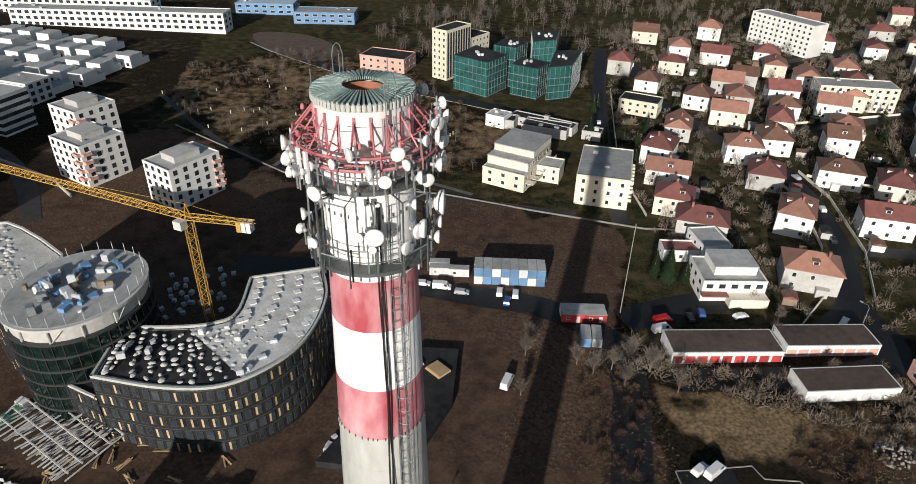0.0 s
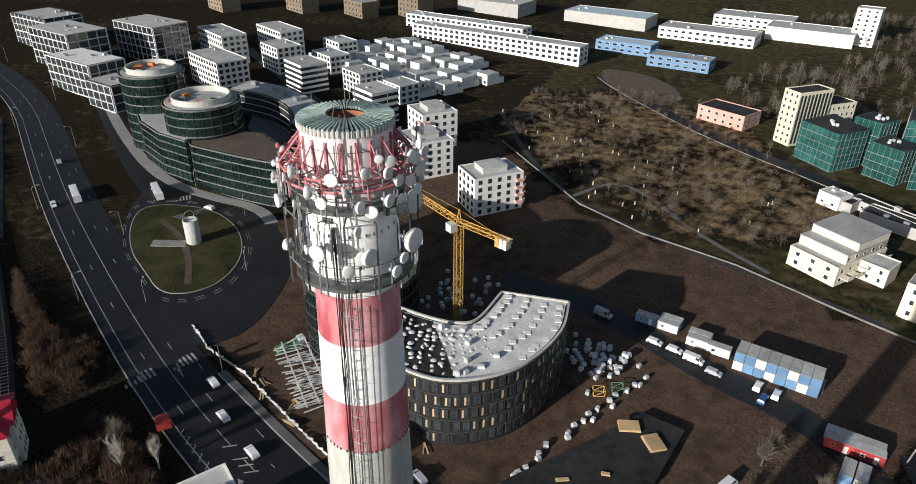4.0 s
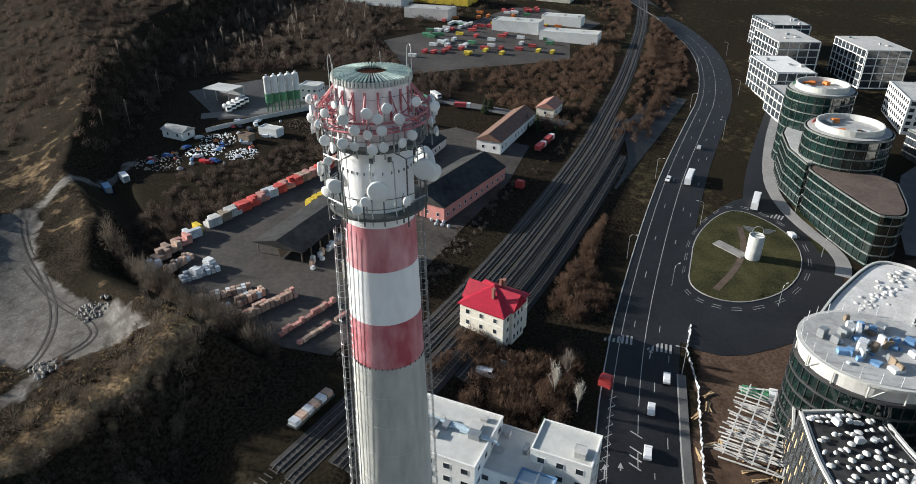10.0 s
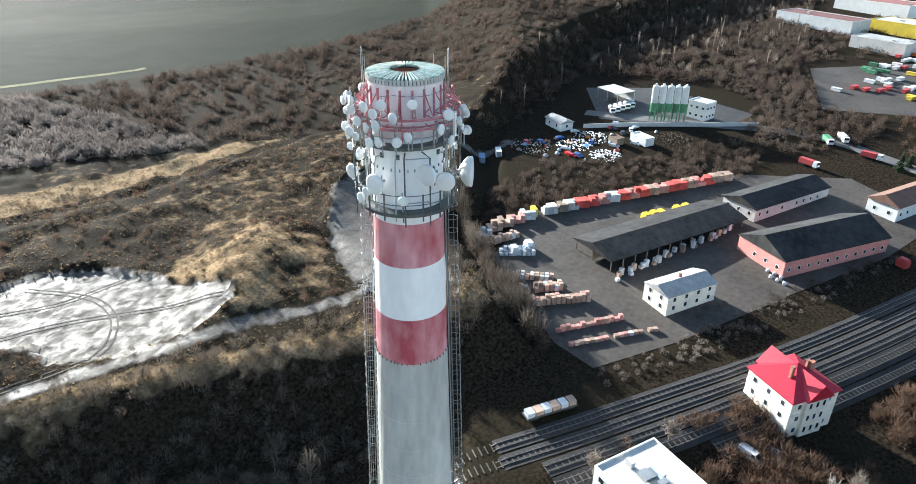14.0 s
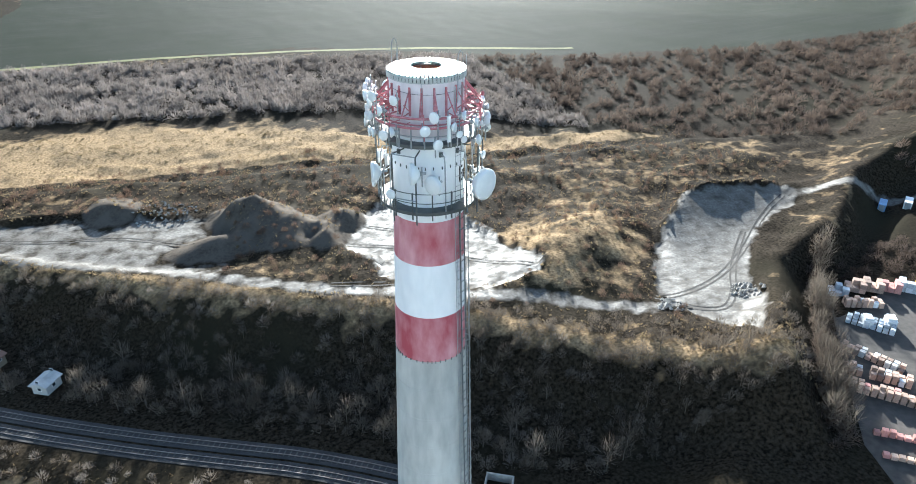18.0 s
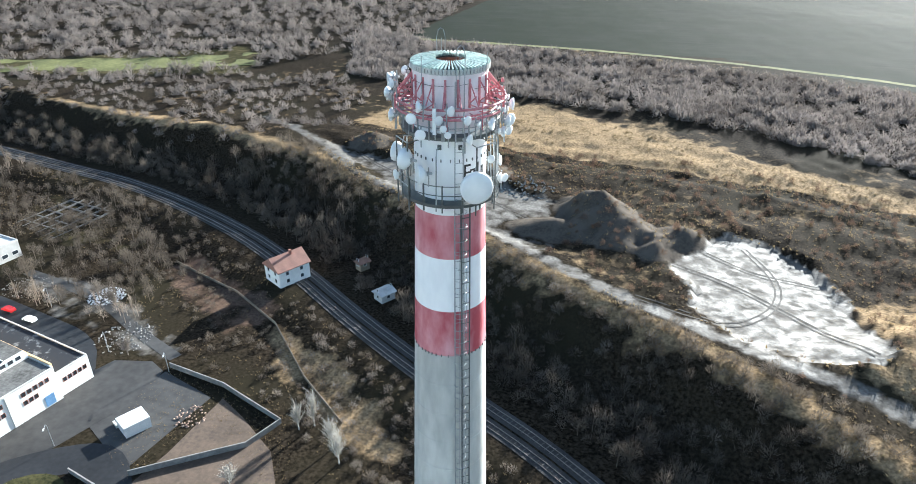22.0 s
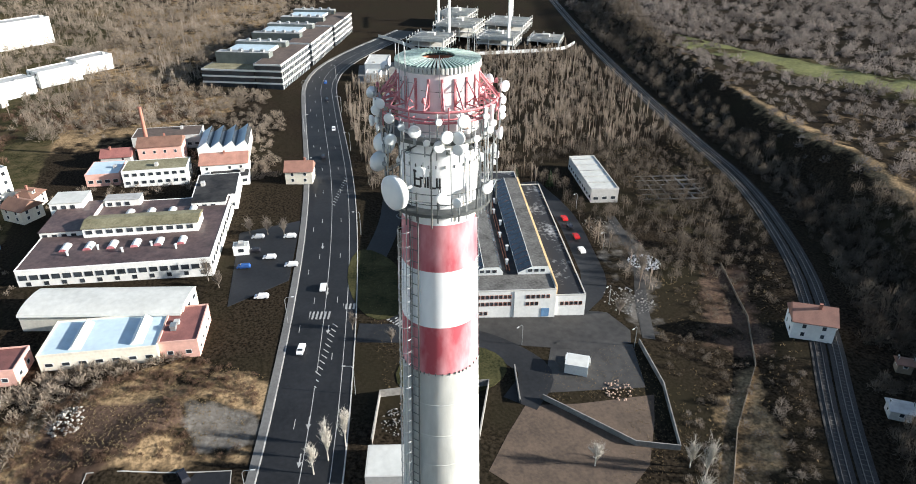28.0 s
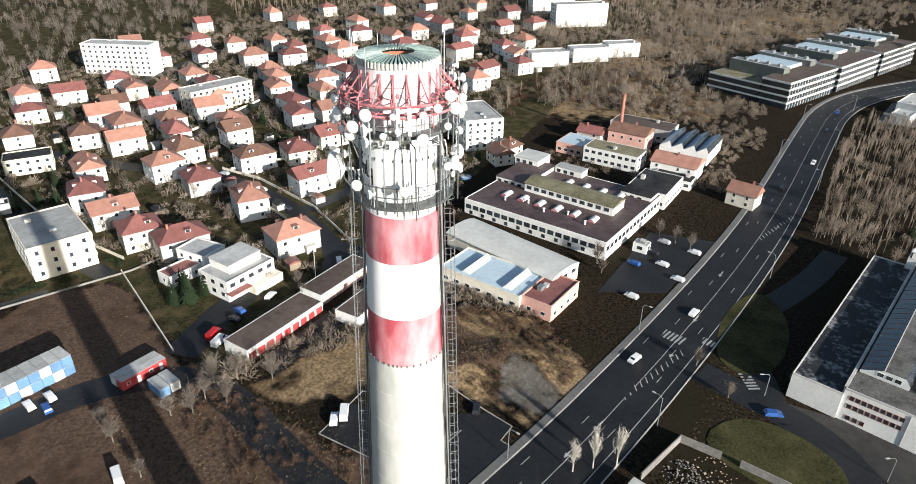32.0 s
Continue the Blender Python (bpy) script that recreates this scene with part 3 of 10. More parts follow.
for mx, my, mh, sx, sy in HEAPS:
    zone2[..., 2] = np.maximum(zone2[..., 2], bumpat(GX, GY, mx, my, sx * 1.4, sy * 1.4) > 0.35)
    zone2[..., 0] *= 1 - (bumpat(GX, GY, mx, my, sx * 1.4, sy * 1.4) > 0.35)
hillside = inside(GX, GY, [(310, 100), (330, 15), (372, 0), (400, 45), (470, 20), (560, -20), (700, -60), (760, 200), (700, 420), (560, 420), (520, 240), (430, 140), (360, 110)])
zone[..., 0] = np.maximum(zone[..., 0], hillside * (0.3 + 0.6 * lumps(GX, GY, 16, 41)))
knoll = inside(GX + wob, GY + wob, [(-90, 290), (-40, 228), (10, 200), (40, 205), (70, 235), (40, 290), (20, 345), (-40, 370), (-90, 345)])
zone[..., 0] = np.maximum(zone[..., 0], knoll * (0.25 + 0.5 * lumps(GX, GY, 9, 44)))
zone[..., 1] *= 1 - 0.9 * knoll
zone[..., 0] *= 1 - zone2[..., 0]
for zz in (zone, zone2):
    for _ in range(2):
        zz[1:-1, 1:-1] = (zz[1:-1, 1:-1] * 2 + zz[:-2, 1:-1] + zz[2:, 1:-1] + zz[1:-1, :-2] + zz[1:-1, 2:]) / 6
zone[..., 3] = zone2[..., 3] = 1
ny, nx = GX.shape
idx = np.arange(nx * ny).reshape(ny, nx)
quads = np.stack([idx[:-1, :-1], idx[:-1, 1:], idx[1:, 1:], idx[1:, :-1]], -1).reshape(-1, 4)


def grid_mesh(name, V, F, mats, smooth=True):
    """A mesh from arrays of points and of faces that all have the same number of corners."""
    me = bpy.data.meshes.new(name)
    n = F.shape[1]
    me.vertices.add(len(V))
    me.vertices.foreach_set("co", np.ascontiguousarray(V, dtype=np.float32).ravel())
    me.loops.add(F.size)
    me.loops.foreach_set("vertex_index", F.astype(np.int32).ravel())
    me.polygons.add(len(F))
    me.polygons.foreach_set("loop_start", np.arange(0, F.size, n, dtype=np.int32))
    me.polygons.foreach_set("loop_total", np.full(len(F), n, dtype=np.int32))
    me.polygons.foreach_set("use_smooth", np.full(len(F), smooth))
    for m in mats:
        me.materials.append(m)
    me.update(calc_edges=True)
    me.validate()
    return me


def ground_material():
    m = bpy.data.materials.new("winter_ground")
    m.use_nodes = True
    n, l = m.node_tree.nodes, m.node_tree.links
    b = n["Principled BSDF"]
    b.inputs["Specular IOR Level"].default_value = 0.2
    geo = n.new("ShaderNodeNewGeometry")

    def noise_at(scale, detail=6):
        t = n.new("ShaderNodeTexNoise")
        t.inputs["Scale"].default_value, t.inputs["Detail"].default_value = scale, detail
        l.new(geo.outputs["Position"], t.inputs["Vector"])
        return t.outputs["Fac"]
    fine, mid, wide = noise_at(1.3), noise_at(0.22), noise_at(0.03)

    def streaks(scale, turn, bend=0.0):
        mp = n.new("ShaderNodeMapping")
        mp.inputs["Scale"].default_value, mp.inputs["Rotation"].default_value = scale, (0, 0, radians(turn))
        l.new(geo.outputs["Position"], mp.inputs["Vector"])
        t = n.new("ShaderNodeTexNoise")
        t.inputs["Scale"].default_value, t.inputs["Detail"].default_value, t.inputs["Distortion"].default_value = 1.0, 7, bend
        l.new(mp.outputs[0], t.inputs["Vector"])
        return t.outputs["Fac"]
    furrow, streak = streaks((0.006, 0.9, 0.1), 12), streaks((0.28, 0.36, 0.2), 35, 0.5)

    def two(a, c, fac, lo=0.35, hi=0.65):
        r = n.new("ShaderNodeMapRange")
        r.inputs["From Min"].default_value, r.inputs["From Max"].default_value = lo, hi
        l.new(fac, r.inputs["Value"])
        x = n.new("ShaderNodeMix")
        x.data_type = "RGBA"
        for k, v in (("A", a), ("B", c)):
            if isinstance(v, tuple):
                x.inputs[k].default_value = (*v, 1)
            else:
                l.new(v, x.inputs[k])
        l.new(r.outputs[0], x.inputs["Factor"])
        return x.outputs["Result"]
    cols = [two((0.33, 0.232, 0.132), (0.135, 0.095, 0.056), fine), two(two((0.022, 0.024, 0.011), (0.062, 0.054, 0.027), fine), (0.095, 0.074, 0.042), mid, 0.45, 0.75), two(two((0.036, 0.024, 0.017), (0.115, 0.074, 0.052), mid, 0.34, 0.66), two((0.052, 0.035, 0.026), (0.142, 0.096, 0.070), fine, 0.3, 0.7), wide, 0.35, 0.6),
            two(two((0.060, 0.053, 0.046), (0.115, 0.104, 0.092), mid, 0.36, 0.62), two((0.085, 0.077, 0.068), (0.165, 0.154, 0.138), fine, 0.36, 0.66), streak, 0.3, 0.7), two(two((0.021, 0.025, 0.020), (0.030, 0.034, 0.027), furrow), (0.021, 0.026, 0.019), wide), two((0.095, 0.080, 0.066), two((0.050, 0.042, 0.034), (0.085, 0.070, 0.056), fine), mid)]
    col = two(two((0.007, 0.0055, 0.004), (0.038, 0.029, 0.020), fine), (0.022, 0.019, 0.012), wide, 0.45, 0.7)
    pale = None
    for k, name in enumerate(("zone", "zone2")):
        at = n.new("ShaderNodeVertexColor")
        at.layer_name = name
        sp = n.new("ShaderNodeSeparateColor")
        l.new(at.outputs["Color"], sp.inputs[0])
        for j in range(3):
            a = n.new("ShaderNodeMath")
            a.operation = "MULTIPLY_ADD"
            l.new(mid, a.inputs[0])
            a.inputs[1].default_value = 1.1
            l.new(sp.outputs[j], a.inputs[2])
            fac = n.new("ShaderNodeMapRange")
            fac.inputs["From Min"].default_value, fac.inputs["From Max"].default_value = 0.92, 1.22
            l.new(a.outputs[0], fac.inputs["Value"])
            x = n.new("ShaderNodeMix")
            x.data_type = "RGBA"
            l.new(fac.outputs[0], x.inputs["Factor"])
            l.new(col, x.inputs["A"])
            l.new(cols[k * 3 + j], x.inputs["B"])
            col = x.outputs["Result"]
            if (k, j) == (1, 0):
                pale = fac.outputs[0]
    l.new(col, b.inputs["Base Color"])
    wet = n.new("ShaderNodeMapRange")
    wet.inputs["To Min"].default_value, wet.inputs["To Max"].default_value = 0.9, 0.5
    soaked = n.new("ShaderNodeMapRange")
    soaked.inputs["From Min"].default_value, soaked.inputs["From Max"].default_value = 0.25, 0.75
    l.new(streak, soaked.inputs["Value"])
    both = n.new("ShaderNodeMath")
    both.operation = "MULTIPLY"
    l.new(pale, both.inputs[0])
    l.new(soaked.outputs[0], both.inputs[1])
    l.new(both.outputs[0], wet.inputs["Value"])
    l.new(wet.outputs[0], b.inputs["Roughness"])
    gloss = n.new("ShaderNodeMapRange")
    gloss.inputs["To Min"].default_value, gloss.inputs["To Max"].default_value = 0.012, 0.17
    l.new(both.outputs[0], gloss.inputs["Value"])
    l.new(gloss.outputs[0], b.inputs["Specular IOR Level"])
    bp = n.new("ShaderNodeBump")
    bp.inputs["Strength"].default_value, bp.inputs["Distance"].default_value = 0.35, 0.25
    l.new(fine, bp.inputs["Height"])
    l.new(bp.outputs[0], b.inputs["Normal"])
    return m


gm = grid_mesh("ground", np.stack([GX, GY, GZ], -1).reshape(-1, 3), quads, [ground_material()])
for nm, data in (("zone", zone), ("zone2", zone2)):
    at = gm.color_attributes.new(nm, "FLOAT_COLOR", "POINT")
    at.data.foreach_set("color", data.reshape(-1).astype(np.float32))
tagged(put("ground", gm), "brown winter earth with dry grass and pale clay pits", "ground", kind="structure")


def ribbon_pts(line, w0, w1, stepm=6.0, soft=2):
    """Left and right edges of a strip between two offsets from a line, with the line rounded off."""
    pts = [Vector(p) for p in line]
    for _ in range(soft):
        q = [pts[0]]
        for a, b in zip(pts[:-1], pts[1:]):
            q += [a.lerp(b, 0.25), a.lerp(b, 0.75)]
        pts = q + [pts[-1]]
    out, acc = [pts[0]], 0
    for a, b in zip(pts[:-1], pts[1:]):
        n = max(1, int((b - a).length / stepm))
        out += [a.lerp(b, (i + 1) / n) for i in range(n)]
    rows = []
    for i, p in enumerate(out):
        d = out[min(i + 1, len(out) - 1)] - out[max(i - 1, 0)]
        nn = Vector((-d.y, d.x)).normalized()
        rows.append((p + nn * w0, p + nn * w1))
    return rows


def soften(poly, times_=2):
    """Rounds the corners of a polygon."""
    pts = [Vector(p) for p in poly]
    for _ in range(times_):
        pts = [a.lerp(b, q) for a, b in zip(pts, pts[1:] + pts[:1]) for q in (0.25, 0.75)]
    return [(p.x, p.y) for p in pts]


def ribbon(name, line, w0, w1, lift, material, label, category="road", thick=0.0, kind="structure", drape=True, soft=2):
    k = Kit()
    rows = ribbon_pts(line, w0, w1, 6.0, 0 if name in ("wall", "fence") else soft)
    zz = [[(ground_z(*p) if drape else 0) + lift for p in r] for r in rows]
    for (a, b), (c, d), za, zc in zip(rows[:-1], rows[1:], zz[:-1], zz[1:]):
        k.face([(*a, za[0]), (*c, zc[0]), (*d, zc[1]), (*b, za[1])])
        if thick:
            for p, q, zp, zq in ((a, c, za[0], zc[0]), (d, b, zc[1], za[1])):
                k.face([(*p, zp - thick), (*q, zq - thick), (*q, zq), (*p, zp)])
    return tagged(part(name, k, material, None), label, category, kind=kind)


def slab(name, poly, z0, z1, material, label, category="pavement", kind="structure"):
    ob = part(name, Kit().prism(poly, z0, z1), material, None)
    bm = bmesh.new()
    bm.from_mesh(ob.data)
    for axis in (0, 1):
        lo, hi = min(p[axis] for p in poly), max(p[axis] for p in poly)
        n = int((hi - lo) / 12)
        for i in range(n):
            co, no = [0, 0, 0], [0, 0, 0]
            co[axis], no[axis] = lo + (i + 1) * (hi - lo) / (n + 1), 1
            bmesh.ops.bisect_plane(bm, geom=bm.verts[:] + bm.edges[:] + bm.faces[:], plane_co=co, plane_no=no)
    bm.to_mesh(ob.data)
    bm.free()
    return tagged(ob, label, category, kind=kind)

# ---------------------------------------------------------------- roads and hard ground
ribbon("road", MAINROAD, -9.0, 9.0, 0.06, ASPHALT, "wide dark asphalt main road with several lanes")
ribbon("pavement", MAINROAD[8:], 9.3, 11.2, 0.18, PAVING, "pale concrete footway beside the main road", "pavement", 0.15)
ribbon("kerb", MAINROAD[8:], 9.0, 9.3, 0.19, KERB, "stone kerb along the main road", "kerb", 0.15)
ribbon("kerb", MAINROAD, -9.3, -9.0, 0.19, KERB, "stone kerb along the main road", "kerb", 0.15)
slab("road", soften([(-120, 78), (-170, 124), (-186, 150), (-166, 158), (-140, 156), (-112, 138), (-98, 118), (-92, 84)]), 0.0, 0.075, ASPHALT, "dark asphalt of the turning loop", "road")
ISLAND = soften([(-128, 97), (-140, 104), (-154, 112), (-168, 126), (-174, 138), (-163, 145), (-148, 146), (-132, 138), (-120, 124), (-116, 109), (-120, 100)])
slab("island", ISLAND, 0.0, 0.22, LAWN, "grassy traffic island inside the turning loop", "lawn")
ribbon("kerb", ISLAND + ISLAND[:1], -0.15, 0.15, 0.24, KERB, "stone kerb round the traffic island", "kerb", 0.2, soft=0)
ribbon("path", [(-124, 104), (-134, 116), (-146, 126), (-160, 132)], -1.0, 1.0, 0.26, SOIL, "trodden earth path over the island", "path")
k = Kit()
for q in range(0, len(ISLAND) - 1):
    a, b = Vector(ISLAND[q]), Vector(ISLAND[q + 1])
    c = Vector((-144, 122))
    for e in (1.10, 1.14):
        p_, q_ = c + (a - c) * e, c + (b - c) * e
        if q % 2:
            k.face([(p_.x, p_.y, 0.085), (q_.x, q_.y, 0.085), (*(c + (b - c) * (e + 0.008)), 0.085), (*(c + (a - c) * (e + 0.008)), 0.085)][::-1])
tagged(part("loop_markings", k, MARK, None), "white painted lines round the turning loop", "road marking", kind="stuff")
ribbon("road", [(-172, 146), (-200, 163), (-232, 186), (-300, 236), (-420, 300)], -5.5, 5.5, 0.07, ASPHALT, "asphalt street beside the glass offices")
ribbon("pavement", [(-126, 147), (-133, 152.5), (-142, 155), (-154, 154.5), (-173, 156), (-197, 164.5), (-237, 190), (-270, 214)], -2.4, 2.2, 0.16, PALEPAVE, "pale paved forecourt beside the glass offices", "pavement", 0.14)
ribbon("lawn", [(-140, 152), (-158, 157), (-180, 167), (-200, 178)], -1.5, 3.0, 0.13, LAWN, "strip of lawn beside the glass offices", "lawn")
for line, w in (([(118, 97), (134, 107), (149, 134), (160, 168), (161, 200), (151, 218), (147, 250), (140, 285), (150, 330)], 3.6), ([(84, 160), (90, 196), (103, 241), (119, 293), (143, 363)], 3.4),
                ([(160, 190), (200, 170), (240, 190), (290, 250)], 3.0), ([(149, 134), (185, 125), (235, 165), (330, 180)], 3.0), ([(134, 108), (134, 86), (118, 80), (88, 84), (72, 86)], 4.0), ([(151, 218), (190, 232), (250, 235), (330, 300)], 3.0),
                ([(190, 300), (240, 330), (330, 345)], 3.0), ([(104, 116), (84, 114), (66, 110)], 5.0), ([(-40, 150), (-5, 144), (20, 128), (50, 118), (64, 96), (50, 60), (44, 36)], 4.5)):
    ribbon("road", line, -w, w, 0.055, ASPHALT, "narrow asphalt street between houses")
ribbon("road", [(124, -14), (119, -30), (113, -44), (103, -52), (93, -56), (84, -46)], -4.5, 4.5, 0.07, ASPHALT, "asphalt factory drive curving off the main road")
ribbon("road", [(119, -32), (150, -20), (185, -38), (212, -46)], -4.0, 4.0, 0.075, ASPHALT, "asphalt lane along the factory")
ribbon("road", [(212, -105), (180, -106), (150, -98), (128, -92), (118, -78)], -4.0, 4.0, 0.075, ASPHALT, "asphalt lane behind the factory")
slab("road", soften([(108, -50), (118, -34), (123, -34), (119, -86), (99, -90), (98, -74)], 1), 0.0, 0.065, PALEASPH, "patched asphalt yard before the factory", "yard")
slab("lawn", soften([(97, -16), (114, -26), (109, -46), (97, -50), (89, -38)]), 0.0, 0.16, LAWN, "lawn inside the factory drive", "lawn")
slab("lawn", soften([(126, -18), (152, -15), (176, -24), (160, -35), (132, -33)]), 0.0, 0.14, LAWN, "lawn strip beside the main road", "lawn")
for line in RUTS:
    for w in (-1.05, 0.55):
        ribbon("wheel_rut", line, w, w + 0.5, 0.07, RUTMUD, "muddy wheel rut across the clay pit", "track")
ribbon("road", [(-290, 345), (-231, 301), (-197, 277), (-160, 254), (-136, 233), (-119, 208), (-108, 180)], -3.2, 3.2, 0.09, PALEASPH, "grey access street between the new blocks")
ribbon("wall", [(-211, 285), (-150, 243), (-109, 213), (-98, 199)], -4.2, -3.8, 1.3, PALECONC, "pale concrete wall beside the access street", "wall", 1.4)
slab("plaza", [(-194, 222), (-203, 237), (-175, 232), (-144, 216), (-126, 192), (-136, 177), (-165, 196)], 0.0, 0.1, PAVING, "grey paved court between the glass offices and the curved block", "pavement")
slab("lawn", [(-233, 194), (-217, 181), (-181, 165), (-148, 158), (-134, 158), (-139, 161), (-159, 162), (-191, 174), (-212, 182)], 0.0, 0.2, MEADOW, "green lawn strip before the glass offices", "lawn")
slab("lawn", [(-150, 275), (-128, 262), (-118, 278), (-142, 291)], 0.0, 0.14, MEADOW, "small green lawn between the new blocks", "lawn")
slab("lawn", [(-190, 262), (-166, 246), (-160, 252), (-184, 270)], 0.0, 0.14, LAWN, "dark winter lawn beside the access street", "lawn")
PARK = [(60, 60), (76.5, 58.6), (77.3, 55), (83.8, 53.1), (84.5, 51), (89.3, 49.9), (82.3, 21.6), (77, 22.2), (76.1, 18.5), (58, 23)]
ribbon("kerb", PARK + PARK[:1], -0.12, 0.12, 0.12, KERB, "pale kerb round the car park", "kerb", 0.2, soft=0)
slab("road", PARK, 0.0, 0.075, ASPHALT, "empty asphalt car park with painted bays", "car park")
slab("road", [(148, 20), (158, 1), (200, -8), (196, 14)], 0.0, 0.07, ASPHALT, "asphalt car park beside the road", "car park")
slab("yard", [(-104, -12), (-109, -24), (-132, -48), (-154, -69), (-176, -58), (-246, 4), (-262, 44), (-236, 74), (-200, 56), (-160, 28), (-124, 4)], 2.6, 3.08, YARDM, "worn grey storage yard", "yard")
slab("yard", [(-284, -66), (-330, -88), (-348, -50), (-326, 0), (-300, -8), (-288, -36)], 2.6, 3.06, PALEASPH, "pale concrete yard of the mixing plant", "yard")
slab("yard", [(-350, 30), (-372, 135), (-420, 150), (-470, 190), (-520, 168), (-545, 145), (-480, 90), (-430, 20)], 2.6, 3.05, YARDM, "grey yard full of waste containers", "yard")
slab("yard", [(46, -47), (58, -36), (66, -31), (75, -39), (83, -47), (80, -60), (78, -80), (70, -75), (58, -66)], 0.0, 0.05, SOIL, "bare brown earth lot beside the wall", "yard")
slab("yard", [(86, -53), (104, -64), (98, -86), (81, -79.5)], 0.0, 0.056, PALEASPH, "gravelled transformer yard", "yard")
ribbon("road", [(-290, -75), (-296, -30), (-312, 25), (-290, 60), (-262, 100)], -4, 4, 0.1, PAVING, "pale concrete service road")

ribbon("meadow", [(222, -374), (262, -354), (318, -330), (380, -306), (430, -292)], -17, 15, 0.15, MEADOW, "pale green meadow strip among shrubs", "meadow")
ribbon("meadow", [(-250, -372), (-160, -398), (-60, -428), (60, -446), (150, -452)], -2.5, 2.5, 0.12, MEADOW, "pale grassy headland along the field edge", "meadow")
ribbon("yard", [(-200, 92), (-226, 112), (-262, 140), (-304, 172)], -9, 8, 0.1, PALEASPH, "grey gravel lot between the tracks and the road", "yard")
# lane markings
dash = Kit()
for off, on, gap_ in ((0.0, 400, 0), (3.4, 3, 5), (-3.4, 3, 5), (6.4, 3, 6), (-6.4, 400, 0)):
    rows = ribbon_pts(MAINROAD, off - 0.09, off + 0.09, 3.0)
    for i in range(len(rows) - 1):
        if i % (on + gap_) < max(1, on // 2) or gap_ == 0:
            (a, b), (c, d) = rows[i], rows[i + 1]
            dash.face([(*a, 0.068), (*c, 0.068), (*d, 0.068), (*b, 0.068)])
for base, w in (((-72, 57.5), 2.6), ((104, 1.2), 1.7), ((210, -21.5), 1.6)):
    way = Vector((0.93, -0.36)) if base[0] > 0 else Vector((0.91, -0.41))
    nn = Vector((-way.y, way.x))
    for i in range(12):
        o = Vector(base) + way * i * 2.4
        p = [o - nn * w / 2, o - nn * w / 2 + way * 0.4, o + nn * w / 2 + way * 1.9, o + nn * w / 2 + way * 1.5]
        dash.face([(*q, 0.07) for q in p])
for x_, y_, a_ in ((94, 3.3, 165), (82.8, 6.8, 165), (-60, 49, 158), (-60, 45.5, 158), (130, -7, 166), (150, -10, 166), (-96, 71, 150), (60, 14, 163), (180, -13, 170), (40, 20, 163)):
    w_ = Vector((math.cos(radians(a_)), math.sin(radians(a_))))
    n_ = Vector((-w_.y, w_.x))
    o_ = Vector((x_, y_))
    dash.face([(*q, 0.07) for q in (o_ - n_ * 0.15, o_ + n_ * 0.15, o_ + n_ * 0.15 + w_ * 2.6, o_ - n_ * 0.15 + w_ * 2.6)])
    dash.face([(*q, 0.07) for q in (o_ + w_ * 2.6 - n_ * 0.6, o_ + w_ * 2.6 + n_ * 0.6, o_ + w_ * 4.2)])
for i in range(26):
    o_ = Vector((-84, 56.5)) + Vector((0.905, -0.425)) * i * 1.6
    e_ = o_ + Vector((0.905, -0.425)) * 1.6
    n_ = Vector((0.425, 0.905))
    p_, q_ = (o_ - n_ * 0.8, e_ + n_ * 0.8) if i % 2 else (o_ + n_ * 0.8, e_ - n_ * 0.8)
    dash.face([(p_.x, p_.y, 0.07), (p_.x + 0.2, p_.y, 0.07), (q_.x + 0.2, q_.y, 0.07), (q_.x, q_.y, 0.07)])
tagged(part("lane_markings", dash, MARK, None), "white painted lane lines and hatching on asphalt", "road marking", kind="stuff")


def crosswalk(x, y, rz, n, length):
    t = thing("crosswalk", "white zebra stripes painted across the asphalt", "road marking", pose(x, y, 0.084, 0, 0, rz), "zebra crossings")
    me = shared(("stripe", length), lambda k: k.box(-0.3, -length / 2, 0, 0.3, length / 2, 0.006), [MARK])
    for i in range(n):
        put("stripe", me, t, pose((i - (n - 1) / 2) * 1.15, 0, 0))


crosswalk(-105.2, 66.0, 64, 7, 4)
crosswalk(-100.5, 74.5, 64, 8, 4)
crosswalk(136, -4.0, 72, 8, 4)
crosswalk(138, -14.0, 72, 4, 3)
crosswalk(-167, 148.5, 45, 7, 4)
crosswalk(126, -26, 30, 6, 3)

# car park lines
for i, (a, b) in enumerate((((78.7, 44.3), (66, 47.5)), ((75.8, 31.4), (62, 34.6)))):
    v = Vector(b) - Vector(a)
    t = thing("bay_marking", "white painted parking bay line", "road marking", pose(*a, 0.084, 0, 0, math.degrees(math.atan2(v.y, v.x))), "parking bay lines")
    part("line", Kit().box(0, -0.15, 0, v.length, 0.15, 0.006), MARK, t)

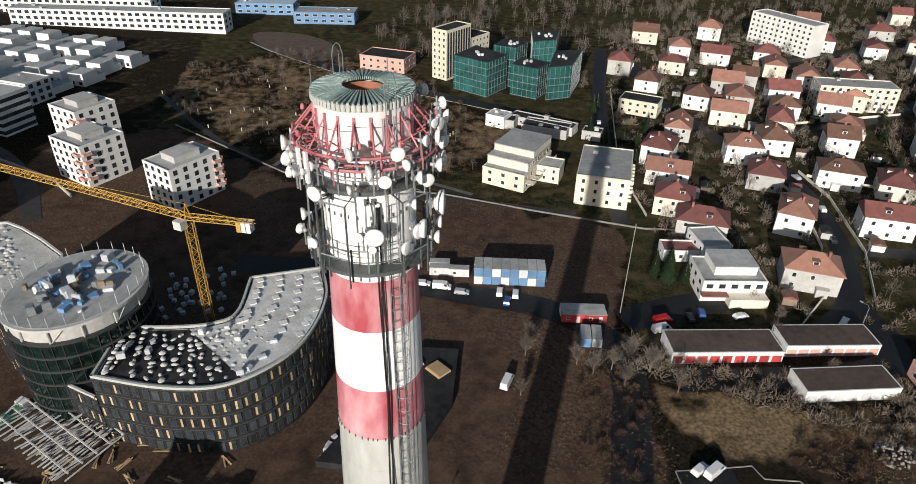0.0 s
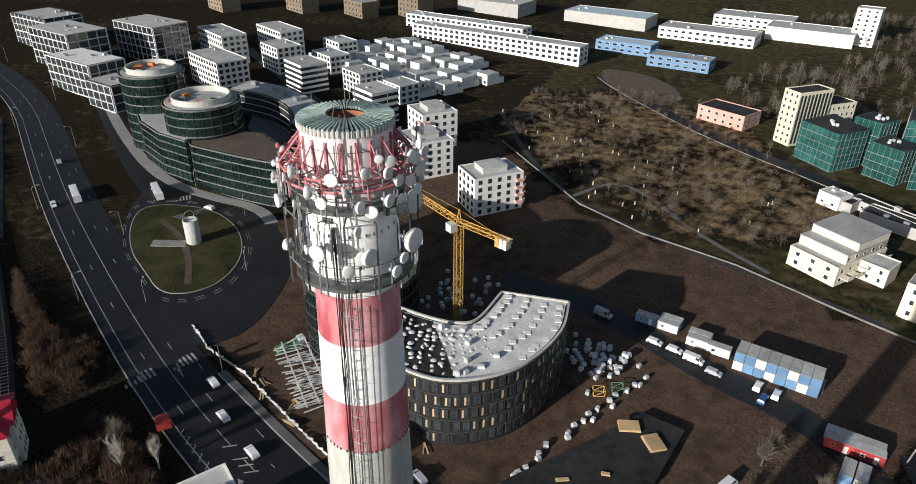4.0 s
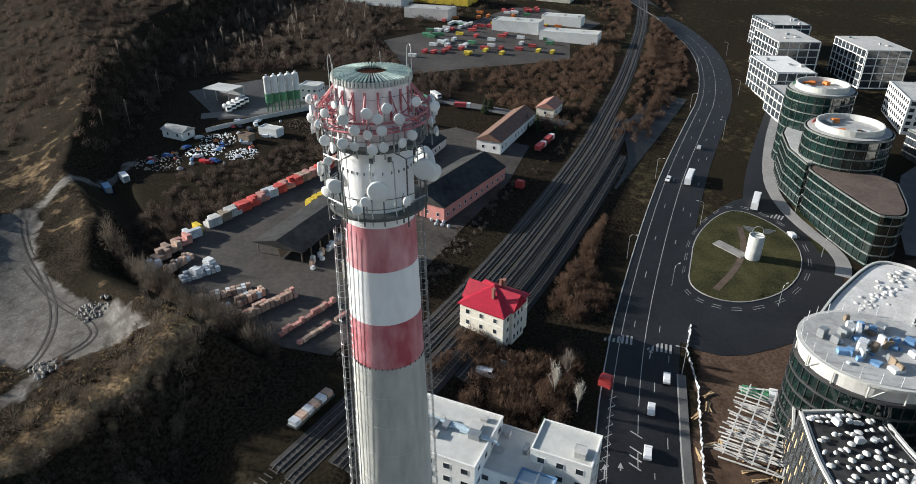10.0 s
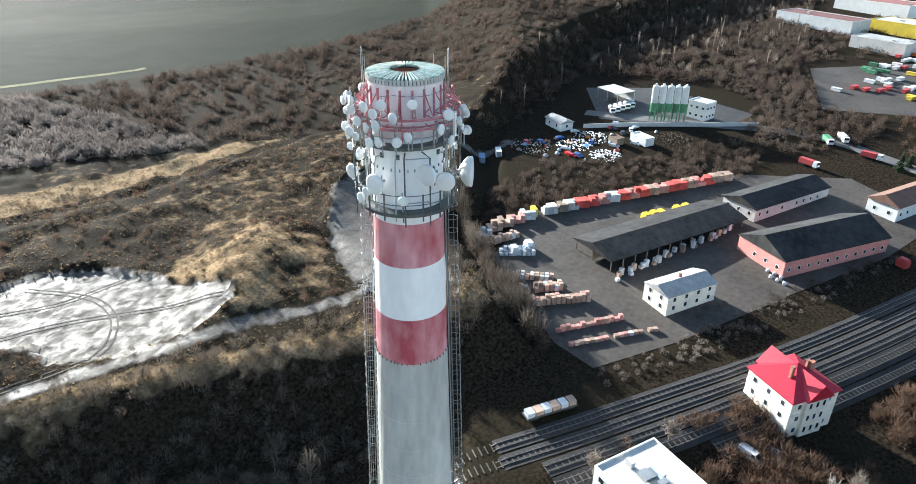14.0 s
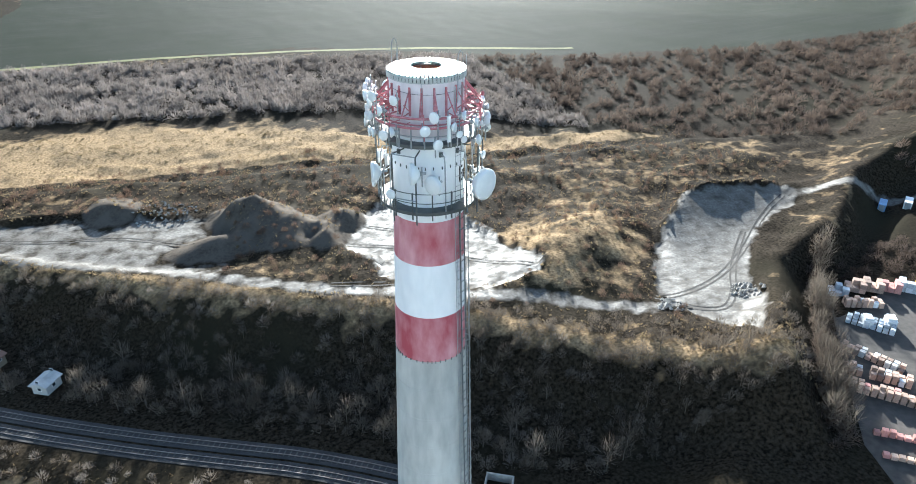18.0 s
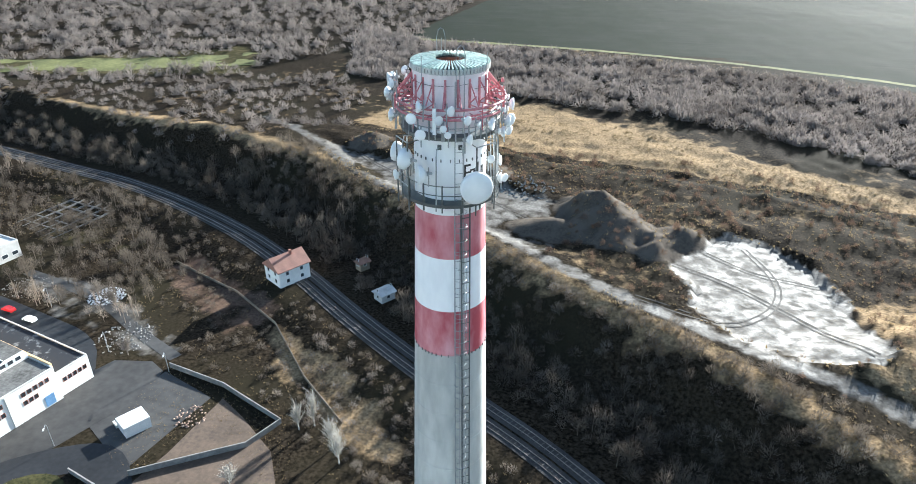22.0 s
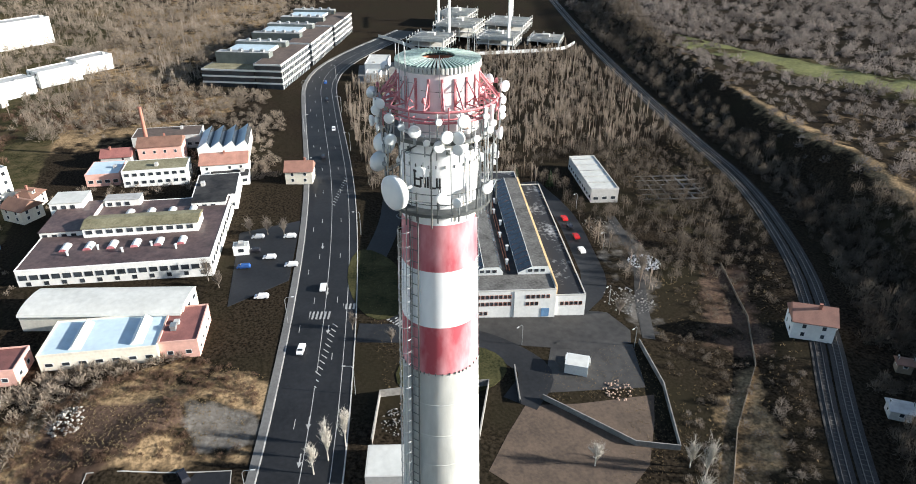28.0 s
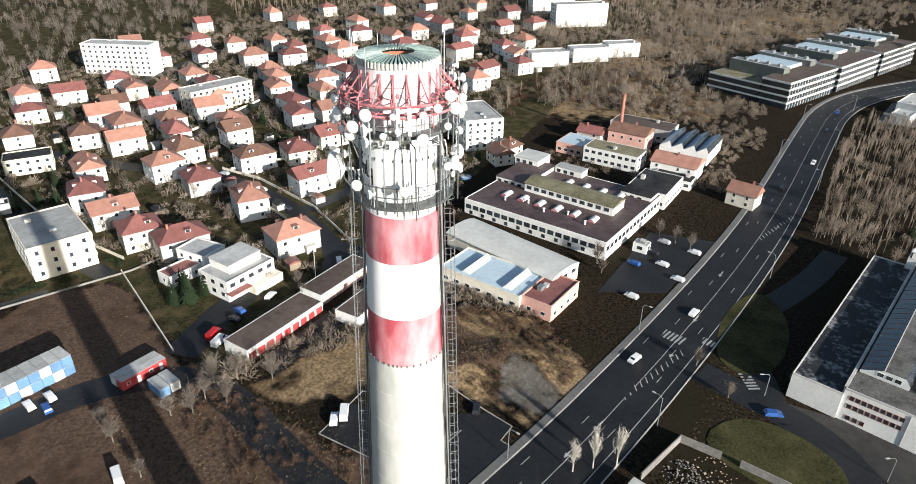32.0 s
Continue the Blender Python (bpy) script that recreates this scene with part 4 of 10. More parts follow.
# ---------------------------------------------------------------- railway
for name, offs, span in (("main", (0, 4.6), (0, 22)), ("yard", (9.2, 13.6), (4, 10)), ("siding", (18.0,), (5, 9))):
    line = RAIL[span[0]:span[1]]
    for o in offs:
        ribbon("ballast", line, o - 2.0, o + 2.0, 0.12, BALLAST, "grey stone ballast bed of a railway track", "railway track", 0.3)
        k = Kit()
        for s in (-0.75, 0.75):
            rows = ribbon_pts(line, o + s - 0.06, o + s + 0.06, 8.0)
            for (a, b), (c, d) in zip(rows[:-1], rows[1:]):
                za, zc = ground_z(*a) + 0.34, ground_z(*c) + 0.34
                k.face([(*a, za), (*c, zc), (*d, zc), (*b, za)])
                k.face([(*a, za - 0.2), (*c, zc - 0.2), (*c, zc), (*a, za)])
                k.face([(*b, za), (*d, zc), (*d, zc - 0.2), (*b, za - 0.2)])
        tagged(part("rail", k, RAILSTEEL, None), "pair of worn steel rails on sleepers", "railway track", kind="structure")
        k = Kit()
        for a, b in ribbon_pts(line, o - 1.25, o + 1.25, 1.3):
            if -300 < a.x < 190:
                w = (b - a).normalized()
                nn = Vector((-w.y, w.x)) * 0.14
                z = ground_z(*a) + 0.19
                k.face([(*(a - nn), z), (*(b - nn), z), (*(b + nn), z), (*(a + nn), z)])
        if k.v:
            tagged(part("sleepers", k, SLEEPER, None), "row of concrete sleepers under the rails", "railway sleepers", kind="stuff")

# ---------------------------------------------------------------- the chimney
chim = thing("chimney", "tall red and white striped concrete chimney carrying many dish antennas", "chimney", pose(0, 0, 0))


def radius_at(z):
    return 2.03 + max(0, 98 - z) * 0.0265


for z0, z1, m, lab in ((-1, 30, CONC, ""), (30, 60, CONC, ""), (60, 87.66, CONC, "bare grey concrete shaft"), (87.66, 90.9, RED, "faded red painted band"), (90.9, 94.47, WHITE, "white painted band"), (94.47, 97.25, RED, "faded red painted band"),
                       (97.25, 102.15, WHITE, "white painted band"), (102.15, 105.1, PINK, "pinkish white painted top")):
    k = Kit()
    n = max(2, int((z1 - z0) / 1.2))
    k.lathe([(radius_at(z0 + (z1 - z0) * i / n), z0 + (z1 - z0) * i / n) for i in range(n + 1)], 64)
    part("shaft_section", k, m, chim, lab, smooth=True)
# casting joints and the ring of small studs
for z in [87.75 - i * 2.4 for i in range(1, 30)]:
    r = radius_at(z)
    part("joint", Kit().lathe([(r, z - 0.03), (r + 0.015, z - 0.02), (r + 0.015, z + 0.02), (r, z + 0.03)], 48), CONC, chim)
studm = shared(("stud",), lambda k: k.box(-0.025, -0.04, 0, 0.025, 0.02, 0.16), [DARKSTEEL])
for z, n, ph in ((100.4, 30, 0), (87.6, 44, 2)):
    for i in range(n):
        a = 360 / n * i + ph + 3 * math.sin(i * 7.1)
        put("stud", studm, chim, pose(0, 0, 0, 0, 0, a) @ pose(0, -radius_at(z) - 0.01, z))
part("lining", Kit().lathe([(0.95, 97), (0.95, 105.3)], 40), RUST, chim, "reddish brick lining of the flue")
# added black disc, standing in for the darkness deeper down the flue
part("flue_bottom", Kit().cap(0.95, 97, 40), RUBBER, chim)
# black crown: the shade in the gaps between slats is put into its colour
k = Kit().lathe([(2.03, 105.08), (2.10, 105.12), (2.10, 105.28), (0.95, 105.34)], 64)
part("crown_ring", k, RUBBER, chim, "dark crown under the metal slats")
def slat_kit(k):
    """One standing seam bar of the crown, narrow at the flue and wider at the edge."""
    z0, z1, r0, r1, h = 0.04, -0.07, 0.84, 2.11, 0.13
    k.v = [(sx * w_, r_, z_ - d) for r_, z_, w_ in ((r0, z0, 0.017), (r1, z1, 0.047)) for d in (0, h) for sx in (-1, 1)]
    for q in ((0, 1, 5, 4), (2, 6, 7, 3), (0, 4, 6, 2), (1, 3, 7, 5), (0, 2, 3, 1), (4, 5, 7, 6)):
        k.f.append(q)
        k.m.append(0)
slat = shared(("slat",), slat_kit, [PATINA])
block = shared(("edge_block",), lambda k: k.prism([(-0.088, 2.0), (0.088, 2.0), (0.088, 2.10), (0.04, 2.135), (-0.04, 2.135), (-0.088, 2.10)], -0.40, -0.115), [CONC])
for i in range(64):
    put("slat", slat, chim, pose(0, 0, 105.50, 0, 0, 360 / 64 * i))
    put("edge_block", block, chim, pose(0, 0, 105.47, 0, 0, 360 / 64 * i))

# rings, platforms and railings
def ring(name, r, z, rad, m, n=48, label="", under=None):
    k = Kit().tube([(r * math.cos(2 * math.pi * i / n), r * math.sin(2 * math.pi * i / n), z) for i in range(n)], rad, 5, 0, True)
    return part(name, k, m, under or chim, label)


def polar(a, r, z):
    return (r * math.cos(radians(a)), r * math.sin(radians(a)), z)


PLAT = {}
for z, r0, r1, nm in ((101.95, 2.06, 2.72, "upper_platform"), (98.15, 2.10, 2.80, "lower_platform")):
    PLAT[z > 100] = part(nm, Kit().lathe([(r0, z), (r0, z + 0.06), (r1, z + 0.06), (r1, z - 0.12), (r1 - 0.05, z - 0.12), (r1 - 0.05, z), (r0, z)], 48), DARKSTEEL, chim, "dark steel grating walkway round the shaft")
for z, r, h in ((102.0, 2.69, 1.0), (98.2, 2.77, 1.1)):
    for zz in (h * 0.5, h):
        ring("handrail", r, z + zz, 0.025, STEEL if z > 100 else DARKSTEEL, under=PLAT[z > 100])
    n = 24 if z > 100 else 16
    pm = shared(("post", z), lambda k: k.box(-0.035, -0.035, -0.45 if z < 100 else -0.2, 0.035, 0.035, h + 0.05), [DARKSTEEL if z < 100 else STEEL])
    for i in range(n):
        put("post", pm, PLAT[z > 100], pose(*polar(360 / n * i + 4, r, z), 0, 0, 360 / n * i + 4))
for z in (103.05, 103.55):
    ring("red_ring_beam", 2.98, z, 0.07, REDSTEEL, 36, "red steel ring beam")
ring("red_ring_beam", 2.5, 103.05, 0.05, REDSTEEL, 36)
NB = 20
STRUTS = [shared(("strut", n), lambda k, q=q: k.rod(*q), [REDSTEEL]) for n, q in enumerate((((2.05, 0, 104.72), (2.98, 0, 103.62), 0.042, 4), ((2.07, 0, 103.55), (2.98, 0, 103.55), 0.038, 4), ((2.10, 0, 103.6), (2.75, 0, 104.1), 0.03, 4), ((3.03, 0, 103.8), (3.03, 0, 102.4), 0.035, 4)))]
bm_ = shared(("bracket",), lambda k: k.box(2.0, -0.055, 103.35, 2.10, 0.055, 104.85), [REDSTEEL])
for i in range(NB):
    b = put("bracket", bm_, chim, pose(0, 0, 0, 0, 0, 360 / NB * i + 6))
    for j, me in enumerate(STRUTS):
        if j < 3 or i % 2:
            put("strut", me, b, pose(0, 0, 0, 0, 0, (0, 0, 0, 4)[j]))
for i in range(NB):
    a = 360 / NB * i + 6
    put("tie", shared(("tie",), lambda k: k.rod((2.10, 0, 103.05), (2.98, 0, 103.05), 0.03, 4), [REDSTEEL]), chim, pose(0, 0, 0, 0, 0, a))
# hanging arms of the white band, and outer frames on the lower platform
hk = shared(("hanger",), lambda k: k.tube([(2.05, 0, 101.25), (2.55, 0, 101.3), (2.66, 0, 100.9), (2.77, 0, 97.8)], 0.04, 5), [STEEL])
hp = shared(("wall_plate",), lambda k: k.box(2.02, -0.10, 101.12, 2.12, 0.10, 101.38), [DARKSTEEL])
for a in (-138, -94, -86, -9, 18, 87, 118, 176, -167, -146):
    h_ = put("hanger", hk, chim, pose(0, 0, 0, 0, 0, a))
    put("wall_plate", hp, h_)
for a0 in (-122, -52, 42, 143):
    fr = put("antenna_frame", Kit().tube([polar(a0 - 13, 2.05, 101.5), polar(a0 - 13, 3.05, 101.5), polar(a0 - 13, 3.05, 97.6)], 0.045, 5).mesh("antenna_frame", [DARKSTEEL]), chim, None, "steel pipe frame for antennas")
    part("upright", Kit().tube([polar(a0 + 13, 2.05, 101.5), polar(a0 + 13, 3.05, 101.5), polar(a0 + 13, 3.05, 97.6)], 0.045, 5), DARKSTEEL, fr)
    for z in (101.5, 99.0):
        part("cross_bar", Kit().rod(polar(a0 - 13, 3.05, z), polar(a0 + 13, 3.05, z), 0.035, 5), STEEL, fr)
# caged ladders
rung = shared(("rung",), lambda k: k.rod((-0.22, 0, 0), (0.22, 0, 0), 0.018, 4), [STEEL])
def hoopk(k):
    pts = [(0.36 * math.cos(radians(a)), -0.36 + -0.36 * math.sin(radians(a)), 0) for a in range(-40, 221, 26)]
    k.tube(pts, 0.016, 4)
hoop = shared(("hoop",), hoopk, [STEEL])
for az, top in ((-66, 104.8), (116, 104.8)):
    lad = thing("ladder", "galvanised steel ladder with safety hoops up the shaft", "ladder", pose(0, 0, 0, 0, 0, az + 90), "chimney ladders")
    for s in (-0.24, 0.24):
        k = Kit()
        k.rod((s, -radius_at(60) - 0.12, 60), (s, -radius_at(97) - 0.12, 97), 0.03, 4)
        k.rod((s, -radius_at(97) - 0.12, 97), (s, -2.16, top), 0.03, 4)
        part("stringer", k, STEEL, lad)
    for a in (-30, 20, 70, 90, 110, 160, 210):
        o = (0.36 * math.cos(radians(a)), -0.36 - 0.36 * math.sin(radians(a)))
        part("cage_bar", Kit().rod((o[0], -radius_at(60) - 0.1 + o[1], 60), (o[0], -radius_at(97) - 0.1 + o[1], 97), 0.014, 3), STEEL, lad)
    for i in range(70):
        z = 62 + i * 0.6
        put("rung", rung, lad, pose(0, -radius_at(z) - 0.12, z))
    for i in range(44):
        z = 62 + i * 0.85
        put("hoop", hoop, lad, pose(0, -radius_at(z) - 0.12, z))
dl = thing("dark_ladder", "dark steel ladder bolted to the shaft", "ladder", pose(0, 0, 0, 0, 0, 126 + 90), "chimney ladders")
for s in (-0.27, 0.27):
    part("stringer", Kit().rod((s, -radius_at(52) - 0.14, 52), (s, -radius_at(98) - 0.14, 98), 0.045, 5), DARKSTEEL, dl)
drung = shared(("dark_rung",), lambda k: k.rod((-0.27, 0, 0), (0.27, 0, 0), 0.03, 4), [DARKSTEEL])
for i in range(64):
    z = 53 + i * 0.7
    put("rung", drung, dl, pose(0, -radius_at(z) - 0.14, z))
# cables
for j, az in enumerate((-84, -82.5, -81, -79.5, -70)):
    k = Kit()
    pts = [polar(az + 1.5 * math.sin(z * 0.5 + j * 2), radius_at(z) + 0.10 + 0.03 * (j % 3), z) for z in np.arange(56, 102.5, 1.5)]
    k.tube(pts, 0.028 if j < 4 else 0.018, 4)
    part("cable", k, RUBBER, chim, "black feeder cable")
for a0, z in ((10, 104.6), (140, 104.3), (250, 104.5)):
    k = Kit().tube([polar(a0 + i * 7.5, 2.06, z - 0.1 * math.sin(i / 16 * math.pi)) for i in range(17)], 0.012, 3)
    part("cable", k, RUBBER, chim)
# thin masts above the rim
for a, top in ((-64, 106.1), (116, 106.2), (60, 106.0), (165, 106.0)):
    part("lightning_rod", Kit().rod(polar(a, 2.14, 104.0), polar(a, 2.14, top), 0.02, 4), STEEL, chim)
for a in (-64, 116):
    k = Kit().tube([polar(a + 5 * u, 2.3, 104.0 + h) for u, h in ((-1, 0), (-1.2, 2.1), (-0.7, 2.5), (0, 2.6), (0.7, 2.5), (1.2, 2.1), (1, 0))], 0.02, 4)
    part("loop", k, STEEL, chim)
for a in (-95, 5, 75, 150, 210):
    part("warning_lamp", Kit().lathe([(0.09, 104.0), (0.1, 104.08), (0.07, 104.2), (0.01, 104.25)], 10, c=polar(a, 3.0, 0)[:2]), REDSTEEL, chim, "red obstruction lamp")


# dish antennas
def dish_meshes(d):
    def drum(k):
        k.lathe([(0.06, -0.30 * d), (0.20 * d, -0.24 * d), (0.38 * d, -0.12 * d), (0.5 * d, 0.0), (0.5 * d, 0.16 * d)], 24)
    def face(k):
        k.lathe([(0.5 * d + 0.01, 0.10 * d), (0.5 * d + 0.01, 0.16 * d), (0.44 * d, 0.19 * d), (0.2 * d, 0.215 * d), (0.001, 0.22 * d)], 24)
    def feed(k):
        k.lathe([(0.001, -0.5 * d - 0.1), (0.08, -0.5 * d - 0.08), (0.08, -0.24 * d), (0.001, -0.22 * d)], 8)
    return (shared(("reflector", d), drum, [DISH], True), shared(("radome", d), face, [DISH], True), shared(("feed_box", d), feed, [DISHBACK]))


def antenna(az, r, z, d, aim=None, tilt=0.0, pole=True, label="white drum dish antenna on a short pipe"):
    """A dish at the chimney's rim, turned outwards; aim is its bearing."""
    aim = az if aim is None else aim
    t = thing("dish_antenna", label, "antenna", pose(*polar(az, r, z), 0, 0, aim) @ pose(0, 0, 0, 0, 90 - tilt, 0), "dish antennas of the chimney")
    a, b, c = dish_meshes(round(d, 2))
    ref = put("reflector", a, t)
    put("radome", b, t)
    put("feed_box", c, ref)
    if pole:
        k = Kit().rod((-0.35, 0, -0.34 * d - 0.06), (0.75, 0, -0.34 * d - 0.06), 0.04, 5)
        k.box(-0.1, -0.08, -0.36 * d - 0.05, 0.1, 0.08, -0.2 * d)
        part("mount", k, STEEL, t, "steel pipe mount")


antenna(126, 3.45, 99.5, 1.75, 116, label="very large white drum dish antenna")
LOWER = ((-180, 99.0, 0.48, 140), (-141, 99.4, 0.46, -134), (-99, 100.2, 0.43, -129), (-90, 99.6, 0.33, -90), (-88, 100.2, 0.77, -90), (-64, 99.4, 0.58, -36), (-55, 101.3, 0.45, -6), (-52, 100.0, 0.67, -40), (-23, 98.9, 0.57, -9), (-14, 99.4, 0.53, -10), (-1, 100.0, 1.13, -11), (-47, 100.0, 0.80, -14), (-146, 99.3, 0.55, -177), (27, 99.2, 0.55, 40), (53, 100.6, 1.16, -15), (73, 100.0, 1.05, 27), (147, 100.7, 0.43, 131), (165, 99.3, 0.57, -171))
for az, z, d, aim in LOWER:
    antenna(az, 3.10, z, d, aim, label="large white drum dish antenna" if d > 0.7 else "white drum dish antenna on a short pipe")
rnd = random.Random(11)
# bearing, height, diameter and aim of the upper crown of dishes
CROWN_SOUTH = ((-180, 101.8, 0.54, 150), (-180, 102.4, 0.63, 140), (-177, 103.2, 0.62, -173), (-163, 102.2, 0.34, -175), (-154, 103.2, 0.32, -176), (-150, 102.5, 0.34, -176), (-142, 102.7, 0.33, -177), (-130, 102.0, 0.61, -125), (-129, 103.2, 0.37, -168), (-114, 103.4, 0.41, -147), (-103, 102.4, 0.35, -159), (-101, 103.9, 0.55, -159), (-89, 103.1, 0.62, -169), (-79, 102.7, 0.52, -92), (-70, 103.8, 0.56, -75), (-62, 103.2, 0.46, -144), (-52, 102.5, 0.55, -6))
CROWN_EAST = ((-47, 104.0, 0.46, -25), (-43, 102.2, 0.55, -67), (-36, 104.5, 0.36, -46), (-30, 102.6, 0.57, -8), (-29, 103.8, 0.56, -8), (-27, 104.3, 0.50, -37), (-19, 102.5, 0.45, -17), (-19, 103.3, 0.53, -9), (-7, 103.1, 0.50, -37), (-7, 104.2, 0.55, -10), (-4, 102.3, 0.54, -11), (2, 103.9, 0.53, -11), (5, 103.3, 0.53, -12), (6, 102.4, 0.51, -12), (10, 104.4, 0.53, 25), (21, 103.8, 0.54, -13), (23, 102.5, 0.52, 40))
CROWN_NORTH = ((34, 102.8, 0.52, -14), (38, 104.5, 0.50, 25), (65, 103.0, 0.55, 88), (74, 103.7, 0.58, 24), (76, 102.3, 0.55, 97), (92, 103.1, 0.49, 136), (97, 102.7, 0.35, 95), (101, 102.4, 0.35, 95), (103, 103.6, 0.50, 152), (118, 103.1, 0.49, 153), (120, 102.1, 0.55, 172), (130, 102.8, 0.34, 172), (143, 102.7, 0.60, 171), (153, 102.2, 0.33, -170), (163, 102.0, 0.58, -171), (163, 103.2, 0.32, -171), (169, 102.5, 0.62, -172))
for i, (az, z, d, aim) in enumerate(CROWN_SOUTH + CROWN_EAST + CROWN_NORTH):
    antenna(az, 3.22 + 0.06 * (i % 3), z, d, aim, rnd.uniform(-3, 3))
# slim panel antennas
pan = shared(("panel",), lambda k: (k.box(-0.09, -0.06, 0, 0.09, 0.05, 1.35)), [DISH])
for az, z in ((-140, 102.2), (88, 102.3), (210, 102.2)):
    t = thing("panel_antenna", "slim grey-white panel antenna on the ring", "antenna", pose(*polar(az, 3.08, z), 0, 0, az + 90), "panel antennas of the chimney")
    put("panel", pan, t)
    part("pole", Kit().rod((0, 0.1, -0.3), (0, 0.1, 1.6), 0.035, 5), STEEL, t)
# sprayed scrawl on the white band, as plain bars
for a, z, w, h in ((126, 99.35, 0.12, 0.85), (130, 100.1, 0.42, 0.12), (130, 99.7, 0.32, 0.10), (130, 99.3, 0.42, 0.12), (136, 99.35, 0.10, 0.55), (140, 99.8, 0.30, 0.10), (143, 99.35, 0.10, 0.5), (147, 99.35, 0.10, 0.6), (151, 99.3, 0.10, 0.9), (155, 99.3, 0.26, 0.10), (160, 99.35, 0.10, 0.55), (164, 98.95, 0.10, 0.95), (162, 99.35, 0.28, 0.10)):
    k = Kit().box(-w / 2, -0.006, 0, w / 2, 0.06, h)
    part("sprayed_bar", k, INK, chim, "black sprayed scrawl", pose(0, 0, 0, 0, 0, a + 90) @ pose(0, -radius_at(z) - 0.006, z))

# ---------------------------------------------------------------- building kit
def flat_block(name, label, category, x, y, rz, w, d, h, wallm, roofm=None, floors=None, win=(1.2, 1.5, 2.8), sides=(0, 1, 2, 3), z=0.0, frame_mat=None, pane=None, storey=None, parapet=0.5, boxes=0, seed=1, group="", skip=0.0, base=0.3):
    """A flat-roofed building: wall, roof with parapet, windows, roof boxes."""
    t = thing(name, label, category, pose(x, y, z, 0, 0, rz), group)
    part("wall", Kit().box(-w / 2, -d / 2, -1.5, w / 2, d / 2, h), wallm, t)
    k = Kit()
    e = 0.28
    for q in ((-w / 2 - 0.05, -d / 2 - 0.05, w / 2 + 0.05, -d / 2 + e), (-w / 2 - 0.05, d / 2 - e, w / 2 + 0.05, d / 2 + 0.05), (-w / 2 - 0.05, -d / 2 + e, -w / 2 + e, d / 2 - e), (w / 2 - e, -d / 2 + e, w / 2 + 0.05, d / 2 - e)):
        k.box(q[0], q[1], h - 0.1, q[2], q[3], h + parapet)
    part("parapet", k, wallm, t)
    part("roof", Kit().box(-w / 2 + e, -d / 2 + e, h - 0.05, w / 2 - e, d / 2 - e, h + 0.12), roofm or ROOFG, t)
    if floors:
        st = storey or (h - base) / floors
        windows(t, w, d, base, floors, st, win[0], win[1], win[2], sides, frame_mat, pane, seed=seed, skip=skip, sz=min(0.95, st * 0.3))
    rr = random.Random(seed + 5)
    for i in range(boxes if math.hypot(x, y) < 200 else boxes // 2):
        bw, bd, bh = rr.uniform(0.8, 2.6), rr.uniform(0.8, 2.2), rr.uniform(0.5, 1.6)
        bx, by = rr.uniform(-w / 2 + 2, w / 2 - 2), rr.uniform(-d / 2 + 2, d / 2 - 2)
        kk = Kit().box(-bw / 2, -bd / 2, 0, bw / 2, bd / 2, bh)
        kk.box(-bw / 2 - 0.08, -bd / 2 - 0.08, bh, bw / 2 + 0.08, bd / 2 + 0.08, bh + 0.08)
        part("roof_unit", kk, STEEL if i % 2 else WALLG, t, "", pose(bx, by, h + 0.1))
    return t


def balconies(t, w, d, floors, storey, us, side=0, bw=3.2, bd=1.4, m=None, z0=0.3):
    def build(k):
        k.box(-bw / 2, -bd, -0.18, bw / 2, 0, 0)
        for q in ((-bw / 2, -bd, -bw / 2 + 0.06, 0), (bw / 2 - 0.06, -bd, bw / 2, 0), (-bw / 2 + 0.06, -bd, bw / 2 - 0.06, -bd + 0.06)):
            k.box(q[0], q[1], 0, q[2], q[3], 1.0)
    me = shared(("balcony", bw, bd, (m or WALLW).name), build, [m or WALLW])
    for f in range(floors):
        for u in us:
            put("balcony", me, t, side_pose(w, d, side, u, z0 + f * storey))


def roof_kit(k, w, d, h, rise, style, o=0.5, th=0.22):
    """Pitched roof with eaves: gable ridge along x, or hipped."""
    x, y = w / 2 + o, d / 2 + o
    rx = x if style == "gable" else max(0.2, x - y)
    e0, e1 = h - 0.05, h - 0.05 + th
    top = h + rise + th
    k.face([(-x, -y, e1), (x, -y, e1), (rx, 0, top), (-rx, 0, top)])
    k.face([(x, y, e1), (-x, y, e1), (-rx, 0, top), (rx, 0, top)])
    k.face([(x, -y, e1), (x, y, e1), (rx, 0, top)])
    k.face([(-x, y, e1), (-x, -y, e1), (-rx, 0, top)])
    for p, q in (((-x, -y), (x, -y)), ((x, -y), (x, y)), ((x, y), (-x, y)), ((-x, y), (-x, -y))):
        k.face([(*p, e0), (*q, e0), (*q, e1), (*p, e1)])
    k.face([(-x, y, e0), (x, y, e0), (x, -y, e0), (-x, -y, e0)])


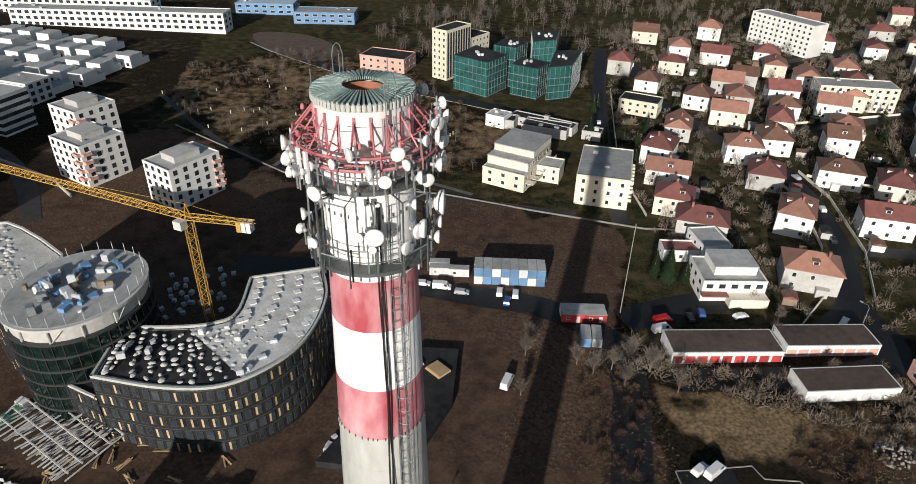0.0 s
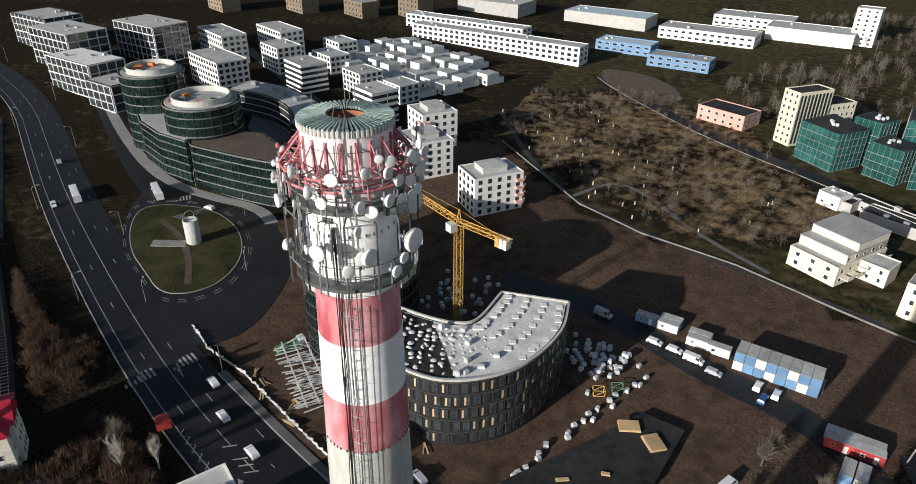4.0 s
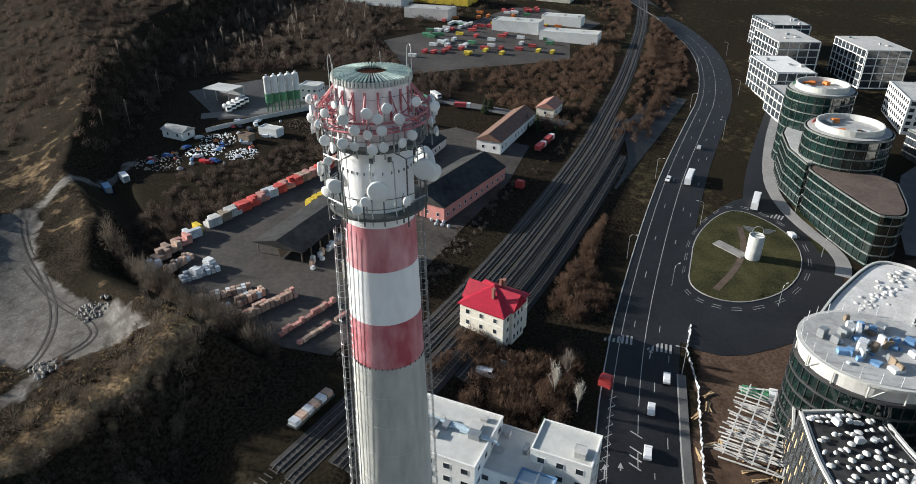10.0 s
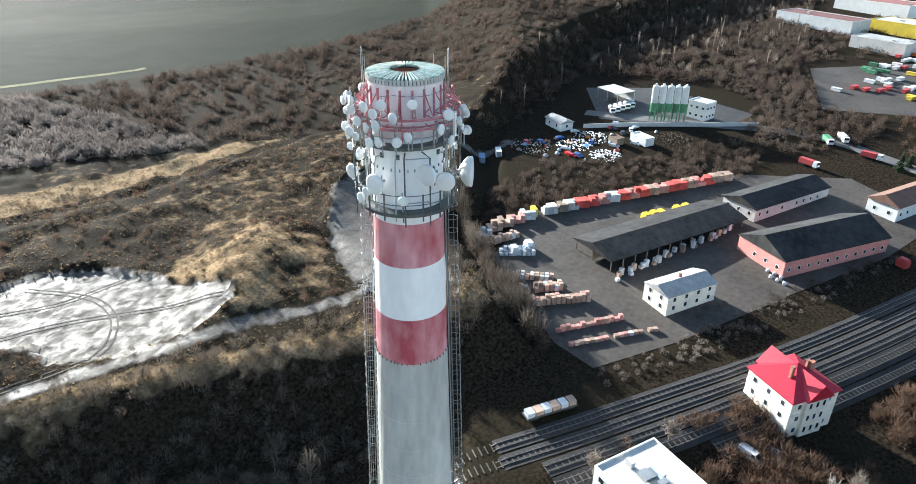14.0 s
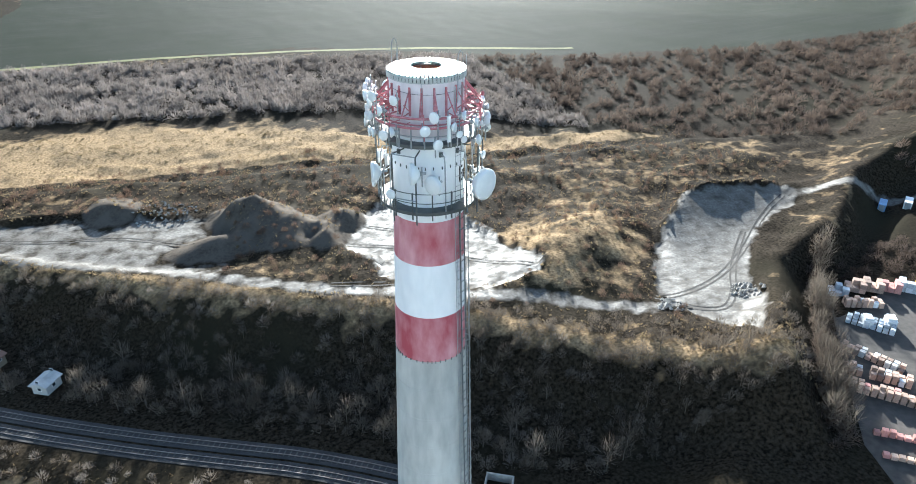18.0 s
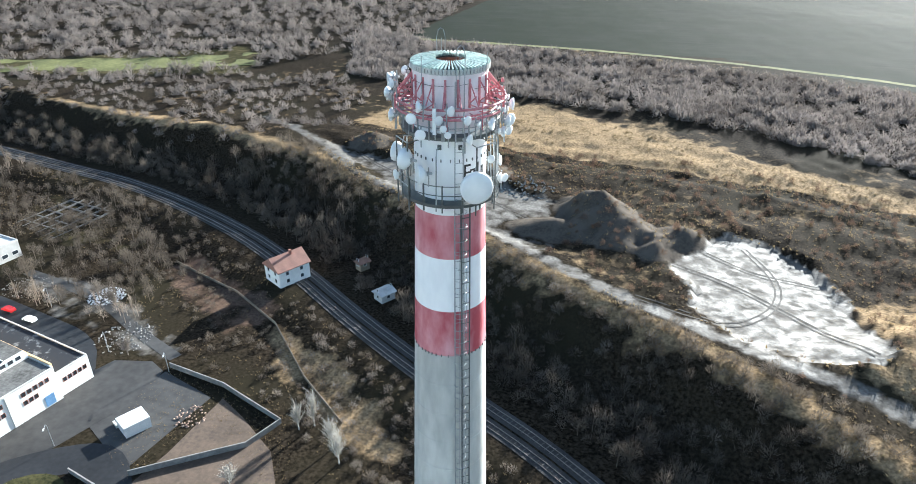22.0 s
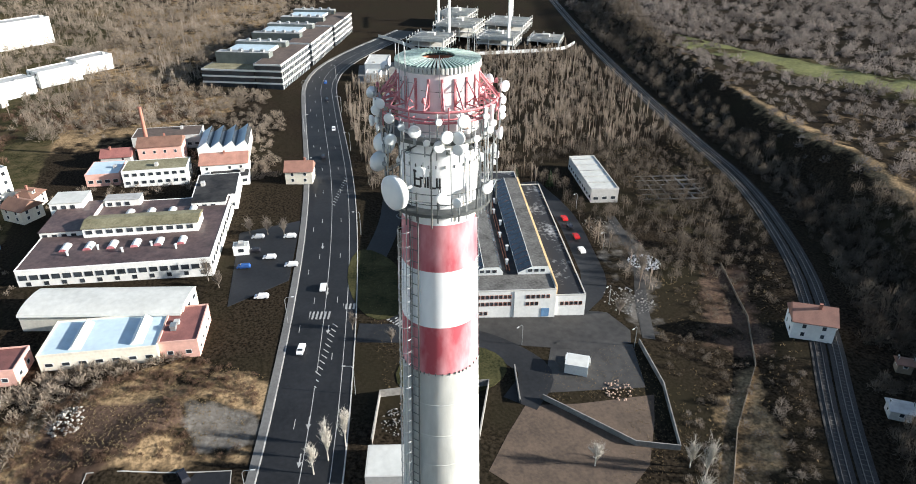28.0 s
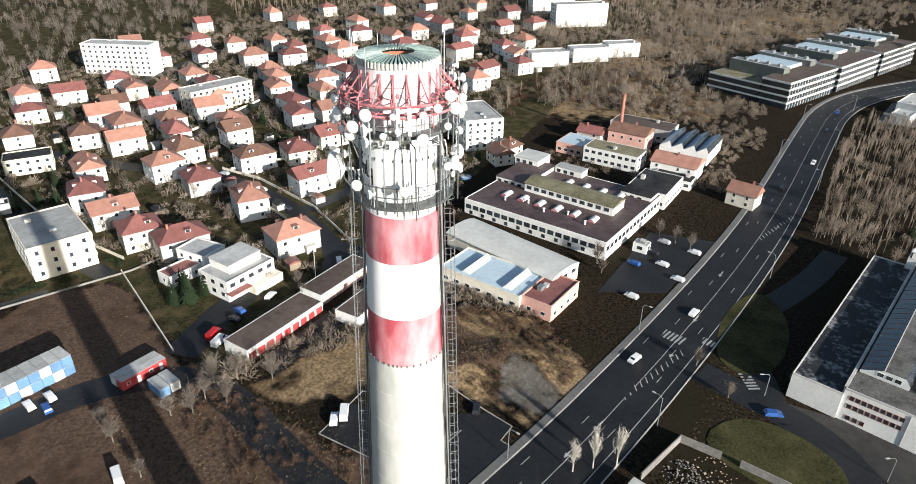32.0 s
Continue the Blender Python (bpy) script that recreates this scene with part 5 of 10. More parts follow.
def house(x, y, rz, w, d, h, roofm, wallm, style="hip", rise=3.2, z=0.0, label="", group="detached houses", floors=2, seed=1, dormer=True, name="house", wing=False, o=0.5):
    rr = random.Random(seed)
    t = thing(name, label or "rendered detached house with a tiled roof and garden", "house", pose(x, y, z, 0, 0, rz), group)
    k = Kit().box(-w / 2, -d / 2, -1.0, w / 2, d / 2, h)
    if style == "gable":
        for s in (-1, 1):
            k.face([(s * w / 2, -d / 2 * s, h), (s * w / 2, d / 2 * s, h), (s * w / 2, 0, h + rise)])
    part("wall", k, wallm, t)
    k = Kit()
    roof_kit(k, w, d, h, rise, style, o)
    part("roof", k, roofm, t)
    far = math.hypot(x, y) > 290
    windows(t, w, d, 0.3, floors, (h - 0.3) / floors, 1.2, 1.45, 5.6 if far else 3.9, skip=0.12, seed=seed, sz=0.8)
    if style == "gable":
        for s in (1, 3):
            put("window", window_mesh(1.1, 1.3), t, side_pose(w, d, s, 0, h + 0.5))
    if floors == 1:
        return t
    kk = Kit().box(-0.35, -0.3, 0, 0.35, 0.3, rise + 1.0)
    kk.box(-0.42, -0.37, rise + 1.0, 0.42, 0.37, rise + 1.15)
    part("chimney", kk, BRICK, t, "", pose(rr.uniform(-w / 4, w / 4), rr.choice((-0.8, 0.8)), h))
    if dormer and rise > 2.4 and not far:
        for s in (-1, 1):
            k = Kit().box(-0.9, -1.4, 0, 0.9, 0.6, 1.3)
            k.box(-1.05, -1.6, 1.3, 1.05, 0.9, 1.42, 1)
            k.face([(-0.6, -1.41, 0.25), (0.6, -1.41, 0.25), (0.6, -1.41, 1.15), (-0.6, -1.41, 1.15)], 2)
            part("dormer", k, [wallm, roofm, GLASS], t, "", pose(rr.uniform(-w / 5, w / 5), s * d * 0.22, h + rise * 0.35, 0, 0, 0 if s < 0 else 180))
    if wing:
        part("porch", Kit().box(-1.6, -1.9, -0.5, 1.6, 0, 2.6).box(-1.75, -2.05, 2.6, 1.75, 0.05, 2.75), wallm, t, "", pose(rr.uniform(-w / 4, w / 4), -d / 2, 0))
    return t


def curve(pts, n=8):
    """A smooth line through points."""
    P = [Vector(p) for p in pts]
    P = [P[0] * 2 - P[1]] + P + [P[-1] * 2 - P[-2]]
    out = []
    for i in range(1, len(P) - 2):
        for j in range(n):
            t = j / n
            a, b, c, d = P[i - 1:i + 3]
            out.append(0.5 * (2 * b + (c - a) * t + (2 * a - 5 * b + 4 * c - d) * t * t + (3 * b - a - 3 * c + d) * t ** 3))
    return out + [P[-2]]


def inward(poly, o):
    """A closed outline moved inwards (anticlockwise outline)."""
    n, out = len(poly), []
    for i in range(n):
        a, b, c = Vector(poly[i - 1]), Vector(poly[i]), Vector(poly[(i + 1) % n])
        d = ((b - a).normalized() + (c - b).normalized()).normalized()
        out.append(b + Vector((-d.y, d.x)) * o)
    return [(p.x, p.y) for p in out]


def spread(line, gap):
    """Places and bearings every gap metres along a line."""
    P, res, acc = [Vector(p) for p in line], [], gap / 2
    for a, b in zip(P[:-1], P[1:]):
        L = (b - a).length
        while acc <= L:
            res.append(((a.lerp(b, acc / L)), math.degrees(math.atan2(b.y - a.y, b.x - a.x))))
            acc += gap
        acc -= L
    return res


# ---------------------------------------------------------------- the black crescent office under construction
outer = curve([(-57, 83), (-42.5, 78), (-30.5, 77), (-20.5, 82.5), (-14, 91.5), (-10.7, 105), (-12, 117.5)], 7)
inner = curve([(-29.6, 115), (-31, 101.5), (-35, 98), (-42.5, 97.5), (-55, 99)], 7)
H1 = 18.0
cres = thing("crescent_office", "black crescent-shaped office shell under construction, with boarded windows", "office building", pose(0, 0, 0))
plan = [(p.x, p.y) for p in outer + inner]
FACADEFRAME = mat("dark_grey_facade_frame", (0.065, 0.068, 0.066), 0.5, 0.2, var=0.25, bump=0.02)
WPANES = [shared(("window", "boarded"), lambda k: (k.box(-0.72, -0.10, 0, 0.72, 0.02, 2.45), k.box(-0.62, -0.115, 0.1, -0.2, -0.09, 2.3, 1), k.box(-0.18, -0.11, 0.1, 0.62, -0.09, 2.35, 2)), [FACADEFRAME, WOODPANEL, GLASS]),
          shared(("window", "unboarded"), lambda k: (k.box(-0.72, -0.10, 0, 0.72, 0.02, 2.45), k.box(-0.62, -0.11, 0.1, 0.62, -0.09, 2.35, 1)), [FACADEFRAME, GLASS]),
          # black sheet painted in for the unlit room behind an open half
          shared(("window", "half_open"), lambda k: (k.box(-0.72, -0.10, 0, 0.72, 0.02, 2.45), k.box(-0.62, -0.11, 0.1, 0.1, -0.09, 2.35, 1), k.box(0.14, -0.11, 0.1, 0.62, -0.09, 2.35, 2)), [FACADEFRAME, GLASS, RUBBER])]
rr = random.Random(4)


def shell(under, poly, lines, h, floors, gap=2.15):
    """Black panelled storeys on a plan, with staggered windows along the given lines, thin floor ledges and a pale rim."""
    part("wall", Kit().prism(poly, -2, h), BLACKPANEL, under, "matt black facade panels")
    st = h / floors
    for line in lines:
        for p, a in spread(line, gap):
            for f in range(floors):
                q = rr.random()
                put("window", WPANES[0 if q < 0.4 else 1 if q < 0.85 else 2], under, pose(p.x, p.y, 0.55 + f * st, 0, 0, a) @ pose(0.5 * (f % 2) + rr.choice((0, 0, 0.15)), 0, 0))
    for f in range(1, floors + 1):
        k = Kit()
        for a, b in zip(poly, poly[1:] + poly[:1]):
            a, b = Vector(a), Vector(b)
            n_ = Vector(((b - a).y, -(b - a).x)).normalized() * 0.14
            z = f * st - 0.25
            k.face([(*(a + n_), z), (*(b + n_), z), (*(b + n_), z + 0.18), (*(a + n_), z + 0.18)])
            k.face([(*a, z + 0.18), (*(a + n_), z + 0.18), (*(b + n_), z + 0.18), (*b, z + 0.18)])
        part("cornice", k, FACADEFRAME, under)
    k = Kit()
    for a, b in zip(poly, poly[1:] + poly[:1]):
        a, b = Vector(a), Vector(b)
        n_ = (b - a).normalized()
        n_ = Vector((-n_.y, n_.x)) * 0.5
        k.face([(*a, h + 0.6), (*b, h + 0.6), (*(b + n_), h + 0.6), (*(a + n_), h + 0.6)])
        k.face([(*a, h - 0.3), (*b, h - 0.3), (*b, h + 0.6), (*a, h + 0.6)])
        k.face([(*(b + n_), h), (*(a + n_), h), (*(a + n_), h + 0.6), (*(b + n_), h + 0.6)])
    part("parapet", k, ROOFL, under, "white metal parapet")


shell(cres, plan, [[(q.x, q.y) for q in outer], [(outer[-1].x, outer[-1].y), (inner[0].x, inner[0].y)], [(q.x, q.y) for q in inner]], H1, 5)
part("roof", Kit().prism(inward(plan, 1.0), H1, H1 + 0.12), GRAVEL, cres, "pale gravel roof")
n_ = int(len(outer) * 0.42)
dark = [(p.x, p.y) for p in outer[:n_]] + [(p.x, p.y) for p in inner[len(inner) - 10:]]
part("membrane", Kit().prism(inward(dark, 1.3), H1 + 0.12, H1 + 0.16), ROOFD, cres, "dark bare roof membrane not yet gravelled")
ventm = shared(("roof_vent",), lambda k: (k.box(-0.6, -0.6, 0, 0.6, 0.6, 0.4), k.box(-0.75, -0.75, 0.4, 0.75, 0.75, 0.58)), [WALLW])
bagm = shared(("gravel_bag",), lambda k: (k.lathe([(0.62, 0), (0.45, 0.16), (0.2, 0.26), (0.03, 0.3)], 7)), [GRAVEL])
wrapm = shared(("foil_bale",), lambda k: (k.box(-0.6, -0.5, 0, 0.6, 0.5, 0.9), k.box(-0.5, -0.4, 0.9, 0.5, 0.4, 1.05)), [FOIL])
for i in range(230):
    t_ = (i % 23 + rr.uniform(-0.3, 0.3)) / 23 * (len(outer) - 1)
    t_ = min(max(t_, 1.2), len(outer) - 2.2)
    i0 = int(t_)
    a = outer[i0].lerp(outer[min(i0 + 1, len(outer) - 1)], t_ - i0)
    b = inner[int((1 - t_ / (len(outer) - 1)) * (len(inner) - 1))]
    p = a.lerp(b, 0.12 + 0.08 * (i // 23) + rr.uniform(-0.025, 0.025))
    late = t_ > 0.62 * (len(outer) - 1)
    if late and (i // 23) % 3:
        continue
    bale = not late and rr.random() < 0.12
    o = put("roof_vent" if late else "foil_bale" if bale else "gravel_bag", ventm if late else wrapm if bale else bagm, None, pose(p.x, p.y, H1 + 0.12, 0, 0, 20 if late else rr.uniform(0, 90)) @ Matrix.Diagonal((*(rr.uniform(0.6, 1.5) if not late else 1 for _ in range(3)), 1)))
    tagged(o, "white square roof vent on gravel" if late else "foil-wrapped bale on the roof" if bale else "heap of pale gravel tipped on the roof", "roof vent" if late else "bale" if bale else "gravel", "on the crescent roof")
# the lower storeys run on under the oval tower and into the tail wing
foot = thing("podium_office", "black curved lower storeys linking the crescent and the oval tower", "office building", pose(0, 0, 0))
front = curve([(-79, 100.4), (-70, 92.0), (-62.5, 86.8), (-57.2, 83.2)], 6)
base = [(p.x, p.y) for p in front] + [(-55.2, 98.8), (-70, 112)]
shell(foot, base, [[(p.x, p.y) for p in front]], 10.8, 3)
part("roof", Kit().prism(inward(base, 0.6), 10.8, 10.95), ROOFD, foot)

# oval tower
oval = thing("oval_tower", "dark glazed oval office tower with an open top floor", "office building", pose(-63.5, 103, 0, 0, 0, 62))
def ell(a, b, n=48):
    return [(a * math.cos(2 * math.pi * i / n), b * math.sin(2 * math.pi * i / n)) for i in range(n)]
part("wall", Kit().prism(ell(15.2, 13.6), -1, 22.0), TEALGLASS, oval, "dark green glass curtain wall")
part("top_floor", Kit().prism(ell(14.6, 13.0), 22.3, 25.4), WALLG, oval, "pale insulated wall of the top floor")
for z, m in ((3.9, FRAMED), (7.5, FRAMED), (11.1, FRAMED), (14.7, FRAMED), (18.3, FRAMED), (21.8, FRAMED)):
    part("floor_band", Kit().prism(ell(15.45, 13.85), z, z + 0.5), m, oval)
part("roof_slab", Kit().prism(ell(15.5, 13.9), 25.4, 26.0), ROOFL, oval, "pale concrete roof slab")
part("roof_deck", Kit().prism(ell(14.7, 13.1), 26.0, 26.06), ROOFG, oval)
mull = shared(("mullion",), lambda k: k.box(-0.06, -0.12, 0, 0.06, 0.05, 22), [FRAMED])
col = shared(("column",), lambda k: k.rod((0, 0, 22), (0, 0, 25.4), 0.18, 6), [ROOFL])
for i in range(42):
    a = 2 * math.pi * i / 42
    put("mullion", mull, oval, pose(15.25 * math.cos(a), 13.65 * math.sin(a), 0, 0, 0, math.degrees(math.atan2(math.sin(a) / 13.6, math.cos(a) / 15.2)) + 90))
    if i % 3 == 0:
        put("column", col, oval, pose(15.0 * math.cos(a), 13.4 * math.sin(a), 0))
        if i % 6 == 0:
            a2 = a + 0.22
            part("brace", Kit().rod((15 * math.cos(a), 13.4 * math.sin(a), 22), (15 * math.cos(a2), 13.4 * math.sin(a2), 25.4), 0.1, 4), ROOFL, oval)
for i in range(46):
    a, q = rr.uniform(0, 6.28), rr.uniform(0.1, 0.85)
    x, y = 13.5 * q * math.cos(a), 12 * q * math.sin(a)
    w, d, h = rr.uniform(0.5, 2.6), rr.uniform(0.5, 2.2), rr.uniform(0.5, 2.2)
    m = (BLUE, FOIL, STEEL, FOIL, BLUE, TIMBER)[i % 6]
    kk = Kit().box(-w / 2, -d / 2, 0, w / 2, d / 2, h * 0.9)
    kk.box(-w / 2 + 0.1, -d / 2 + 0.1, h * 0.9, w / 2 - 0.1, d / 2 - 0.1, h)
    wm = Matrix.Translation((-63.5, 103, 26.06)) @ pose(0, 0, 0, 0, 0, 62) @ pose(x, y, 0, 0, 0, rr.uniform(0, 90))
    tagged(part("plant_crate", kk, m, None, "", wm), "blue or foil-wrapped machinery crate on the tower roof", "crate", "machinery on the oval roof")
postm = shared(("edge_post",), lambda k: k.rod((0, 0, 0), (0, 0, 2.6), 0.07, 5), [FOIL])
for i in range(26):
    a = 2 * math.pi * i / 26
    put("edge_post", postm, oval, pose(14.6 * math.cos(a), 13 * math.sin(a), 26.0))

low = thing("tail_office", "tapering black office wing with a gravel roof", "office building", pose(0, 0, 0))
side = curve([(-92, 139), (-97, 137.5), (-99.5, 130), (-88.8, 112.6), (-79, 100.2)], 5)
tail = [(p.x, p.y) for p in side] + [(-72, 97), (-70, 112), (-72.6, 121), (-80, 129), (-87, 135.5)]
shell(low, tail, [[(p.x, p.y) for p in side], [(-72.6, 121), (-80, 129), (-87, 135.5), (-92, 139)]], 22.6, 6)
part("roof", Kit().prism(inward(tail, 0.9), 22.6, 22.7), GRAVEL, low, "pale gravel roof")
for i in range(70):
    q = i / 70
    p = Vector((-78, 105)).lerp(Vector((-95, 133)), q) + Vector((rr.uniform(-1, 6) * (1 - 0.5 * q), rr.uniform(-1, 4)))
    if not inside(np.array([p.x]), np.array([p.y]), inward(tail, 1.5))[0]:
        continue
    o = put("gravel_bag", bagm, None, pose(p.x, p.y, 22.7, 0, 0, rr.uniform(0, 90)) @ Matrix.Diagonal((1.2, 1.2, 1, 1)))
    tagged(o, "heap of pale gravel tipped on the roof", "gravel", "on the tail roof")

# ---------------------------------------------------------------- tower crane
crane = thing("tower_crane", "yellow lattice tower crane with a long jib and white cab", "crane", pose(-39.5, 110, 0))
def lattice(k, L, w, h, n, tri=False, r=0.07):
    """A lattice beam along x from 0 to L, w wide and h high."""
    pts = [(-w / 2, 0), (w / 2, 0), (0, h)] if tri else [(-w / 2, 0), (w / 2, 0), (w / 2, h), (-w / 2, h)]
    for y, z in pts:
        k.rod((0, y, z), (L, y, z), r * 1.4, 4)
    for i in range(n):
        x0, x1 = L * i / n, L * (i + 1) / n
        for j in range(len(pts)):
            (y0, z0), (y1, z1) = pts[j], pts[(j + 1) % len(pts)]
            k.rod((x0, y0, z0), (x1, y1, z1) if i % 2 else (x0, y1, z1), r * 0.7, 3)
            k.rod((x0, y1, z1), (x1, y0, z0), r * 0.7, 3)
k = Kit()
lattice(k, 37, 1.8, 1.8, 20)
part("mast", k, CRANEY, crane, "", pose(0.9, 0, 0, 0, -90, 0))
jib = pose(0, 0, 37.6, 0, 0, 148.5)
k = Kit()
lattice(k, 61, 1.5, 1.6, 34, True)
part("jib", k, CRANEY, crane, "", jib)
k = Kit()
lattice(k, 15.5, 1.6, 0.9, 9)
part("counter_jib", k, CRANEY, crane, "", pose(0, 0, 37.6, 0, 0, -18))
part("tower_head", Kit().rod((-0.7, 0, 37.6), (0, 0, 41.5), 0.12, 4).rod((0.7, 0, 37.6), (0, 0, 41.5), 0.12, 4).rod((0, 0, 41.3), (-26, 16.5, 39.3), 0.05, 3).rod((0, 0, 41.3), (12, -4, 38.5), 0.05, 3), CRANEY, crane)
part("cab", Kit().box(-1.1, -1.0, 0, 1.1, 1.0, 2.1).box(-1.0, -1.05, 0.8, 1.0, -1.0, 1.9, 1), [CONTW, GLASS], crane, "white operator cab", pose(-1.8, -0.4, 35.4, 0, 0, 148))
for i in range(3):
    part("counterweight", Kit().box(-0.5, -1.0, 0, 0.5, 1.0, 2.4), CONTW if i else CRANEY, crane, "", pose(0, 0, 36.0, 0, 0, -18) @ pose(12.2 + i * 1.15, 0, 0))
part("base_block", Kit().box(-2.6, -2.6, -0.5, 2.6, 2.6, 1.0), CONC, crane)

# ---------------------------------------------------------------- white apartment blocks by the site
for x, y, rz, w, d, h, fl in ((-98, 215, -40, 18, 17, 15.5, 5), (-62, 195.5, 47, 20, 14.5, 15, 5), (-108, 244, -40, 17, 17, 17, 5)):
    t = flat_block("apartment_block", "new white apartment block with recessed red-railed balconies", "apartment block", x, y, rz, w, d, h, WALLW, ROOFG, fl, (1.5, 1.7, 3.4), boxes=5, seed=int(x) + 900, group="new white blocks", frame_mat=FRAMED)
    balconies(t, w, d, fl - 1, (h - 0.3) / fl, (w / 2 - 1.7,), 0, 3.0, 1.3, WALLP, 3.3)
    balconies(t, w, d, fl - 1, (h - 0.3) / fl, (-d / 2 + 1.7,), 1, 3.0, 1.3, WALLP, 3.3)
    part("penthouse", Kit().box(-w / 4, -d / 4, h, w / 4, d / 4, h + 2.4).box(-w / 4 - 0.2, -d / 4 - 0.2, h + 2.4, w / 4 + 0.2, d / 4 + 0.2, h + 2.6), WALLG, t)
# striped blocks and pale city blocks farther off
for x, y, rz, w, d, h, fl, lab in ((-206, 290, -28, 20, 16, 15, 5, 1), (-147, 262, -28, 18, 15, 16, 5, 1), (-176, 300, -28, 18, 15, 12, 4, 0), (-240, 315, -28, 22, 16, 15, 5, 0), (-150, 296, -28, 16, 13, 10, 3, 0),
                                   (-250, 272, -25, 36, 18, 16, 5, 0), (-215, 330, -28, 22, 14, 10, 3, 0), (-285, 318, -28, 38, 16, 17, 5, 0), (-262, 345, -28, 34, 16, 17, 5, 0), (-228, 362, -28, 20, 14, 10, 3, 0)):
    t = flat_block("apartment_block", "white apartment block with dark horizontal window bands" if lab else "white rendered apartment block with a flat roof", "apartment block", x, y, rz, w, d, h, WALLW, ROOFG, None if lab else fl, (2.1, 1.8, 3.2), boxes=3, seed=int(x * 3 + y), group="far white blocks", frame_mat=FRAMED, sides=(0, 1))
    if lab:
        for f in range(fl):
            z = 0.9 + f * (h - 0.4) / fl
            part("window_band", Kit().box(-w / 2 - 0.04, -d / 2 - 0.04, z, w / 2 + 0.04, d / 2 + 0.04, z + 1.55), GLASS, t, "dark band of windows")
for x, y, rz, w, d, h in ((-300, 232, -12, 40, 20, 17), (-268, 218, -12, 22, 16, 13), (-345, 262, -12, 40, 24, 21), (-322, 300, -12, 40, 24, 21), (-395, 290, -12, 40, 24, 19)):
    t = flat_block("office_block", "large white gridded office block with dark glazing", "office building", x, y, rz, w, d, h, GLASS, ROOFG, None, boxes=8, seed=int(-x))
    st = 4.2
    for f in range(int(h / st) + 1):
        part("floor_band", Kit().box(-w / 2 - 0.3, -d / 2 - 0.3, f * st, w / 2 + 0.3, d / 2 + 0.3, f * st + 0.55), WALLG if f % 2 else WALLW, t)
    n = int(w / 5)
    pm = shared(("pier", h), lambda k: k.box(-0.22, -0.3, 0, 0.22, 0.05, h), [WALLW])
    for s in (0, 1, 2, 3):
        L = w if s in (0, 2) else d
        for i in range(int(L / 5) + 1):
            put("pier", pm, t, side_pose(w, d, s, -L / 2 + 0.4 + i * (L - 0.8) / int(L / 5), 0))
# rows of white terraced houses
def terrace(x, y, rz, big):
    t = thing("terrace_house", "white cubic terraced house with a flat roof", "house", pose(x, y, 0, 0, 0, rz), "white terraced houses")
    w, d, h = 8.6, 9.5, 6.4 if big else 3.4
    put("wall", shared(("terrace_wall", big), lambda k: (k.box(-w / 2, -d / 2, -1, w / 2, d / 2, h), k.box(-w / 2, d / 2, -1, w / 2, d / 2 + 4.5, 3.2)), [WALLW]), t)
    put("roof", shared(("terrace_roof", big), lambda k: (k.box(-w / 2 + 0.25, -d / 2 + 0.25, h, w / 2 - 0.25, d / 2 - 0.25, h + 0.05), k.box(-w / 2 + 0.25, d / 2 + 0.05, 3.2, w / 2 - 0.25, d / 2 + 4.2, 3.26)), [ROOFG]), t)
    for u in (-2.2, 2.2) if big else (0,):
        for f in range(1):
            put("window", window_mesh(1.8, 1.6, FRAMED), t, side_pose(w, d, 0, u, 0.9 + f * 3.1))
for r in range(5):
    for c in range(9 if r < 4 else 7):
        o = Vector((-236, 348)) + Vector((0.91, -0.42)) * (c * 12.6 + (r % 2) * 4) + Vector((0.42, 0.91)) * r * 16.5
        terrace(o.x, o.y, -25, (r * 5 + c * 3) % 4 != 0)
for (a, b), d, h, fl in ((((-212, 436), (-80, 411)), 14, 10.5, 3), (((-232, 466), (-130, 446)), 14, 10.5, 3)):
    x, y, rz, w = along(a, b, d)
    t = flat_block("row_building", "long white three-storey row building with dark balconies", "apartment block", x, y, rz, w, d, h, WALLW, ROOFG, fl, (2.6, 1.8, 4.6), sides=(0, 1), frame_mat=FRAMED, boxes=9, seed=7)
# scaffold-brown shells in the distance
for x, y, h in ((-330, 470, 14), (-280, 480, 12), (-385, 440, 14), (-240, 500, 16), (-300, 520, 12)):
    t = flat_block("building_shell", "raw brick building shell under construction", "building", x, y, -25, 26, 16, h, TIMBER, ROOFG, int(h / 3.5), (1.6, 1.7, 4.6), sides=(0,), frame_mat=TIMBER, seed=3)
for x, y, w, d, h, m, rm in ((-90, 560, 70, 30, 9, WALLG, BLUEROOF), (-10, 530, 70, 26, 8, WALLW, ROOFG), (60, 560, 60, 30, 9, WALLW, ROOFG), (20, 600, 60, 30, 8, WALLW, ROOFG), (-190, 560, 60, 34, 10, WALLG, ROOFL), (-20, 440, 40, 16, 7, BLUE, ROOFG), (-60, 470, 40, 18, 7, BLUE, BLUEROOF)):
    flat_block("warehouse", "long low industrial hall with a pale flat roof", "warehouse", x, y, -10, w, d, h, m, rm, 2 if h < 9 else None, (3.0, 1.6, 5), boxes=5, seed=int(w + x + 300), sides=(0, 1))
flat_block("tower_block", "slim white office tower", "office building", 95, 560, -15, 16, 14, 26, WALLW, ROOFG, 8, (1.6, 1.6, 4), seed=2, sides=(0, 1))

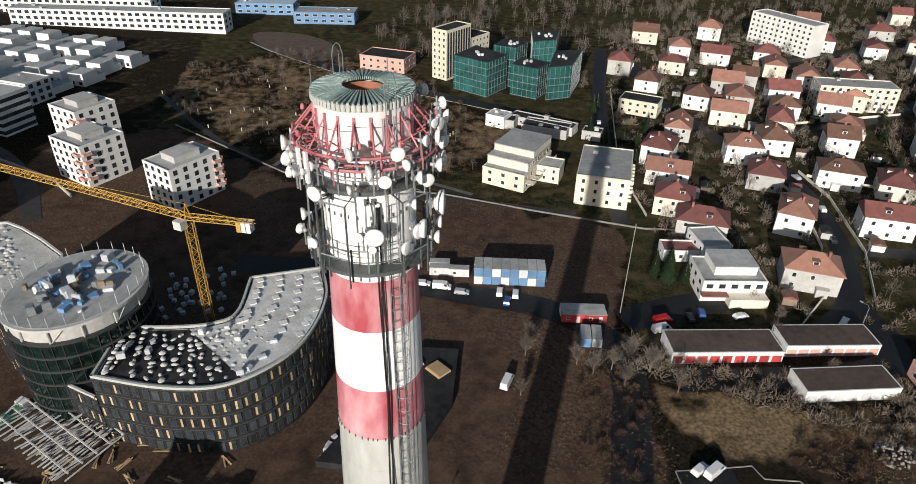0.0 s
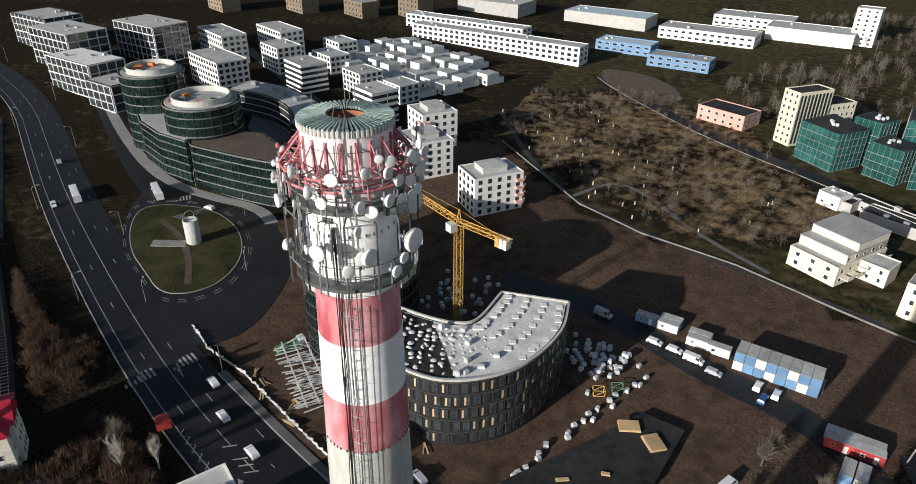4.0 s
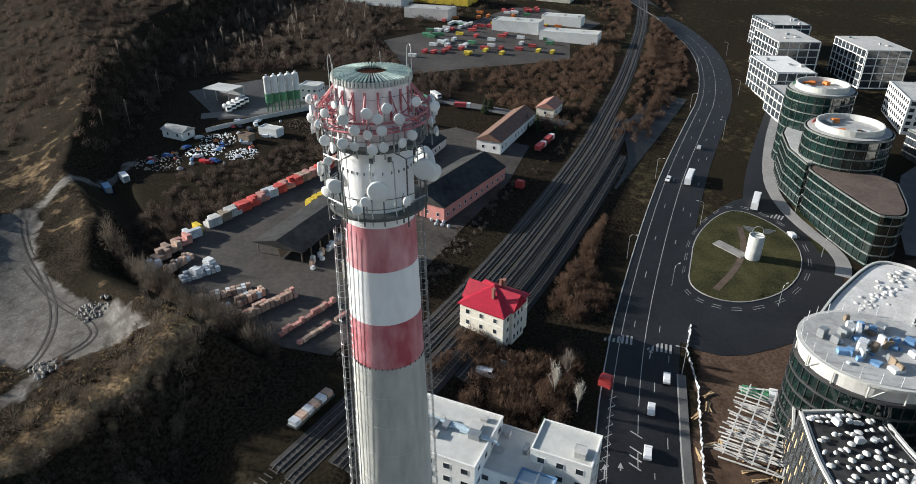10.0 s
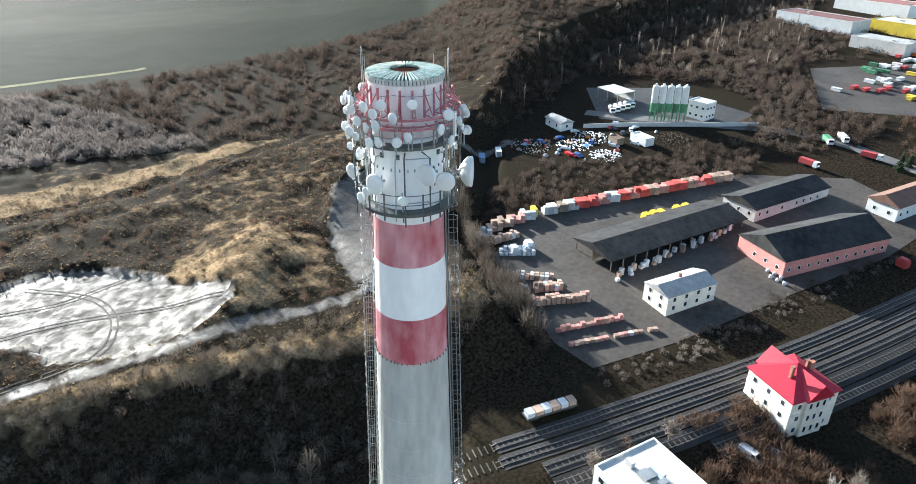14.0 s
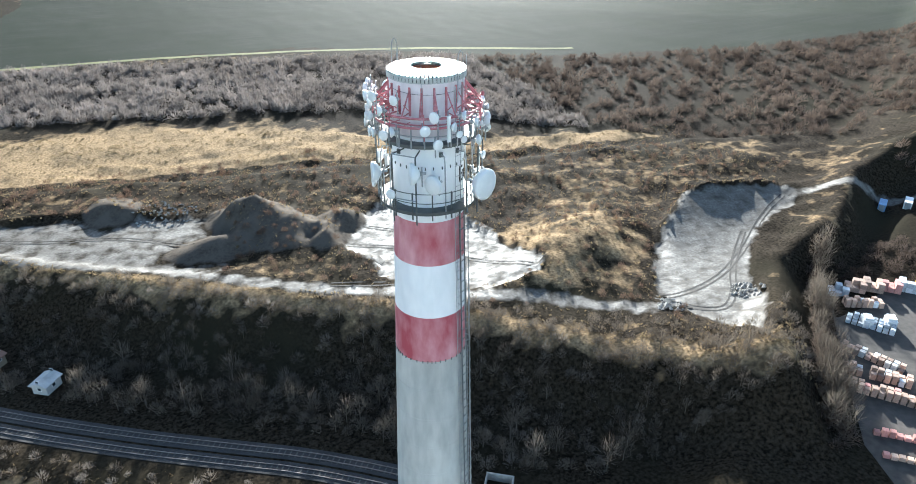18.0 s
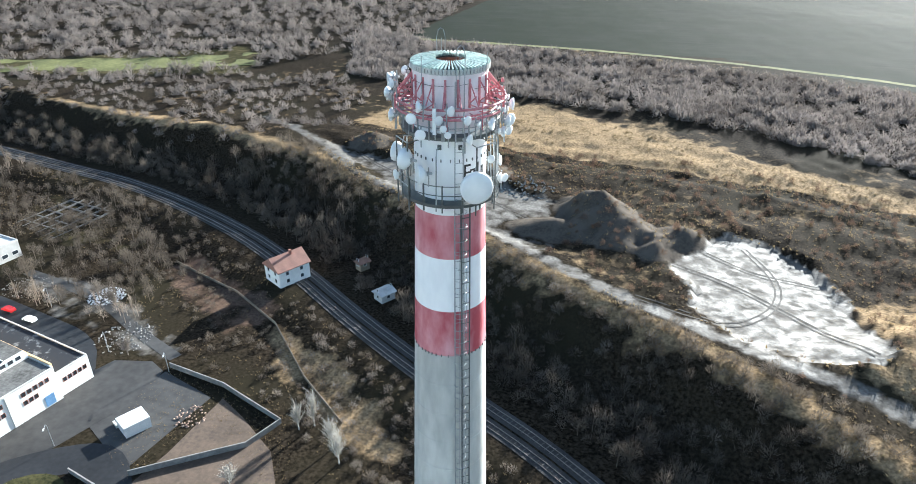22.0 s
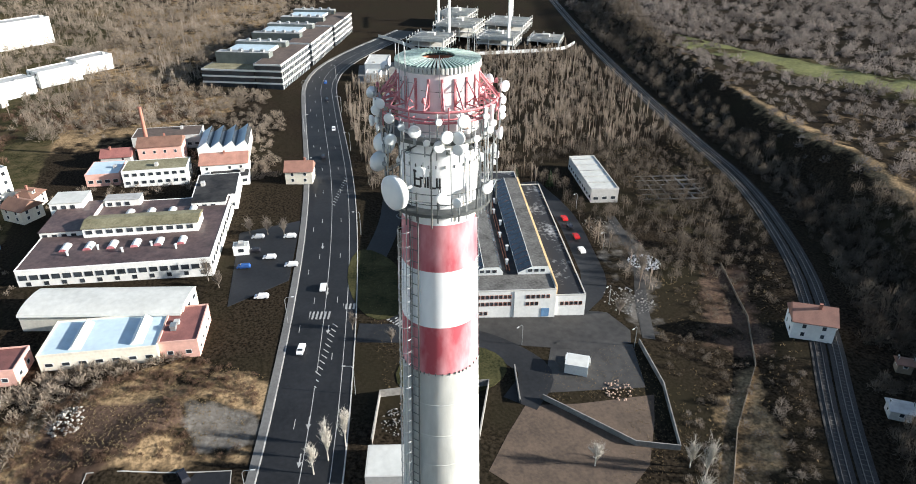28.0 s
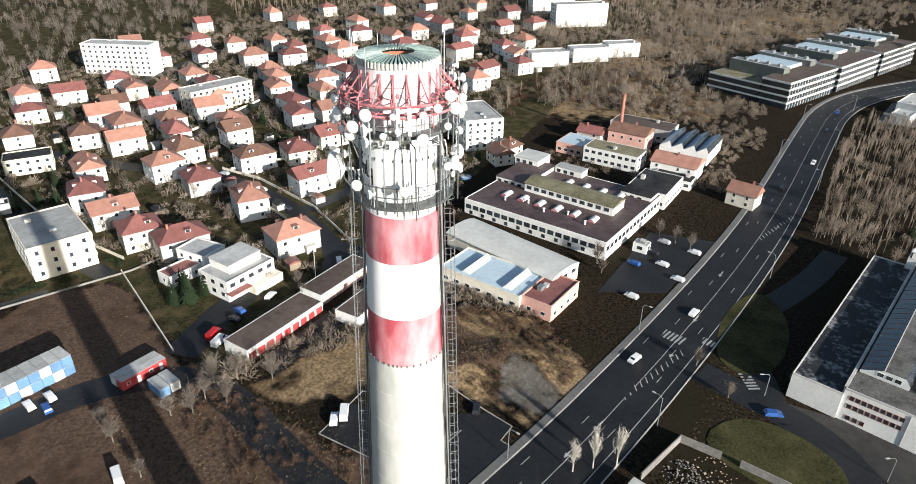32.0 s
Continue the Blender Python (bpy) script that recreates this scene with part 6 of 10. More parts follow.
# ---------------------------------------------------------------- glass offices
def glazed(name, label, poly, h, roofm, floors, m=TEALGLASS, band=BANDM, step_=3.2):
    t = thing(name, label, "office building", pose(0, 0, 0))
    part("wall", Kit().prism(poly, -1, h), m, t, "dark green glass wall")
    part("roof", Kit().prism(inward(poly, 0.6), h, h + 0.15), roofm, t)
    part("roof_edge", Kit().prism(inward(poly, -0.35), h - 0.6, h), BANDM, t)
    for f in range(floors):
        part("floor_band", Kit().prism(inward(poly, -0.18), f * h / floors, f * h / floors + 0.45), band, t, "dark metal floor band")
    me = shared(("fin", h), lambda k: k.box(-0.07, -0.22, 0, 0.07, 0.02, h - 0.6), [FRAMED])
    for p, a in spread(poly + poly[:1], step_):
        put("fin", me, t, pose(p.x, p.y, 0, 0, 0, a))
    return t
def ccw(poly):
    s = sum((a[0] * b[1] - b[0] * a[1]) for a, b in zip(poly, poly[1:] + poly[:1]))
    return poly if s > 0 else poly[::-1]
prow = ccw([(p.x, p.y) for p in curve([(-168, 178), (-172, 162), (-160, 158.8), (-134, 157.5), (-129.5, 160), (-129, 164.5), (-134, 170), (-152, 181)], 3)])
glazed("glass_prow_office", "wedge-shaped glass office with a brown planted roof", prow, 18, ROOFM, 5)
link = ccw([(-232, 200), (-222, 186), (-205, 172), (-188, 164), (-172, 161), (-170, 179), (-190, 190), (-214, 206)])
glazed("glass_link_office", "curved dark glass office wing along the street", link, 17, ROOFG, 5)
for cx, cy, r, h in ((-176, 177, 14.5, 29), (-213, 191, 13, 32)):
    poly = [(cx + r * math.cos(2 * math.pi * i / 40), cy + r * math.sin(2 * math.pi * i / 40)) for i in range(40)]
    t = glazed("round_glass_tower", "round dark glass office tower with a pale roof drum", poly, h, ROOFG, 8)
    part("roof_drum", Kit().lathe([(r * 0.78, h), (r * 0.78, h + 2.4), (r * 0.74, h + 2.4), (r * 0.74, h + 0.2)], 40, c=(cx, cy)), ROOFL, t, "pale parapet drum")
    part("sign_bars", Kit().box(-4.5, -0.1, 0, 4.5, 0.1, 1.1), CONTR if cx > -190 else CONTG, t, "plain coloured sign bar", pose(cx, cy, h + 0.7, 0, 0, -50) @ pose(0, -r * 0.79, 0))
    for i in range(7):
        a = rr.uniform(0, 6.28)
        part("roof_unit", Kit().box(-1.3, -0.9, 0, 1.3, 0.9, 1.4), (CONTO, STEEL, FOIL)[i % 3], t, "", pose(cx + r * 0.5 * math.cos(a), cy + r * 0.5 * math.sin(a), h + 0.15, 0, 0, rr.uniform(0, 90)))
arc2o, arc2i = curve([(-143, 206), (-150, 222), (-165, 237), (-190, 250), (-215, 254)], 5), curve([(-215, 238), (-192, 235), (-174, 226), (-162, 214), (-158, 206)], 5)
glazed("curved_grey_office", "long curved grey office wing with roof plant", ccw([(p.x, p.y) for p in arc2o + arc2i]), 13, ROOFG, 4, GLASS, WALLG, 2.6)
for i in range(8):
    p = arc2o[int(i * 2.3) + 2].lerp(arc2i[-(int(i * 2.3) + 3)], 0.5)
    tagged(part("roof_unit", Kit().box(-2.2, -1.2, 0, 2.2, 1.2, 1.8).box(-1.8, -0.8, 1.8, 1.8, 0.8, 2.0), STEEL, None, "", pose(p.x, p.y, 13.15, 0, 0, 130 + i * 5)), "grey ventilation unit on an office roof", "roof plant", "ventilation units")
# sculpture on the island
st = thing("sculpture", "concrete drum carrying a winged metal ring on the traffic island", "sculpture", pose(-140, 125, 0.2))
part("drum", Kit().lathe([(2.4, -0.1), (2.4, 8.4), (2.1, 8.4), (2.1, 8.0), (0.01, 8.0)], 32), CONC, st, "", None, True)
k = Kit()
for i in range(20):
    a, b = 2 * math.pi * i / 20, 2 * math.pi * (i + 1) / 20
    k.rod((1.6 * math.cos(a), 0, 9.9 + 1.6 * math.sin(a)), (1.6 * math.cos(b), 0, 9.9 + 1.6 * math.sin(b)), 0.16, 5)
part("ring", k, STEEL, st, "", pose(0, 0, 0, 0, 0, 60))
for s in (-1, 1):
    k = Kit()
    for j in range(4):
        k.box(s * 1.7, -0.1, 9.4 + j * 0.42, s * (3.4 + j * 0.5), 0.1, 9.68 + j * 0.42)
    part("wing", k, STEEL, st, "", pose(0, 0, 0, 0, 0, 60))
slab("plinth", [(-150, 116.5), (-140, 121), (-142, 124.5), (-152, 120)], 0.2, 0.5, OLDWALL, "low concrete slab beside the sculpture", "slab")

# ---------------------------------------------------------------- north: stepped villas, containers, green glass, yellow tower
x, y, rz, w = along((71.5, 176), (88.5, 169), 27)
t = flat_block("apartment_villa", "cream three-storey apartment house with a flat roof", "apartment block", x, y, rz, w, 27, 11, WALLC, ROOFG, 3, (1.2, 1.6, 4.2), boxes=4, seed=5, sides=(0, 3, 1))
balconies(t, w, 27, 3, 3.5, (-6, 0, 6), 1, 3, 1.3, WALLC)
x, y, rz, w = along((42, 195.5), (55.5, 185.5), 26)
t = flat_block("stepped_villa", "cream terraced apartment house stepping up the slope", "apartment block", x, y, rz, w, 26, 6.4, WALLC, ROOFG, 2, (1.5, 1.5, 4.2), seed=6, sides=(0, 1, 3))
for i, (q, hh) in enumerate(((4, 9.6), (9, 12.4))):
    part("upper_storey", Kit().box(-w / 2 + 0.3 * i, -13 + q, 6.4, w / 2 - 0.5, 13, hh).box(-w / 2 + 0.3 * i - 0.1, -13.1 + q, hh, w / 2 - 0.4, 13.1, hh + 0.4, 1), [WALLC, ROOFG], t)
for i in range(5):
    put("window", window_mesh(1.6, 1.6), t, pose(w / 2 - 0.48, -8 + i * 4.4, 7.4, 0, 0, 90))
    part("terrace", Kit().box(0, -1.6, -0.2, 3.0, 1.6, 0).box(2.9, -1.6, 0, 3.0, 1.6, 1.0), WALLC, t, "", pose(w / 2, -10 + i * 4.8, 3.2 + (i // 2) * 1.2))
x, y, rz, w = along((57, 190), (70, 183), 9)
flat_block("link_house", "low cream house with arched openings", "house", x, y + 8, rz, w, 9, 6, WALLC, ROOFG, 2, (1.0, 1.4, 2.8), seed=8, sides=(0, 2))
ribbon("wall", [(-80, 262), (-31, 212), (-5, 197), (27, 187), (56, 172), (90, 156), (120, 150)], -0.15, 0.15, 0.6, OLDWALL, "long low retaining wall along the slope", "wall", 1.6)
ribbon("path", [(-96, 300), (-64, 245), (-37, 214), (-12, 199), (10, 189), (35, 180), (69, 166)], 1.0, 3.6, 0.14, PALEASPH, "grey path along the hillside", "path")
ribbon("path", [(-36, 216), (-23, 240), (-7, 230), (11, 206), (37, 186)], -1.0, 1.0, 0.16, PAVING, "pale path winding over the grassy hill", "path")
for quad, h, nm in (([(45.3, 299.7), (59.5, 285), (71.7, 297.5), (59, 316)], 17, 0), ([(72, 289), (83, 280), (91, 290), (80, 301)], 15, 1), ([(87.5, 278.6), (100, 281), (113.4, 307.6), (98, 306)], 16, 2), ([(86, 305), (99, 308), (106, 327), (90, 325)], 21, 3), ([(66, 305), (76, 298), (84, 308), (74, 316)], 20, 4)):
    quad = ccw(quad)
    t = thing("green_glass_block", "office block clad in green glass panels", "office building", pose(0, 0, 0), "green glass offices")
    part("wall", Kit().prism(quad, -1, h), GREENGLASS, t, "green glass cladding")
    part("roof", Kit().prism(inward(quad, 0.4), h, h + 0.1), ROOFD, t)
    part("parapet", Kit().prism(inward(quad, -0.1), h - 0.4, h + 0.02), GREENGLASS, t)
    for f in range(int(h / 3.4)):
        part("floor_band", Kit().prism(inward(quad, -0.08), f * 3.4 + 0.2, f * 3.4 + 0.45), STEEL, t)
    me = shared(("glazing_bar", h), lambda k: k.box(-0.05, -0.12, 0, 0.05, 0.02, h), [STEEL])
    for p, a in spread(quad + quad[:1], 2.6):
        put("glazing_bar", me, t, pose(p.x, p.y, 0, 0, 0, a))
    for i in range(5):
        c = sum((Vector(q) for q in quad), Vector((0, 0))) / 4
        part("roof_unit", Kit().lathe([(0.7, 0), (0.7, 1.0), (0.01, 1.2)], 10), FOIL, t, "", pose(c.x + rr.uniform(-3.5, 3.5), c.y + rr.uniform(-3.5, 3.5), h + 0.1))
x, y, rz, w = along((31.3, 321), (38, 314), 18)
t = flat_block("yellow_tower", "tall pale yellow office slab with dark window strips", "office building", x + 6, y - 2, rz, 9.5, 20, 25, WALLY, ROOFD, 8, (1.2, 1.5, 2.6), seed=9, sides=(0,))
for i in range(9):
    part("window_strip", Kit().box(-0.65, -0.06, 1, 0.65, 0.02, 24), GLASS, t, "dark vertical strip of windows", side_pose(9.5, 20, 1, -8.6 + i * 2.15, 0))
flat_block("yellow_annex", "lower pale yellow office wing", "office building", 58, 335, rz, 12, 22, 17, WALLY, ROOFD, 5, (1.3, 1.5, 2.8), seed=10, sides=(0, 1))
flat_block("pink_hall", "pink rendered low hall", "building", 15, 338, -28, 26, 16, 7, WALLP, ROOFD, 2, (1.6, 1.4, 4), seed=11, sides=(0, 1))
flat_block("yellow_house", "yellow rendered house with a flat roof", "house", 128, 260, -35, 18, 11, 6.5, WALLY, ROOFD, 2, (1.4, 1.4, 3), seed=12)
for x, y, w, d in ((78, 240, 20, 10), (62, 250, 10, 8), (96, 232, 8, 6)):
    flat_block("shed", "low grey storage shed with cluttered roof", "shed", x, y, -30, w, d, 3.6, WALLG, ROOFD, None, boxes=4, seed=int(x))


def cabin(x, y, rz, m, wall2=None, z=0.0, group="site cabins", label="white steel site cabin with small windows", roof=None):
    t = thing("site_cabin", label, "container", pose(x, y, z, 0, 0, rz), group)
    rib = [(-3.0 + i * 0.25 + q, -1.22 - 0.04 * (q in (0.06, 0.16))) for i in range(24) for q in (0, 0.06, 0.16, 0.22)]
    part("body", Kit().prism(rib + [(3.0, -1.22), (3.0, 1.22), (-3.0, 1.22)], 0.1, 2.7), m, t)
    part("roof", Kit().box(-3.02, -1.24, 2.7, 3.02, 1.24, 2.78), roof or ROOFG, t)
    put("window", window_mesh(1.0, 0.9, FRAMEW), t, pose(-1.3, -1.25, 1.0))
    part("door", Kit().box(-0.45, -0.05, 0, 0.45, 0, 2.0), CONTW, t, "", pose(1.4, -1.25, 0.15))
    return t


a, b = Vector((28.6, 131.4)), Vector((48.8, 127.6))
for lev in range(2):
    for i in range(8):
        p = a.lerp(b, (i + 0.5) / 8) + Vector((0.6, 3.0))
        cabin(p.x, p.y, -100.6, BLUE if (i + lev) % 3 else CONTW, z=lev * 2.78, label="blue and white stacked site cabin with a window", group="stacked site cabins")
stair = thing("outer_stair", "grey steel stair landing beside stacked cabins", "stair", pose(49.6, 129.6, 0, 0, 0, 80))
for i in range(12):
    part("tread", Kit().box(i * 0.28, -0.45, i * 0.23, i * 0.28 + 0.3, 0.45, i * 0.23 + 0.05), STEEL, stair)
for x, y, rz, m in ((19.5, 138, -10, CONTW), (25, 136.6, -10, CONTW), (19.8, 140.8, -10, CONTW), (5, 143.5, -10, BLUE), (11, 142.2, -10, CONTW), (11.6, 144.8, -10, BLUE), (52.5, 112, -10, CONTR), (58.5, 111, -10, CONTR), (52.8, 114.6, -10, CONTW), (58.8, 113.6, -10, BLUE), (53.5, 103.5, 76, BLUE), (56.3, 103, 76, CONTW)):
    cabin(x, y, rz, m, label={"white_container_sheet": "white steel site cabin on bare ground", "blue_painted_steel": "blue steel site cabin on bare ground", "red_container_sheet": "red steel site cabin on bare ground"}[m.name])

# ---------------------------------------------------------------- garages
def garages(p0, p1, d, n, roofm=ROOFM, doorm=RUST):
    x, y, rz, w = along(p0, p1, d)
    t = flat_block("garage_row", "white row of garages with wooden doors and a dark flat roof", "garage", x, y, rz, w, d, 3.3, WALLW, roofm, None, parapet=0.12, group="garage rows")
    me = shared(("garage_door", doorm.name), lambda k: (k.box(-1.2, -0.05, 0, 1.2, 0.02, 2.2), k.box(-0.03, -0.07, 0, 0.03, -0.05, 2.2)), [doorm])
    for i in range(n):
        put("garage_door", me, t, side_pose(w, d, 0, -w / 2 + (i + 0.5) * w / n, 0.02))
garages((72.5, 91.8), (100.5, 88.6), 9, 9, ROOFM, CONTR)
garages((102.5, 89.8), (126.5, 87), 8.5, 8, ROOFM, WALLP)
garages((98, 74), (121, 72.2), 8, 7, ROOFM, CONTW)

# ---------------------------------------------------------------- villas
ROOFS = {"O": TILEO, "R": TILER, "B": TILEB}
VILLAS = [(200, 331, "R"), (168, 317, "R"), (144, 291, "B"), (181, 280, "O"), (159, 265, "B"), (163, 243, "O"), (194, 248, "B"), (134, 231, "O"), (168, 213, "B"), (208, 222, "O"), (194, 206, "B"), (148, 183, "R"), (176, 179, "B"), (192, 168, "R"),
          (141, 151, "O"), (127, 120, "O"), (169, 143, "R"), (105, 168, "R"), (116, 208, "R"), (139, 319, "R"), (229, 287, "O"), (264, 238, "O"), (287, 222, "O"), (196, 290, "B"), (326, 276, "R"), (214, 166, "R"), (297, 194, "R"), (340, 197, "R"),
          (353, 150, "R"), (377, 136, "R"), (112, 190, "O"), (108, 152, "R"), (183, 343, "O"), (232, 255, "O"), (245, 212, "R"), (265, 190, "B"), (231, 330, "R"), (260, 300, "O"), (300, 330, "R"), (290, 265, "O"), (320, 240, "R"), (355, 255, "O"), (255, 165, "B"),
          (385, 225, "R"), (410, 250, "O"), (390, 185, "R"), (430, 200, "R"), (450, 208, "O"), (485, 194, "R"), (510, 176, "R"), (420, 165, "R"), (350, 310, "O"), (395, 300, "R"), (440, 300, "O"), (480, 260, "R"), (330, 366, "R"), (431, 380, "O"), (370, 400, "R"), (300, 400, "O"), (260, 390, "R"), (220, 380, "O"), (175, 375, "B"), (520, 240, "O"), (540, 210, "R"), (500, 310, "O"), (470, 350, "R"), (540, 290, "B"), (560, 250, "O")]
MORE = [(150, 205, "O"), (182, 232, "R"), (215, 243, "O"), (178, 262, "O"), (204, 268, "R"), (222, 306, "O"), (246, 272, "R"), (278, 250, "O"), (305, 218, "R"), (272, 212, "O"), (228, 195, "R"), (246, 188, "O"), (318, 178, "O"), (335, 225, "O"), (370, 205, "O"), (310, 296, "O"), (340, 285, "R"), (372, 280, "O"), (405, 275, "R"), (430, 240, "O"), (280, 350, "R"), (330, 330, "O"), (415, 340, "O"), (460, 235, "R"), (400, 148, "O"), (445, 160, "O"), (330, 145, "O")]
VILLAS = VILLAS + MORE
rr = random.Random(23)
for i, (x, y, r) in enumerate(VILLAS):
    w, d = rr.uniform(12, 16.5), rr.uniform(10, 12.5)
    hip = rr.random() < 0.6
    wm = (WALLW, WALLC, WALLW, WALLG)[i % 4]
    lab = {"O": "orange tiled roof", "R": "dark red tiled roof", "B": "brown tiled roof"}[r]
    house(x, y, rr.choice((-24, 66, -30, 60)) + rr.uniform(-6, 6), w, d, rr.uniform(5.8, 8.0), ROOFS[r], wm, "hip" if hip else "gable", rr.uniform(2.8, 4.2), label="rendered villa with a " + lab + " among garden trees", seed=i, wing=i % 3 == 0)
# modern white villa with terraces
t = flat_block("modern_villa", "white modern villa with stacked terraces and a red tiled porch", "house", 101, 121, -8, 18, 13, 6.4, WALLW, ROOFG, 2, (2.0, 1.6, 3.2), boxes=3, seed=31)
part("upper_storey", Kit().box(-5, -3, 6.4, 7, 6, 9.2).box(-5.2, -3.2, 9.2, 7.2, 6.2, 9.5, 1), [WALLW, ROOFG], t)
part("porch_roof", Kit().box(-9.5, -9, 3.0, -2, -6.4, 3.3), TILER, t, "red tiled porch roof")
part("terrace", Kit().box(-1.8, -10, -0.5, 9, -6.5, 2.9), WALLC, t)
flat_block("small_house", "small white house with a red flat roof", "house", 94.5, 139, -10, 11, 6.5, 3.6, WALLW, TILER, 1, (1.2, 1.3, 3), seed=32)
flat_block("white_villa", "white flat-roofed villa with a terrace", "house", 104, 139, 0, 9, 12, 6.2, WALLW, ROOFG, 2, (1.3, 1.4, 3), seed=33)
for (a, b), d, h, fl, lab in ((((214, 253), (248, 243), ), 13, 11.5, 4, "pinkish"), (((242, 372), (258, 332)), 13, 18, 6, "white")):
    x, y, rz, w = along(a, b, d)
    t = flat_block("apartment_slab", lab + " four-storey apartment slab with balconies", "apartment block", x, y, rz, w, d, h, WALLW if lab == "white" else WALLC, ROOFG, fl, (1.5, 1.5, 3.4), seed=35, boxes=3, sides=(0, 3))
    balconies(t, w, d, fl - 1, (h - 0.3) / fl, (-w / 4, 0, w / 4), 0, 2.8, 1.1, None, 3.2)
for q, h in (([(224, 148), (216, 127), (241, 128)], 14), ([(253, 127), (232, 107), (256, 101)], 14)):
    x, y, rz, w = along(q[0], q[1], 20)
    t = flat_block("apartment_villa", "white four-storey apartment villa with balconies", "apartment block", x + 2, y, rz, w, 18, h, WALLW, ROOFG, 4, (1.5, 1.5, 3.4), boxes=5, seed=36)
    balconies(t, w, 18, 3, 3.4, (-6, 0, 6), 0, 3, 1.4, None, 3.6)
    balconies(t, w, 18, 3, 3.4, (-5, 5), 1, 3, 1.4, None, 3.6)
for x, y, w, d, h, fl in ((405, 128, 26, 12, 9, 3), (432, 108, 26, 12, 9, 3), (458, 92, 24, 12, 9, 3), (545, 150, 46, 14, 18, 6), (590, 190, 40, 14, 18, 6)):
    flat_block("apartment_block", "white flat-roofed apartment block on the wooded slope", "apartment block", x, y, 130, w, d, h, WALLW, ROOFG, fl, (1.6, 1.5, 3.8), seed=int(x), boxes=2, sides=(0, 1, 3))
flat_block("low_house", "low white house with a flat grey roof", "house", 186, 126, -35, 11, 8, 4, WALLW, ROOFG, 1, (1.3, 1.3, 3), seed=40)
house(242, 88, -20, 9, 8, 4.5, TILEB, WALLC, "hip", 3, label="small cottage with a brown tiled roof", seed=71)
house(239, -13, 75, 11, 9, 5.5, TILEO, WALLC, "gable", 3.2, label="old roadside house with an orange tiled roof", seed=72, dormer=False)

# tree stakes on the young plantation of the hill, low sheds and the pond-grey street behind it
rr = random.Random(61)
stake = shared(("stake",), lambda k: (k.box(-0.16, -0.16, -0.3, 0.16, 0.16, 1.5)), [WALLC])
for i in range(84):
    x, y = rr.uniform(-98, 40), rr.uniform(196, 330)
    d_ = line_dist(np.array([x]), np.array([y]), [(-130, 330), (-80, 262), (-31, 212), (-5, 197), (27, 187), (60, 170)])[0]
    if -62 < d_ < -5:
        tagged(put("tree_guard", stake, None, pose(x, y, ground_z(x, y), 0, 0, rr.uniform(0, 90))), "pale wooden guard round a young tree on the hill", "tree guard", "tree guards on the hill")
flat_block("shed", "row of low dark-roofed sheds behind the villas", "shed", 78, 246, -38, 30, 7, 3.4, WALLG, ROOFD, 1, (1.2, 1.0, 3.5), seed=90, boxes=3)
flat_block("shed", "small grey flat-roofed block beside the sheds", "shed", 59, 251, -38, 9, 8, 5, WALLW, ROOFL, 1, (1.2, 1.0, 3.5), seed=91, boxes=2)
ribbon("road", [(-60, 395), (-41, 368), (13, 308), (57, 275), (86, 252)], -4.0, 4.0, 0.06, ASPHALT, "dark street behind the hill")
ribbon("kerb", [(-60, 395), (-41, 368), (13, 308), (57, 275), (86, 252)], -4.4, -4.0, 0.16, KERB, "pale kerb of the street behind the hill", "kerb", 0.2)
slab("terrain_patch", soften([(-70, 420), (-52, 372), (-20, 345), (-8, 372), (-30, 410)]), 0.0, 0.12, SOIL, "bare brown earth lot behind the hill", "yard")

